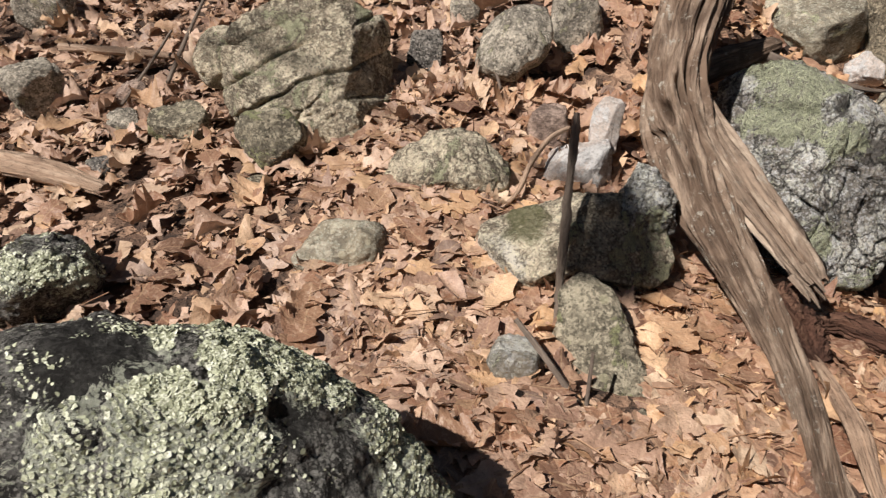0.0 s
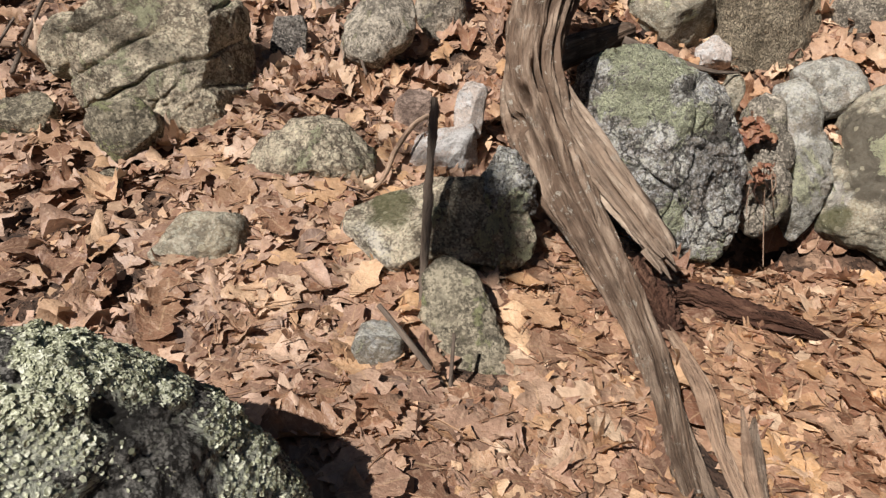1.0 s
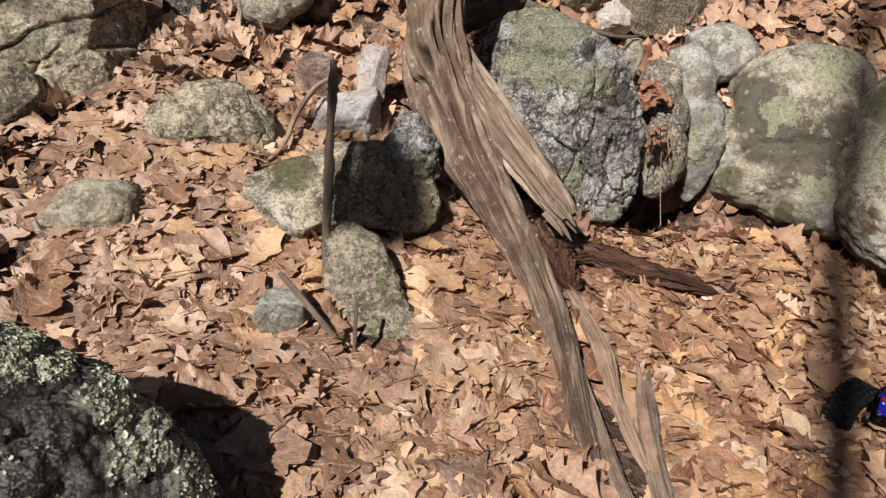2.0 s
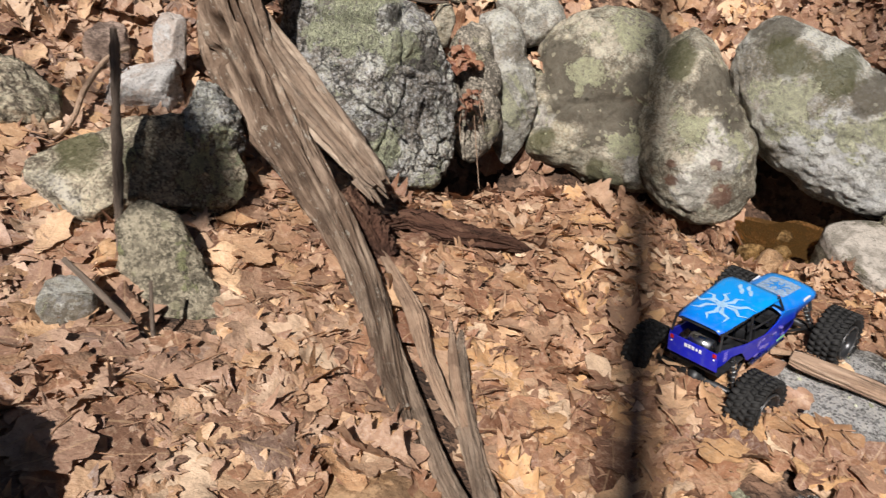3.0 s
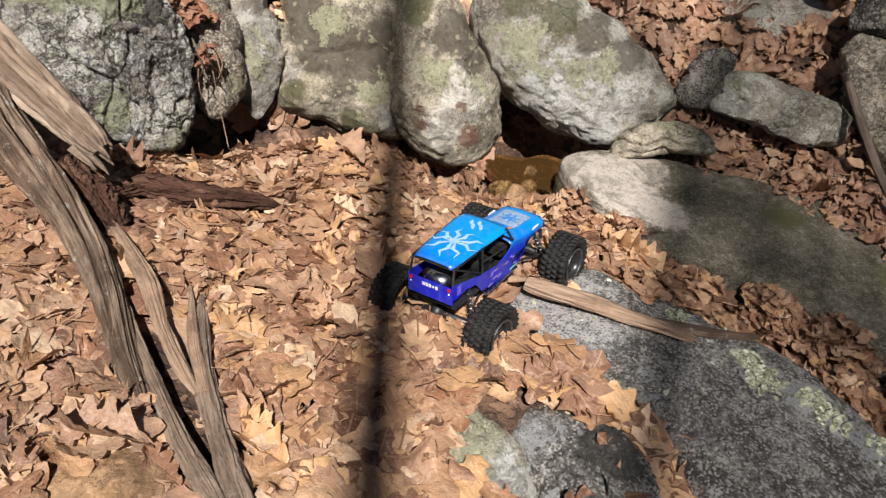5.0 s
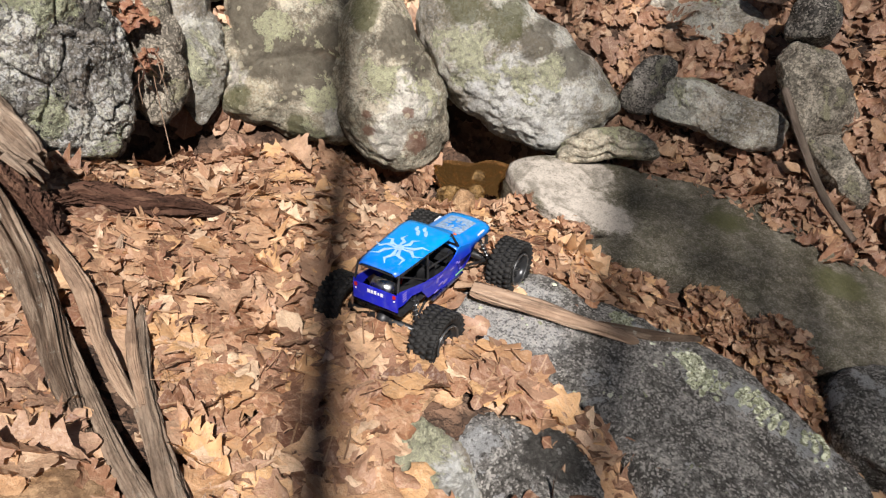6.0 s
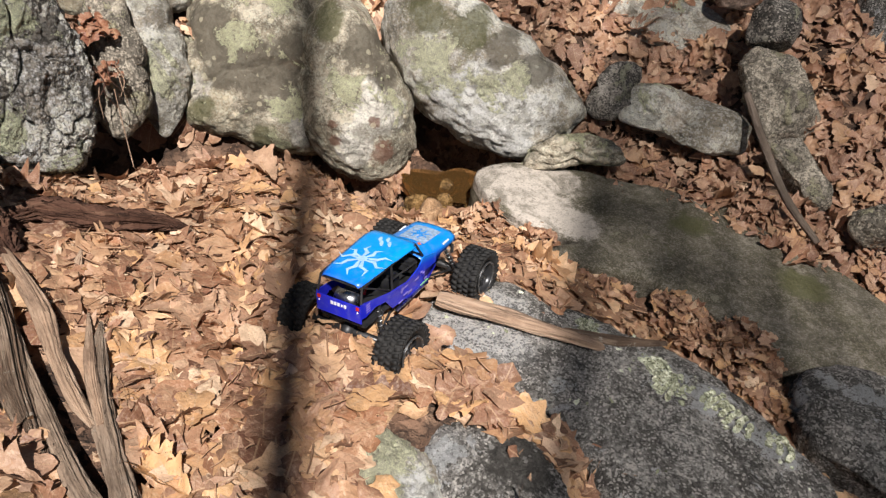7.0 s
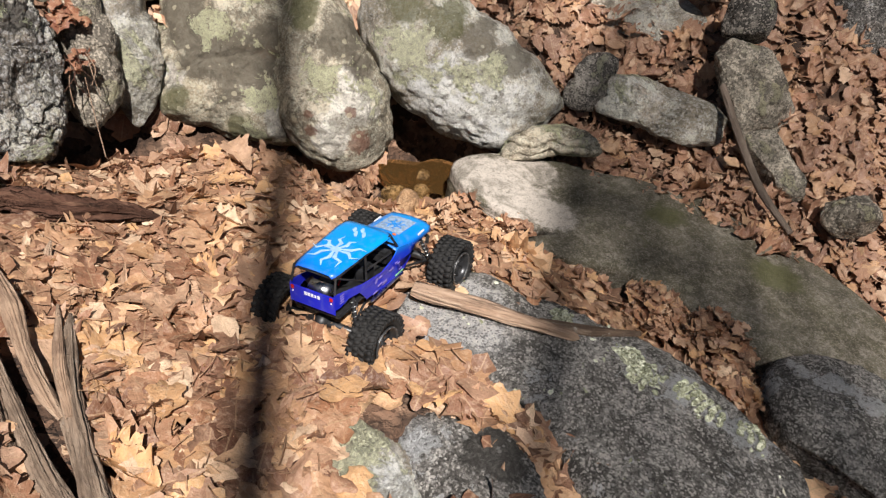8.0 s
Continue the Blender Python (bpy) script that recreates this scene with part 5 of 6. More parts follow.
def behind(perp, back, r, height=14.0, lean=(0, 0), seed=0, limbs=0, label="bare woodland tree standing behind the path"):
    """A tree up-sun of the place: perp metres across the sun's way, back metres towards the sun."""
    s, c = math.sin(SUN_AZ), math.cos(SUN_AZ)
    return tree(label, perp * c - back * s, -perp * s - back * c, r, height=height, lean=lean, seed=seed, limbs=limbs, flare=1.2)


behind(0.906, 6.0, 0.076, 21.0, (-0.053 * math.cos(SUN_AZ), 0.053 * math.sin(SUN_AZ)), seed=51, limbs=4, label="thin bare sapling standing behind the path")
# unseen trees leaning both ways, added for shade, each named by where it crosses the slab
SHADE_TREES = [(1.14, 10.0, 0.085, 0.2), (1.34, 12.0, 0.070, 0.2), (1.52, 13.0, 0.062, 0.2), (1.69, 12.5, 0.058, 0.2), (1.84, 13.5, 0.055, 0.2), (2.00, 12.0, 0.052, 0.2), (2.18, 14.0, 0.055, 0.2), (2.75, 13.0, 0.08, 0.2), (1.58, 12.5, 0.062, -0.24), (1.76, 13.5, 0.055, -0.24)]
for k, (perp, back, r, slant) in enumerate(SHADE_TREES):
    t = behind(perp - slant * (back + 2.0) * math.tan(SUN_EL), back, r, 34.0, (slant * math.cos(SUN_AZ), -slant * math.sin(SUN_AZ)), seed=57 + k, limbs=4, label="slender leaning bare tree added out of view to shade the slab")
    tagged(t, group="thicket behind the path")








def limb_over():
    """An unseen tree added beside the path, its one heavy limb shaped to shade the angular rock."""
    s, c = math.sin(SUN_AZ), math.cos(SUN_AZ)

    def at(perp, along, z):
        return Vector((perp * c + along * s, -perp * s + along * c, z))

    foot = at(-4.6, -3.0, 0)
    t = tree("bare tree added out of view to hold a limb that shades a rock", foot.x, foot.y, 0.11, 12.0, seed=61, limbs=2, flare=1.2)
    rows = [(-4.6, -3.0, 6.4, 0.03), (-2.2, -2.95, 6.9, 0.018), (-1.2, -2.95, 7.05, 0.018), (-0.96, -3.0, 7.02, 0.06), (-0.86, -3.14, 7.0, 0.09), (-0.86, -3.26, 7.0, 0.085), (-0.88, -3.36, 7.0, 0.03)]
    base = Vector(t.location)
    place("broken_limb", mesh_tube("broken_limb", [(*(at(p, a, z) - base), r) for p, a, z, r in rows], n=60, k=12, groove=0.2, seed=62), BARK, t, "heavy limb added to shade the angular rock")


limb_over()


# ---- the toy truck ----
def bm_prism(points, y0, y1, squeeze=None):
    """A solid from an outline in x, z, between two y; squeeze maps (x, y, z) to y."""
    bm = bmesh.new()
    rings = [[bm.verts.new((x, y, z)) for x, z in points] for y in (y0, y1)]
    bm.faces.new(rings[0])
    bm.faces.new(rings[1][::-1])
    n = len(points)
    for k in range(n):
        bm.faces.new((rings[0][k], rings[1][k], rings[1][(k + 1) % n], rings[0][(k + 1) % n]))
    if squeeze:
        for v in bm.verts:
            v.co.y = squeeze(*v.co)
    bmesh.ops.recalc_face_normals(bm, faces=bm.faces)
    return bm


def bm_box(cx, cy, cz, sx, sy, sz, bevel=0.0, bm=None):
    bm = bm or bmesh.new()
    got = bmesh.ops.create_cube(bm, size=1)
    for v in got["verts"]:
        v.co = Vector((cx + v.co.x * sx, cy + v.co.y * sy, cz + v.co.z * sz))
    if bevel:
        edges = list({e for v in got["verts"] for e in v.link_edges})
        bmesh.ops.bevel(bm, geom=edges, offset=bevel, segments=2, affect="EDGES")
    return bm


def bm_rod(points, r, k=8, bm=None):
    """A bent rod through points."""
    bm = bm or bmesh.new()
    pts = [Vector(p) for p in points]
    rings = []
    for i, p in enumerate(pts):
        t = (pts[min(i + 1, len(pts) - 1)] - pts[max(i - 1, 0)]).normalized()
        s = t.cross(Vector((0, 0, 1)))
        s = s.normalized() if s.length > 0.05 else Vector((0, 1, 0))
        u = s.cross(t)
        rings.append([bm.verts.new(p + (s * math.cos(a) + u * math.sin(a)) * r) for a in (2 * math.pi * j / k for j in range(k))])
    for a, b in zip(rings, rings[1:]):
        for j in range(k):
            bm.faces.new((a[j], a[(j + 1) % k], b[(j + 1) % k], b[j]))
    bm.faces.new(rings[0][::-1])
    bm.faces.new(rings[-1])
    bmesh.ops.recalc_face_normals(bm, faces=bm.faces)
    return bm


def bm_lathe(profile, k=48, bm=None):
    """A ring or disc round the y axis from rows of (radius, y); closed profile."""
    bm = bm or bmesh.new()
    rings = [[bm.verts.new((r * math.cos(a), y, r * math.sin(a))) for r, y in profile] for a in (2 * math.pi * j / k for j in range(k))]
    n = len(profile)
    for j in range(k):
        a, b = rings[j], rings[(j + 1) % k]
        for i in range(n):
            bm.faces.new((a[i], a[(i + 1) % n], b[(i + 1) % n], b[i]))
    bmesh.ops.recalc_face_normals(bm, faces=bm.faces)
    return bm


def truck_paint():
    m, nt, b = material("graded_blue_paint")
    tc = nt.nodes.new("ShaderNodeTexCoord")
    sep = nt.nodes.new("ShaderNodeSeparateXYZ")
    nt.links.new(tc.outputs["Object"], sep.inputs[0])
    # deep violet blue low and rearward, lighter blue high and forward
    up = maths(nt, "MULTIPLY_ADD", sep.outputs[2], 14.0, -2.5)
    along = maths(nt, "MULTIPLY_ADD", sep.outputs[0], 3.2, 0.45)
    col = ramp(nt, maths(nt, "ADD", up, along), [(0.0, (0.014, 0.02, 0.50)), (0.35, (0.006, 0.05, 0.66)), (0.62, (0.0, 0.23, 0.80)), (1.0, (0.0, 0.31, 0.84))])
    dust = noise_tex(nt, tc.outputs["Object"], 60.0, 5, 0.65)
    col = mix(nt, maths(nt, "MULTIPLY", ramp(nt, dust, [(0.5, (0,)), (0.8, (1,))]), 0.25), col, (0.3, 0.33, 0.38))
    nt.links.new(col, b.inputs["Base Color"])
    b.inputs["Roughness"].default_value, b.inputs["Coat Weight"].default_value, b.inputs["Coat Roughness"].default_value = 0.38, 0.25, 0.25
    return m


PAINT = truck_paint()
RUBBER = plain("tyre_rubber", (0.022, 0.021, 0.02), 0.75, vary=0.45, scale=70, spec=0.3)
BLACK = plain("black_plastic", (0.02, 0.02, 0.021), 0.42, vary=0.4)
RIM = plain("dark_rim", (0.05, 0.05, 0.052), 0.32, 0.6)
RING = plain("bead_ring", (0.13, 0.13, 0.13), 0.35, 0.7)
STEEL = plain("bright_metal", (0.55, 0.55, 0.56), 0.28, 1.0)
DECAL = plain("pale_decal", (0.36, 0.57, 0.78), 0.45, vary=0.12, scale=90)
WHITE = plain("white_decal", (0.8, 0.8, 0.8), 0.45, vary=0.1)
RED = plain("red_plastic", (0.55, 0.02, 0.015), 0.35)
ORANGE = plain("orange_decal", (0.8, 0.18, 0.05), 0.5)
NAVY = plain("navy_decal", (0.03, 0.06, 0.25), 0.5)
GREEN = plain("green_decal", (0.25, 0.6, 0.3), 0.5)
VIOLET = plain("violet_decal", (0.25, 0.2, 0.6), 0.5)


def roof_z(x, y):
    return 0.236 - 0.5 * max(0, -0.165 - x) ** 1.0 * 0.2 - 0.8 * y * y - 0.35 * max(0, x + 0.03) ** 1.0 * 0.3


def bm_roof():
    bm = bmesh.new()
    nx, ny = 18, 12
    grid = []
    for layer in (0, 1):
        rows = []
        for i in range(nx + 1):
            x = -0.208 + 0.208 * i / nx
            w = 0.053 + 0.013 * i / nx - 0.006 * (max(0, 1 - i / 2.0)) ** 2 - 0.004 * (max(0, (i - nx + 2) / 2.0)) ** 2
            row = []
            for j in range(ny + 1):
                f = 2 * j / ny - 1
                y = w * f
                z = roof_z(x, y) - (0.005 * max(0, abs(f) - 0.86) / 0.14) - (0.003 if layer else 0)
                row.append(bm.verts.new((x, y, z)))
            rows.append(row)
        grid.append(rows)
    for layer, rows in enumerate(grid):
        for i in range(nx):
            for j in range(ny):
                q = (rows[i][j], rows[i][j + 1], rows[i + 1][j + 1], rows[i + 1][j])
                bm.faces.new(q if layer else q[::-1])
    border = [(i, 0) for i in range(nx)] + [(nx, j) for j in range(ny)] + [(i, ny) for i in range(nx, 0, -1)] + [(0, j) for j in range(ny, 0, -1)]
    for (a, b), (c, d) in zip(border, border[1:] + border[:1]):
        bm.faces.new((grid[0][a][b], grid[0][c][d], grid[1][c][d], grid[1][a][b]))
    bmesh.ops.recalc_face_normals(bm, faces=bm.faces)
    return bm


def hood_z(x, y):
    return 0.188 - 0.11 * max(0.0, x - 0.03) - 2.2 * y * y


def bm_hood():
    """Bonnet with front wings, domed, with side skirts cut for the wheels."""
    bm = bmesh.new()
    nx, ny = 14, 12
    rows = []
    for i in range(nx + 1):
        x = 0.018 + 0.165 * i / nx
        w = 0.066 - 0.006 * i / nx
        row = []
        for j in range(ny + 1):
            f = 2 * j / ny - 1
            row.append(bm.verts.new((x, w * f, hood_z(x, w * f) - 0.004 * max(0, abs(f) - 0.8) / 0.2)))
        rows.append(row)
    for i in range(nx):
        for j in range(ny):
            bm.faces.new((rows[i][j], rows[i + 1][j], rows[i + 1][j + 1], rows[i][j + 1]))
    for j, sgn in ((0, -1), (ny, 1)):
        low = []
        for i in range(nx + 1):
            v = rows[i][j].co
            x = v.x
            z = 0.128 + 0.022 * min(1, max(0, (x - 0.06) / 0.04)) if x > 0.05 else 0.128
            low.append(bm.verts.new((x, v.y + sgn * 0.004, min(z, v.z - 0.012))))
        for i in range(nx):
            bm.faces.new((rows[i][j], low[i], low[i + 1], rows[i + 1][j]))
    f0 = [bm.verts.new((v.co.x + 0.004, v.co.y, v.co.z - 0.02)) for v in rows[nx]]
    for j in range(ny):
        bm.faces.new((rows[nx][j], rows[nx][j + 1], f0[j + 1], f0[j]))
    bmesh.ops.recalc_face_normals(bm, faces=bm.faces)
    bmesh.ops.solidify(bm, geom=list(bm.faces), thickness=0.0018)
    return bm


def flat_strip(bm, pts, widths, height):
    """A flat band along points in x, y that follows a surface."""
    left, right = [], []
    for i, p in enumerate(pts):
        a, b = pts[max(i - 1, 0)], pts[min(i + 1, len(pts) - 1)]
        t = Vector((b[0] - a[0], b[1] - a[1])).normalized()
        nrm = Vector((-t.y, t.x)) * widths[i]
        for side, s in ((left, 1), (right, -1)):
            x, y = p[0] + nrm.x * s, p[1] + nrm.y * s
            side.append(bm.verts.new((x, y, height(x, y))))
    for i in range(len(pts) - 1):
        bm.faces.new((left[i], right[i], right[i + 1], left[i + 1]))


def bm_emblem(cx, cy, size, height, legs=8, seed=3):
    """A splashed star in one piece: a round middle with crooked arms."""
    rng = random.Random(seed)
    bm = bmesh.new()

    def at(x, y):
        return bm.verts.new((x, y, height(x, y)))

    step = 2 * math.pi / legs
    roots = []
    for k in range(legs):
        roots.append([at(cx + 0.18 * size * math.cos(step * (k + 0.5) + d), cy + 0.2 * size * math.sin(step * (k + 0.5) + d)) for d in (-0.3 * step, 0.3 * step)])
    bm.faces.new([v for pair in roots for v in pair])
    for k, (right, left) in enumerate(roots):
        a = step * (k + 0.5)
        bend = rng.choice((-1, 1)) * rng.uniform(0.3, 0.6)
        l = size * rng.uniform(0.85, 1.1)
        for f, turn, w in ((0.5, 0.4, 0.085), (0.75, -0.2, 0.06), (1.0, 0.25, 0.01)):
            b = a + bend * turn
            x, y = cx + f * l * math.cos(b), cy + f * l * math.sin(b)
            nx, ny = -math.sin(b) * w * size, math.cos(b) * w * size
            r2, l2 = at(x - nx, y - ny), at(x + nx, y + ny)
            bm.faces.new((left, right, r2, l2))
            right, left = r2, l2
    bmesh.ops.recalc_face_normals(bm, faces=bm.faces)
    return bm


def bm_tyre():
    prof = [(0.041, -0.026), (0.056, -0.031), (0.064, -0.029), (0.067, -0.022), (0.0675, 0.0), (0.067, 0.022), (0.064, 0.029), (0.056, 0.031), (0.041, 0.026), (0.043, 0.0)]
    bm = bm_lathe(prof, 60)
    # lugs in staggered rows, and side lugs
    for k in range(30):
        for row, (y, w) in enumerate(((-0.0235, 0.014), (-0.008, 0.012), (0.008, 0.012), (0.0235, 0.014))):
            a = 2 * math.pi * (k + (0.5 if row % 2 else 0)) / 30
            got = bmesh.ops.create_cube(bm, size=1)["verts"]
            skew = 0.35 if row % 2 else -0.35
            m = Matrix.Rotation(-a, 4, "Y") @ Matrix.Translation((0.0688, y, 0)) @ Matrix.Rotation(skew, 4, "X")
            for v in got:
                v.co = m @ Vector((v.co.x * 0.0050, v.co.y * w, v.co.z * 0.0085))
        for s in (-1, 1):
            a = 2 * math.pi * (k + 0.25) / 30
            got = bmesh.ops.create_cube(bm, size=1)["verts"]
            m = Matrix.Rotation(-a, 4, "Y") @ Matrix.Translation((0.060, s * 0.0305, 0))
            for v in got:
                v.co = m @ Vector((v.co.x * 0.010, v.co.y * 0.003, v.co.z * 0.006))
    return bm


def build_truck():
    car = new("toy_truck")
    tagged(car, "blue radio controlled crawler truck with pale splash decals on leaves", "toy truck")
    # wheels, built once
    first = None
    for k, (x, y) in enumerate(((-0.1725, -0.128), (0.1725, -0.128), (-0.1725, 0.128), (0.1725, 0.128))):
        out = -1 if y < 0 else 1
        if first is None:
            wheel = first = new("wheel")
            wheel.parent = car
            part("tyre", bm_tyre(), RUBBER, wheel, "knobbly black rubber tyre", True)
            rim = bm_lathe([(0.041, 0.026), (0.039, 0.029), (0.036, 0.028), (0.033, 0.016), (0.033, -0.02), (0.041, -0.024)], 48)
            bm_lathe([(0.010, 0.018), (0.010, 0.004), (0.0, 0.004), (0.0, 0.018)], 20, rim)
            for s in range(8):
                a = 2 * math.pi * s / 8
                got = bmesh.ops.create_cube(rim, size=1)["verts"]
                m = Matrix.Rotation(-a, 4, "Y") @ Matrix.Translation((0.021, 0.013, 0))
                for v in got:
                    v.co = m @ Vector((v.co.x * 0.028, v.co.y * 0.006, v.co.z * 0.0065))
            part("rim", rim, RIM, wheel, "black spoked rim", True)
            ring = bm_lathe([(0.0425, 0.0275), (0.0425, 0.0305), (0.0375, 0.0305), (0.0375, 0.0275)], 48)
            for s in range(14):
                a = 2 * math.pi * s / 14
                bm_box(0.04 * math.cos(a), 0.031, 0.04 * math.sin(a), 0.003, 0.003, 0.003, bm=ring)
            part("bead_ring", ring, RING, wheel, "grey bolted ring", True)
            nut = bm_lathe([(0.004, 0.018), (0.004, 0.026), (0.0, 0.026), (0.0, 0.018)], 6)
            part("hub_nut", nut, STEEL, wheel)
        else:
            wheel = copy_thing(first, Matrix())
            wheel.parent = car
        spin = 17 * k
        wheel.matrix_basis = pose(x, y, 0.0705, 0, spin, 180 if out < 0 else 0)
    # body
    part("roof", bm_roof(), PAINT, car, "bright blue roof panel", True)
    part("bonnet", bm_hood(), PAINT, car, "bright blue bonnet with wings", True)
    side = [(-0.216, 0.19), (-0.216, 0.152), (-0.2, 0.15), (-0.17, 0.158), (-0.135, 0.152), (-0.108, 0.118), (-0.03, 0.108), (0.05, 0.108), (0.078, 0.128), (0.078, 0.168), (0.02, 0.186), (-0.005, 0.168), (-0.05, 0.158), (-0.12, 0.168)]
    for s in (-1, 1):
        fn = lambda x, y, z, s=s: s * ((0.058 + 0.011 * min(1, (x + 0.216) / 0.12) - 0.004 * max(0, 0.15 - z) / 0.04) - (0.0022 if abs(y) < 0.5 else 0))
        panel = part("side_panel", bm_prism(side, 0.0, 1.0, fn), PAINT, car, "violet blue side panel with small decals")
        rng = random.Random(5)
        for k in range(12):
            x, z, w = rng.uniform(-0.10, 0.04), rng.uniform(0.122, 0.152), rng.uniform(0.006, 0.018)
            part("side_decal", bm_box(x, s * 0.0702, z, w, 0.0012, rng.choice((0.003, 0.005))), VIOLET, panel)
        for k in range(4):
            part("side_decal", bm_box(-0.195, s * 0.0612, 0.162 + 0.006 * k, 0.014, 0.0012, 0.0018), VIOLET, panel)
        part("stripe_decal", bm_box(0.02, s * 0.0704, 0.117, 0.034, 0.0012, 0.004), GREEN, panel, "green stripe decal")
        sill = bm_box(-0.03, s * 0.067, 0.106, 0.14, 0.01, 0.006, 0.002)
        part("sill", sill, STEEL if s < 0 else BLACK, car, "scuffed grey sill")
        part("wing_decal", bm_box(0.135, s * 0.0618, hood_z(0.135, 0.06) - 0.004, 0.03, 0.004, 0.003), WHITE, car, "white bar decal")
    tail = bm_box(-0.2165, 0, 0.162, 0.003, 0.117, 0.044, 0.0008)
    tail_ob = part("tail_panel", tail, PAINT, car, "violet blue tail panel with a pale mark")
    logo = bmesh.new()
    for k, w in enumerate((0.007, 0.006, 0.006, 0.004, 0.006)):
        bm_box(-0.2186, 0.016 - 0.0085 * k, 0.172, 0.001, w, 0.008 if k != 3 else 0.006, bm=logo)
    part("tail_bars", logo, WHITE, tail_ob, "white bars")
    for s in (-1, 1):
        part("tail_light", bm_box(-0.2186, s * 0.05, 0.178, 0.003, 0.008, 0.009, 0.001), RED, tail_ob, "red tail light")
        part("reverse_light", bm_box(-0.2186, s * 0.05, 0.168, 0.003, 0.004, 0.004, 0.001), WHITE, tail_ob)
    # decals
    part("roof_decal", bm_emblem(-0.125, 0.0, 0.062, lambda x, y: roof_z(x, y) + 0.0012, 9, 3), DECAL, car, "pale splash decal")
    tag = bmesh.new()
    for k, (x, y) in enumerate(((-0.045, -0.018), (-0.03, -0.005), (-0.036, 0.012), (-0.05, 0.0))):
        flat_strip(tag, ((x - 0.01, y - 0.006), (x, y), (x + 0.011, y + 0.004)), (0.002, 0.005, 0.002), lambda x, y: roof_z(x, y) + 0.0012)
    part("roof_mark", tag, DECAL, car)
    lift = lambda h: (lambda x, y: hood_z(x, y) + h)
    sheet = bmesh.new()
    for j in range(6):
        flat_strip(sheet, [(0.075 + 0.012 * i, -0.03 + 0.012 * j) for i in range(8)], [0.006] * 8, lift(0.0012))
    bmesh.ops.remove_doubles(sheet, verts=sheet.verts, dist=0.0005)
    hood_decal = part("bonnet_decal", sheet, plain("grey_decal", (0.30, 0.42, 0.58), 0.5, vary=0.3, scale=120), car, "pale grey square decal")
    part("bonnet_splash", bm_emblem(0.115, 0.0, 0.034, lift(0.002), 8, 9), PAINT, hood_decal)
    bars = bmesh.new()
    for k in range(6):
        flat_strip(bars, [(0.052 + (0.009 if k % 2 else 0), -0.03 + 0.011 * k), (0.052 + (0.009 if k % 2 else 0), -0.022 + 0.011 * k)], [0.0035] * 2, lift(0.0014))
    part("bonnet_bars", bars, NAVY, hood_decal, "dark bars")
    spot = bmesh.new()
    flat_strip(spot, [(0.064, -0.032), (0.07, -0.024)], [0.004, 0.004], lift(0.0022))
    part("orange_mark", spot, ORANGE, hood_decal)
    # cage
    for s in (-1, 1):
        part("rear_pillar", bm_rod([(-0.213, s * 0.056, 0.188), (-0.203, s * 0.053, 0.226)], 0.0026), BLACK, car)
        part("windscreen_pillar", bm_rod([(0.026, s * 0.062, 0.184), (-0.003, s * 0.06, 0.228)], 0.003), BLACK, car)
        part("middle_pillar", bm_rod([(-0.105, s * 0.062, 0.165), (-0.1, s * 0.058, 0.228)], 0.0026), BLACK, car)
        part("roof_rail", bm_rod([(-0.2, s * 0.054, 0.224), (-0.1, s * 0.058, 0.226), (-0.005, s * 0.06, 0.225)], 0.003), BLACK, car)
        part("cage_brace", bm_rod([(-0.2, s * 0.054, 0.222), (-0.11, s * 0.06, 0.166)], 0.002), BLACK, car)
        part("door_bar", bm_rod([(-0.1, s * 0.06, 0.19), (0.0, s * 0.062, 0.18)], 0.002), BLACK, car)
    part("windscreen_bar", bm_rod([(0.024, -0.06, 0.186), (0.024, 0.06, 0.186)], 0.003), BLACK, car)
    part("cross_bar", bm_rod([(-0.1, -0.057, 0.22), (-0.1, 0.057, 0.22)], 0.0026), BLACK, car)
    part("rear_bar", bm_rod([(-0.204, -0.052, 0.222), (-0.204, 0.052, 0.222)], 0.0026), BLACK, car)
    # inside
    part("chassis_tray", bm_box(-0.07, 0, 0.124, 0.27, 0.118, 0.008, 0.002), BLACK, car, "black chassis tray")
    part("battery", bm_box(-0.165, 0.02, 0.145, 0.07, 0.04, 0.03, 0.004), BLACK, car, "black battery box")
    part("speed_controller", bm_box(-0.15, -0.032, 0.142, 0.045, 0.03, 0.025, 0.003), RIM, car)
    for s in (-1, 1):
        part("seat", bm_box(-0.06, s * 0.027, 0.15, 0.04, 0.036, 0.045, 0.008), BLACK, car, "black seat")
    part("dashboard", bm_box(0.0, 0, 0.165, 0.03, 0.115, 0.03, 0.006), BLACK, car)
    motor = bmesh.new()
    bmesh.ops.create_cone(motor, cap_ends=True, segments=24, radius1=0.017, radius2=0.017, depth=0.05, matrix=Matrix.Translation((-0.185, 0.0, 0.168)) @ Matrix.Rotation(math.pi / 2, 4, "X"))
    part("motor", motor, STEEL, car, "bright metal motor can", True)
    part("red_wire", bm_rod([(-0.15, -0.02, 0.165), (-0.12, -0.01, 0.178), (-0.1, 0.012, 0.17), (-0.08, 0.01, 0.15)], 0.0025), RED, car)
    # front end
    part("grille", bm_box(0.186, 0, 0.148, 0.006, 0.1, 0.036, 0.002), BLACK, car, "black grille")
    for s in (-1, 1):
        lamp = bmesh.new()
        bmesh.ops.create_cone(lamp, cap_ends=True, segments=20, radius1=0.011, radius2=0.009, depth=0.008, matrix=Matrix.Translation((0.191, s * 0.034, 0.152)) @ Matrix.Rotation(math.pi / 2, 4, "Y"))
        part("headlight", lamp, STEEL, car, "round headlight", True)
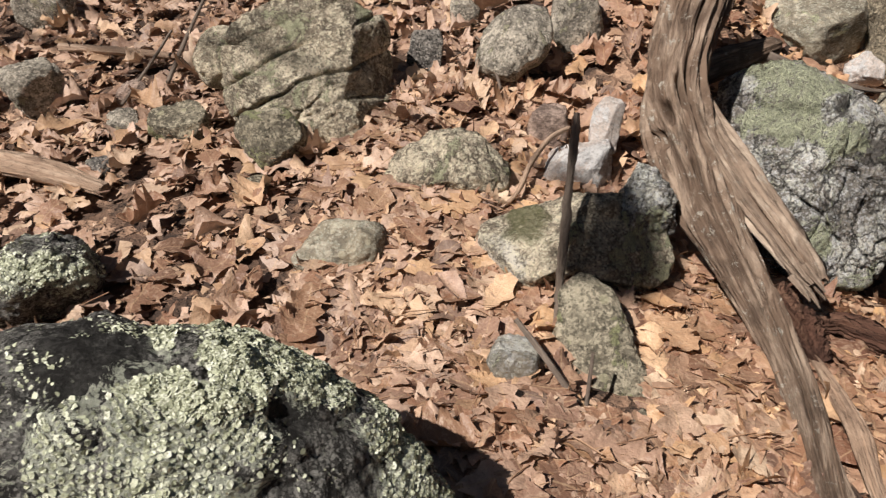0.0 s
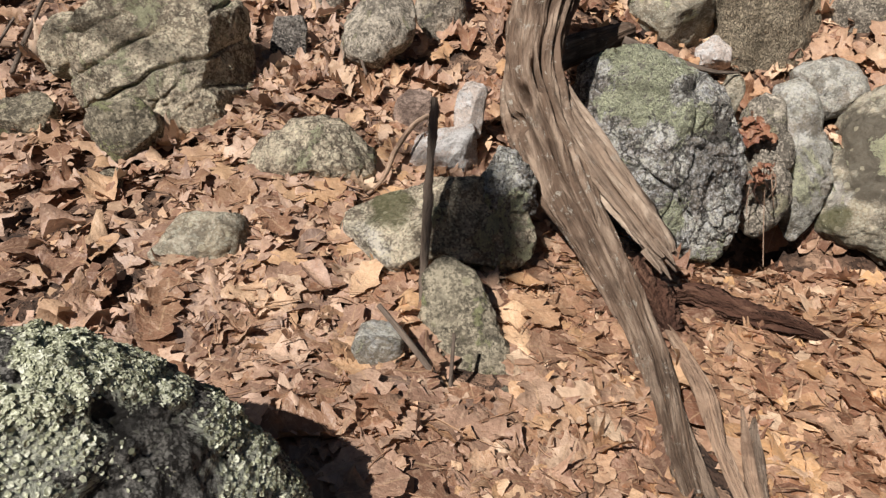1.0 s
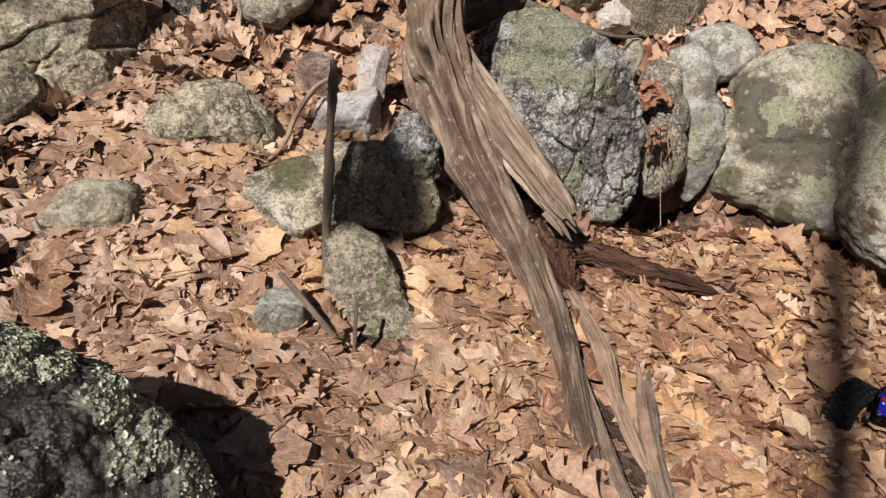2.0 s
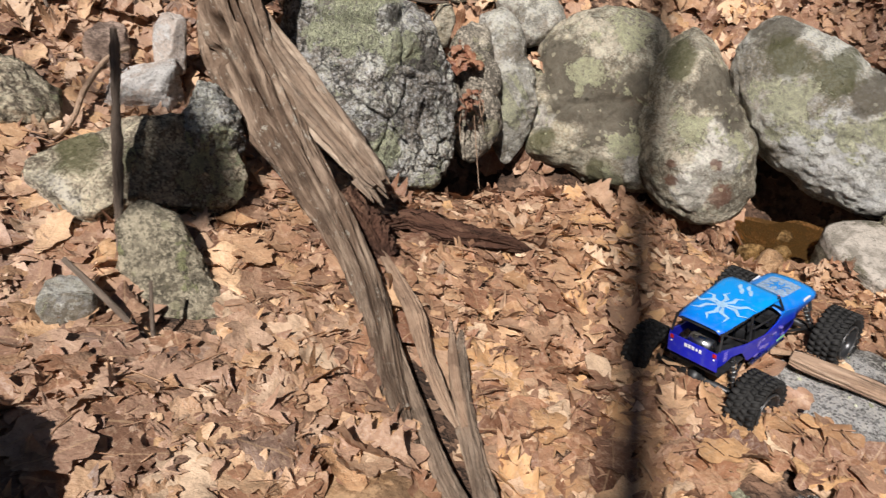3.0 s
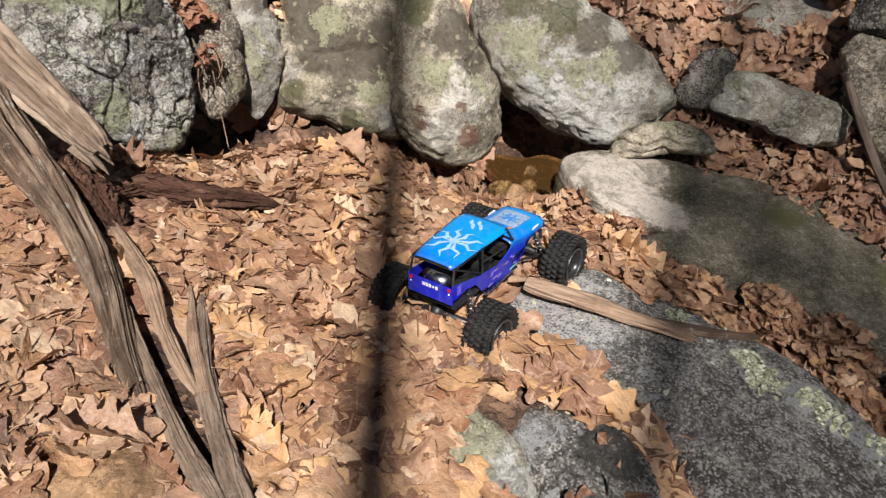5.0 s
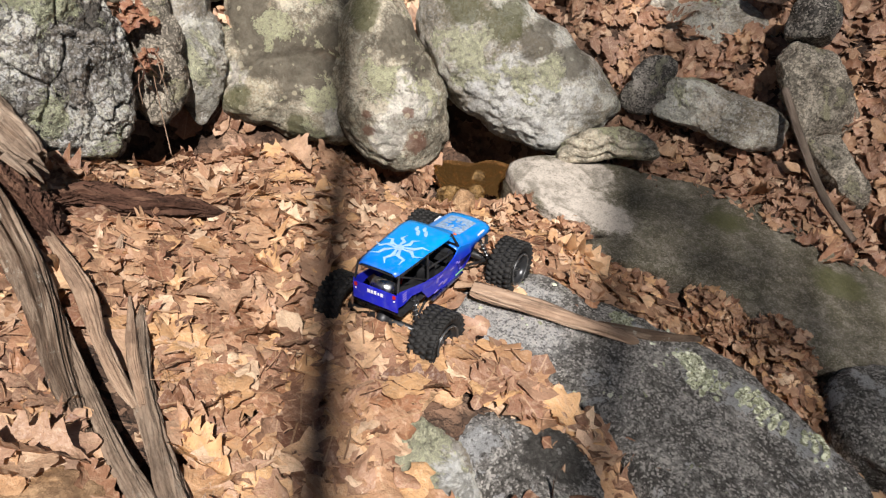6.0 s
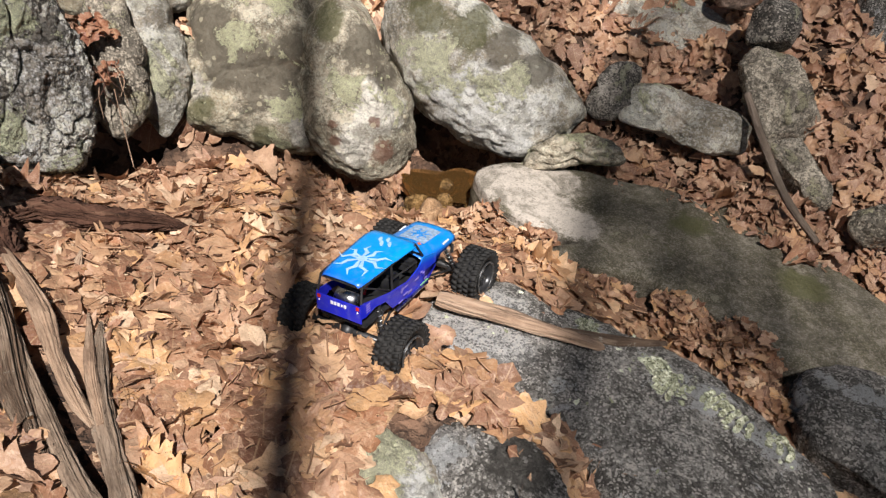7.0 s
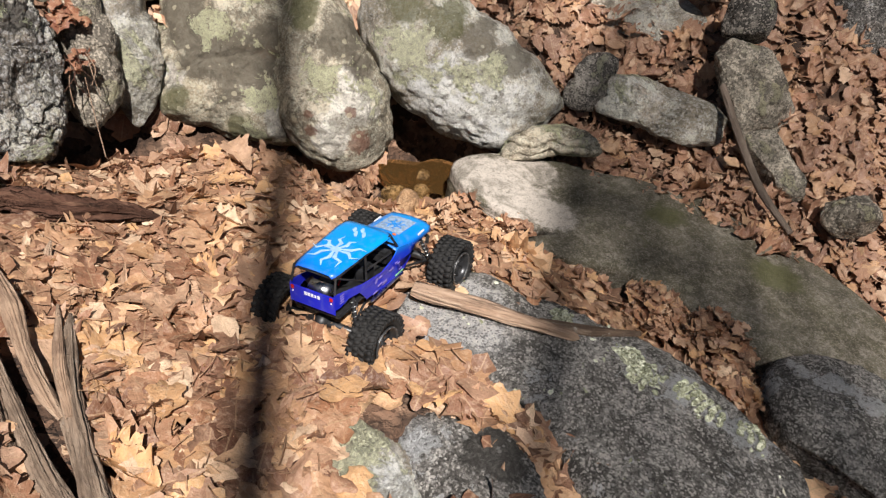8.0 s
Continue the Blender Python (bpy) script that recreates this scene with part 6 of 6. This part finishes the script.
    bumper = part("bumper", bm_rod([(0.17, -0.06, 0.118), (0.2, -0.045, 0.116), (0.203, 0, 0.116), (0.2, 0.045, 0.116), (0.17, 0.06, 0.118)], 0.005), BLACK, car, "black tube bumper")
    part("bumper_hoop", bm_rod([(0.2, -0.02, 0.117), (0.206, -0.018, 0.145), (0.206, 0.018, 0.145), (0.2, 0.02, 0.117)], 0.003), BLACK, bumper)
    # axles, links and springs
    for x in (-0.1725, 0.1725):
        axle = bm_rod([(x, -0.108, 0.0705), (x, 0.108, 0.0705)], 0.009, 12)
        got = bmesh.ops.create_uvsphere(axle, u_segments=16, v_segments=10, radius=0.022)["verts"]
        for v in got:
            v.co = Vector((x + v.co.x * 1.1, v.co.y * 0.85 + 0.01, 0.0705 + v.co.z))
        part("axle", axle, BLACK, car, "black axle housing", True)
        inward = -1 if x > 0 else 1
        for s in (-1, 1):
            part("link_rod", bm_rod([(x, s * 0.06, 0.064), (x + inward * 0.13, s * 0.035, 0.098)], 0.0032), BLACK, car)
            p0, p1 = Vector((x + inward * 0.01, s * 0.072, 0.078)), Vector((x + inward * 0.03, s * 0.05, 0.15))
            shock = part("shock", bm_rod([p0, p1], 0.0045, 10), RIM, car)
            turns = [p0 + (p1 - p0) * f + Vector((math.cos(f * 44) * 0.0085, math.sin(f * 44) * 0.0085, 0)) for f in np.linspace(0.1, 0.8, 60)]
            part("spring", bm_rod(turns, 0.0012, 5), STEEL, shock, "bright coil spring", True)
    part("skid_plate", bm_box(0, 0, 0.096, 0.13, 0.06, 0.02, 0.006), BLACK, car)
    car.matrix_world = pose(1.394, 1.068, -0.056, -10.1, 2.9, 24.4) @ Matrix.Scale(1.085, 4)


build_truck()


# ---- fallen leaves ----
def strip_leaf(rng, length, width, lobes, deep, n, cols):
    """A leaf along a midrib: beech when lobes is 0, oak otherwise, its two sides unlike. Returns vertices (x, y, 0), triangles."""
    s = np.linspace(0, 1, n)
    swell = width * np.sin(math.pi * np.clip(s**1.15 * 0.97 + 0.02, 0, 1)) ** 0.75
    edges = []
    for shift in (0.2, 0.2 + rng.uniform(-0.2, 0.2)):
        w = swell * rng.uniform(0.85, 1.15)
        if lobes:
            wave = 0.5 - 0.5 * np.cos(2 * math.pi * (s * lobes + shift))
            w = w * (1 - deep * (1 - wave**0.8))
        w = w * (1 + rng.normal(0, 0.09, n))
        w[0], w[-1] = 0.006, 0.002
        edges.append(w)
    y = s * length - length / 2
    cross = np.linspace(-1, 1, cols + 1)
    v = np.vstack([np.c_[c * edges[int(c > 0)], y + 0.2 * abs(c) * edges[int(c > 0)], s * 0] for c in cross])
    a = np.arange(n - 1)
    f = [q for c in range(cols) for q in (np.c_[c * n + a, (c + 1) * n + a, (c + 1) * n + a + 1], np.c_[c * n + a, (c + 1) * n + a + 1, c * n + a + 1])]
    return v, np.vstack(f)


def maple_leaf(rng, size, spread=1.0, rings=(0.35, 0.7, 1.0)):
    """Five pointed lobes round a centre."""
    tips = [(-140, 0.45), (-72, 0.78), (0, 1.0), (72, 0.78), (140, 0.45)]
    out = [(-180, 0.12)]
    for k, (a, r) in enumerate(tips):
        a, r = a * spread + rng.normal(0, 4), r * rng.uniform(0.85, 1.1)
        out += [(a - 19, r * 0.56), (a - 8, r * 0.7), (a, r), (a + 8, r * 0.7), (a + 19, r * 0.56)]
        if k < 4:
            out.append(((a + tips[k + 1][0] * spread) / 2, 0.27))
    o = np.array([(math.sin(radians(a)) * r, math.cos(radians(a)) * r, 0) for a, r in out]) * size
    m = len(o)
    v = np.vstack([[[0, 0, 0]]] + [o * q for q in rings])
    j = np.arange(m)
    j2 = (j + 1) % m
    f = [np.c_[np.zeros(m, int), 1 + j2, 1 + j]]
    for k in range(len(rings) - 1):
        b, c = 1 + k * m, 1 + (k + 1) * m
        f += [np.c_[b + j, b + j2, c + j2], np.c_[b + j, c + j2, c + j]]
    return v, np.vstack(f)


# kinds of leaf: lobed oaks, narrow beech, maples; near ones finer than far ones
NEAR_KINDS = [(0.13, 0.046, 4, 0.5, 18, 4), (0.145, 0.05, 5, 0.46, 20, 4), (0.10, 0.03, 0, 0, 9, 4), (0.12, 0.042, 3, 0.42, 15, 4), (0.062, 1.0), (0.072, 0.95), (0.085, 0.027, 0, 0, 8, 4)]
FAR_KINDS = [(0.13, 0.046, 4, 0.45, 13, 2), (0.145, 0.05, 5, 0.42, 15, 2), (0.10, 0.03, 0, 0, 7, 2), (0.12, 0.042, 3, 0.4, 11, 2), (0.062, 1.0, (0.5, 1.0)), (0.072, 0.95, (0.5, 1.0)), (0.085, 0.027, 0, 0, 6, 2)]
TOP_KINDS = [(0.13, 0.046, 4, 0.5, 36, 6), (0.14, 0.05, 5, 0.46, 40, 6), (0.12, 0.04, 3, 0.4, 28, 6), (0.066, 1.0, (0.2, 0.4, 0.6, 0.8, 1.0)), (0.074, 0.95, (0.2, 0.4, 0.6, 0.8, 1.0))]
LEAF_ODDS = [0.22, 0.18, 0.13, 0.16, 0.12, 0.1, 0.09]


def bent_leaf(kind, rng, curl, stock=NEAR_KINDS):
    """A leaf of that kind, cupped, folded along its midrib, twisted and wavy at the edge."""
    spec = stock[kind]
    v, f = strip_leaf(rng, *spec) if len(spec) > 3 else maple_leaf(rng, *spec)
    uv = v[:, :2] / np.abs(v[:, 1]).max() * 0.5
    x, y = v[:, 0].copy(), v[:, 1].copy()
    fold, bend = rng.normal(0, 0.4) * curl, rng.normal(-0.5, 3.8) * curl
    z = np.abs(x) * fold + y * y * bend + x * x * rng.normal(0, 9) * curl + x * y * rng.normal(0, 5) * curl
    ph = rng.uniform(0, 6.28, 3)
    r = np.hypot(x, y)
    z += 0.16 * curl * r * np.sin(x * 95 + ph[0]) + 0.16 * curl * r * np.sin(y * 75 + ph[1]) + 0.08 * curl * r * np.sin((x + y) * 170 + ph[2])
    # the rolled parts draw in
    v[:, 0], v[:, 1], v[:, 2] = x * (1 - 0.25 * np.clip(np.abs(z) / 0.03, 0, 1)), y * (1 - 0.12 * np.clip(np.abs(z) / 0.03, 0, 1)), z
    return v, f, uv


def turn_matrices(n, rng, tilt):
    yaw, th, ax = rng.uniform(0, 2 * np.pi, n), np.abs(rng.normal(0, 1, n)) * tilt, rng.uniform(0, 2 * np.pi, n)
    flip = rng.rand(n) < 0.5
    out = np.empty((n, 3, 3))
    for k in range(n):
        m = Matrix.Rotation(th[k] + (math.pi if flip[k] else 0), 3, Vector((math.cos(ax[k]), math.sin(ax[k]), 0))) @ Matrix.Rotation(yaw[k], 3, "Z")
        out[k] = m
    return out


def lie_on_slope(rot, x, y):
    """Tips turned leaves so that they lie on the slope of the ground."""
    gx, gy = (ground_z(x + 0.03, y) - ground_z(x - 0.03, y)) / 0.06, (ground_z(x, y + 0.03) - ground_z(x, y - 0.03)) / 0.06
    for k in range(len(rot)):
        tip = Vector((0, 0, 1)).rotation_difference(Vector((-gx[k], -gy[k], 1)).normalized()).to_matrix()
        rot[k] = np.array(tip) @ rot[k]
    return rot


def leaf_spots(n, rng):
    """Places for leaves: thick in the stretch before the boulders and on the bank, thinner beyond."""
    a, b, c = int(n * 0.36), int(n * 0.50), n - int(n * 0.36) - int(n * 0.50)
    x = np.concatenate([rng.uniform(-2.4, 4.0, a), rng.uniform(-0.7, 2.4, b), rng.uniform(2.3, 4.0, c)])
    y = np.concatenate([rng.uniform(-0.4, 4.0, a), rng.uniform(0.3, 2.6, b), rng.uniform(0.4, 2.7, c)])
    return x, y


def bare(x, y):
    """Where no leaves lie: on the slabs, in the pool and under the big stones."""
    hide = np.zeros(len(x), bool)
    hide |= gully_gap(x, y) < 0.118
    for cx, cy, a, b, yaw in BARE:
        c, s = math.cos(radians(yaw)), math.sin(radians(yaw))
        u, w = (x - cx) * c + (y - cy) * s, -(x - cx) * s + (y - cy) * c
        hide |= (np.abs(u / a) ** 3 + np.abs(w / b) ** 3) < 1
    return hide


BARE = [
    (2.47, 0.80, 0.26, 0.56, 22), (1.74, 0.52, 0.19, 0.42, 30), (2.32, 0.18, 0.15, 0.18, 20), (1.2, 0.6, 0.15, 0.17, 40), (1.49, 0.88, 0.11, 0.15, 35), (1.66, 0.60, 0.12, 0.22, 25), (1.6, 0.88, 0.3, 0.05, -49), (2.04, 1.7, 0.2, 0.16, -40), (-0.6, 0.7, 0.4, 0.4, 38), (0.10, 1.36, 0.09, 0.15, 0), (0.83, 1.69, 0.19, 0.035, -14), (2.28, 1.32, 0.12, 0.2, 30),
    (0.85, 2.53, 0.35, 0.24, -5), (1.36, 2.58, 0.3, 0.15, -20), (1.8, 2.34, 0.3, 0.2, -38), (2.08, 2.05, 0.28, 0.18, -50), (2.34, 1.86, 0.36, 0.24, -50), (-0.9, 2.45, 0.26, 0.14, 20), (0.02, 1.82, 0.24, 0.1, 0), (0.39, 0.8, 0.1, 0.09, 0), (0.585, 0.92, 0.075, 0.46, 3), (0.66, 1.7, 0.06, 0.05, 0), (1.69, 0.98, 0.09, 0.09, 0),
]


def build_litter():
    rng = np.random.RandomState(21)
    n = 21500
    x, y = leaf_spots(n, rng)
    ok = ~bare(x, y)
    x, y = x[ok], y[ok]
    n = len(x)
    lift = rng.uniform(0.0, 0.052, n) + 0.026 * np.clip(gnoise(np.c_[x * 6, y * 6, np.zeros(n)]), 0, 1) * 2
    z = ground_z(x, y) + lift
    size = rng.uniform(0.55, 1.4, n) * np.where(x > 2.4, 0.7, 1.0)
    kinds = rng.choice(7, n, p=LEAF_ODDS)
    rot = lie_on_slope(turn_matrices(n, rng, 0.15), x, y)
    # a stock of bent shapes to draw from
    many = 22
    fine = [[bent_leaf(k, rng, rng.uniform(0.25, 0.9)) for _ in range(many)] for k in range(7)]
    stock = [[bent_leaf(k, rng, rng.uniform(0.5, 1.5), FAR_KINDS) for _ in range(many)] for k in range(7)]
    near = (x > -0.75) & (x < 2.5) & (y > 0.3) & (y < 2.3)
    V, F, U, base = [], [], [], 0
    for k in range(n):
        v, f, uv = (fine if near[k] else stock)[kinds[k]][rng.randint(many)]
        V.append(v @ rot[k].T * size[k] + (x[k], y[k], z[k]))
        F.append(f + base)
        U.append(uv)
        base += len(v)
    # thinner litter all round
    for k in range(6500):
        bx, by = rng.normal(0.8, 3.6), rng.normal(1.6, 3.6)
        if -2.4 < bx < 4.0 and -0.4 < by < 4.0:
            continue
        v, f, uv = stock[(2, 6, 4)[k % 3]][rng.randint(many)]
        a = rng.uniform(0, 6.28)
        c, s = math.cos(a), math.sin(a)
        v = v @ np.array(((c, s, 0), (-s, c, 0), (0.2 * c, 0.2 * s, 1))) * rng.uniform(0.7, 1.4)
        V.append(v + (bx, by, float(ground_z(bx, by)) + rng.uniform(0.01, 0.04)))
        F.append(f + base)
        U.append(uv)
        base += len(v)
    # broken bits between the leaves
    for k in range(9000):
        bx, by = rng.uniform(-2.0, 3.6), rng.uniform(0.2, 3.4)
        if bare(np.array([bx]), np.array([by]))[0]:
            continue
        a = np.sort(rng.uniform(0, 6.28, 5))
        r = rng.uniform(0.006, 0.022) * rng.uniform(0.5, 1.2, 5)
        v = np.c_[r * np.cos(a), r * np.sin(a), rng.normal(0, 0.004, 5)]
        V.append(v + (bx, by, float(ground_z(bx, by)) + rng.uniform(0.02, 0.055)))
        F.append(np.array([(0, 1, 2), (0, 2, 3), (0, 3, 4)]) + base)
        U.append(v[:, :2] * 10)
        base += 5
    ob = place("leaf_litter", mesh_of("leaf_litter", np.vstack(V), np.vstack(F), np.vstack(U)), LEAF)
    tagged(ob, "thick litter of dry tan and brown oak and maple leaves", "fallen leaves", kind="stuff")
    return ob


litter = build_litter()


def build_top_leaves():
    """The leaves that lie on top, each one loose."""
    rng = np.random.RandomState(77)
    meshes = []
    for k in range(24):
        v, f, uv = bent_leaf(k % 5, rng, rng.uniform(0.2, 0.65), TOP_KINDS)
        me = mesh_of("leaf", v * 1.12, f, uv)
        me.materials.append(LEAF)
        meshes.append(me)
    # a few large ones that stand out, then the rest at random
    spots = [(0.33, 1.36, 1.5, 4), (0.33, 1.89, 1.4, 9), (0.80, 0.93, 1.6, 4), (0.95, 0.98, 1.4, 0), (1.14, 0.95, 1.5, 4), (-0.17, 1.2, 1.6, 3), (0.72, 1.5, 1.2, 2)]
    while len(spots) < 290:
        x, y = rng.uniform(-0.3, 2.0), rng.uniform(0.5, 2.2)
        if not bare(np.array([x]), np.array([y]))[0]:
            spots.append((x, y, rng.uniform(0.8, 1.5), rng.randint(24)))
    for x, y, size, kind in spots:
        ob = new("leaf", meshes[kind])
        ob.parent = litter
        turn = lie_on_slope(turn_matrices(1, rng, 0.13), np.array([x]), np.array([y]))[0] * size
        ob.matrix_world = Matrix.Translation((x, y, float(ground_z(x, y)) + 0.045)) @ Matrix(turn.tolist()).to_4x4()


build_top_leaves()


def build_stalk_litter():
    """Leaf stalks and bits of twig strewn through the leaves."""
    rng = np.random.RandomState(91)
    V, F, base = [], [], 0
    n = 2800
    x, y = np.r_[rng.uniform(-2.2, 3.8, n // 2), rng.uniform(-0.7, 2.4, n - n // 2)], np.r_[rng.uniform(0.2, 3.4, n // 2), rng.uniform(0.4, 2.4, n - n // 2)]
    ok = ~bare(x, y)
    for px, py in zip(x[ok], y[ok]):
        length, r = rng.uniform(0.015, 0.075), rng.uniform(0.0007, 0.0022)
        a, rise, bow = rng.uniform(0, 6.28), rng.normal(0, 0.16), rng.normal(0, 0.18)
        t = np.linspace(-0.5, 0.5, 5)
        mid = np.c_[t * length * math.cos(a) - bow * length * (t * t) * math.sin(a), t * length * math.sin(a) + bow * length * (t * t) * math.cos(a), t * length * rise]
        mid += (px, py, float(ground_z(px, py)) + rng.uniform(0.03, 0.075))
        side = np.array((-math.sin(a), math.cos(a), 0)) * r
        ring = np.vstack([mid - side, mid + side, mid + (0, 0, 1.7 * r)])
        V.append(ring)
        q = np.arange(4)
        for c, d in ((0, 5), (5, 10), (10, 0)):
            F += [np.c_[c + q, d + q, d + q + 1] + base, np.c_[c + q, d + q + 1, c + q + 1] + base]
        base += 15
    ob = place("stalk_litter", mesh_of("stalk_litter", np.vstack(V), np.vstack(F)), LEAF_RED)
    tagged(ob, "thin brown leaf stalks and twig bits strewn over the leaves", "twigs", kind="stuff")


build_stalk_litter()


def leaf_heap(label, x, y, z, spread, height, n, seed, reddish=False, small=1.0):
    """A heap of curled leaves caught between stones."""
    rng = np.random.RandomState(seed)
    V, F, U, base = [], [], [], 0
    rot = turn_matrices(n, rng, 0.28)
    for k in range(n):
        kind = rng.choice([0, 1, 2, 3, 3])
        v, f, uv = bent_leaf(kind, rng, rng.uniform(0.5, 1.2))
        a, r = rng.uniform(0, 6.28), spread * math.sqrt(rng.rand())
        dz = height * rng.rand() * (1 - (r / spread) ** 2)
        V.append(v @ rot[k].T * rng.uniform(0.55, 1.0) * small + (r * math.cos(a), r * math.sin(a), dz))
        F.append(f + base)
        U.append(uv)
        base += len(v)
    ob = place("leaf_heap", mesh_of("leaf_heap", np.vstack(V), np.vstack(F), np.vstack(U)), LEAF_RED if reddish else LEAF)
    ob.location = (x, y, z)
    tagged(ob, label, "leaves", kind="stuff")


for k, (x, y, z, r, h, n) in enumerate(((2.28, 0.55, -0.13, 0.11, 0.08, 60), (2.22, 0.74, -0.14, 0.10, 0.06, 50), (2.14, 0.42, -0.12, 0.09, 0.06, 40), (1.53, 0.50, -0.12, 0.07, 0.07, 30), (1.52, 0.40, -0.12, 0.07, 0.07, 30), (2.08, 0.95, -0.15, 0.10, 0.05, 40), (2.0, 1.40, -0.17, 0.09, 0.06, 30), (2.06, 1.22, -0.15, 0.09, 0.05, 30))):
    leaf_heap("heap of curled brown leaves caught between stones", x, y, z, r, h, n * 3, 300 + k, small=0.62)
leaf_heap("clump of reddish dead leaves hanging between boulders", 1.04, 2.22, 0.13, 0.035, 0.10, 20, 320, True, 0.42)
leaf_heap("reddish leaves caught behind a boulder", 1.06, 2.36, 0.22, 0.06, 0.08, 22, 321, True, 0.7)
leaf_heap("tan leaves caught between boulders", 1.43, 2.5, 0.11, 0.06, 0.06, 12, 322, False, 1.0)
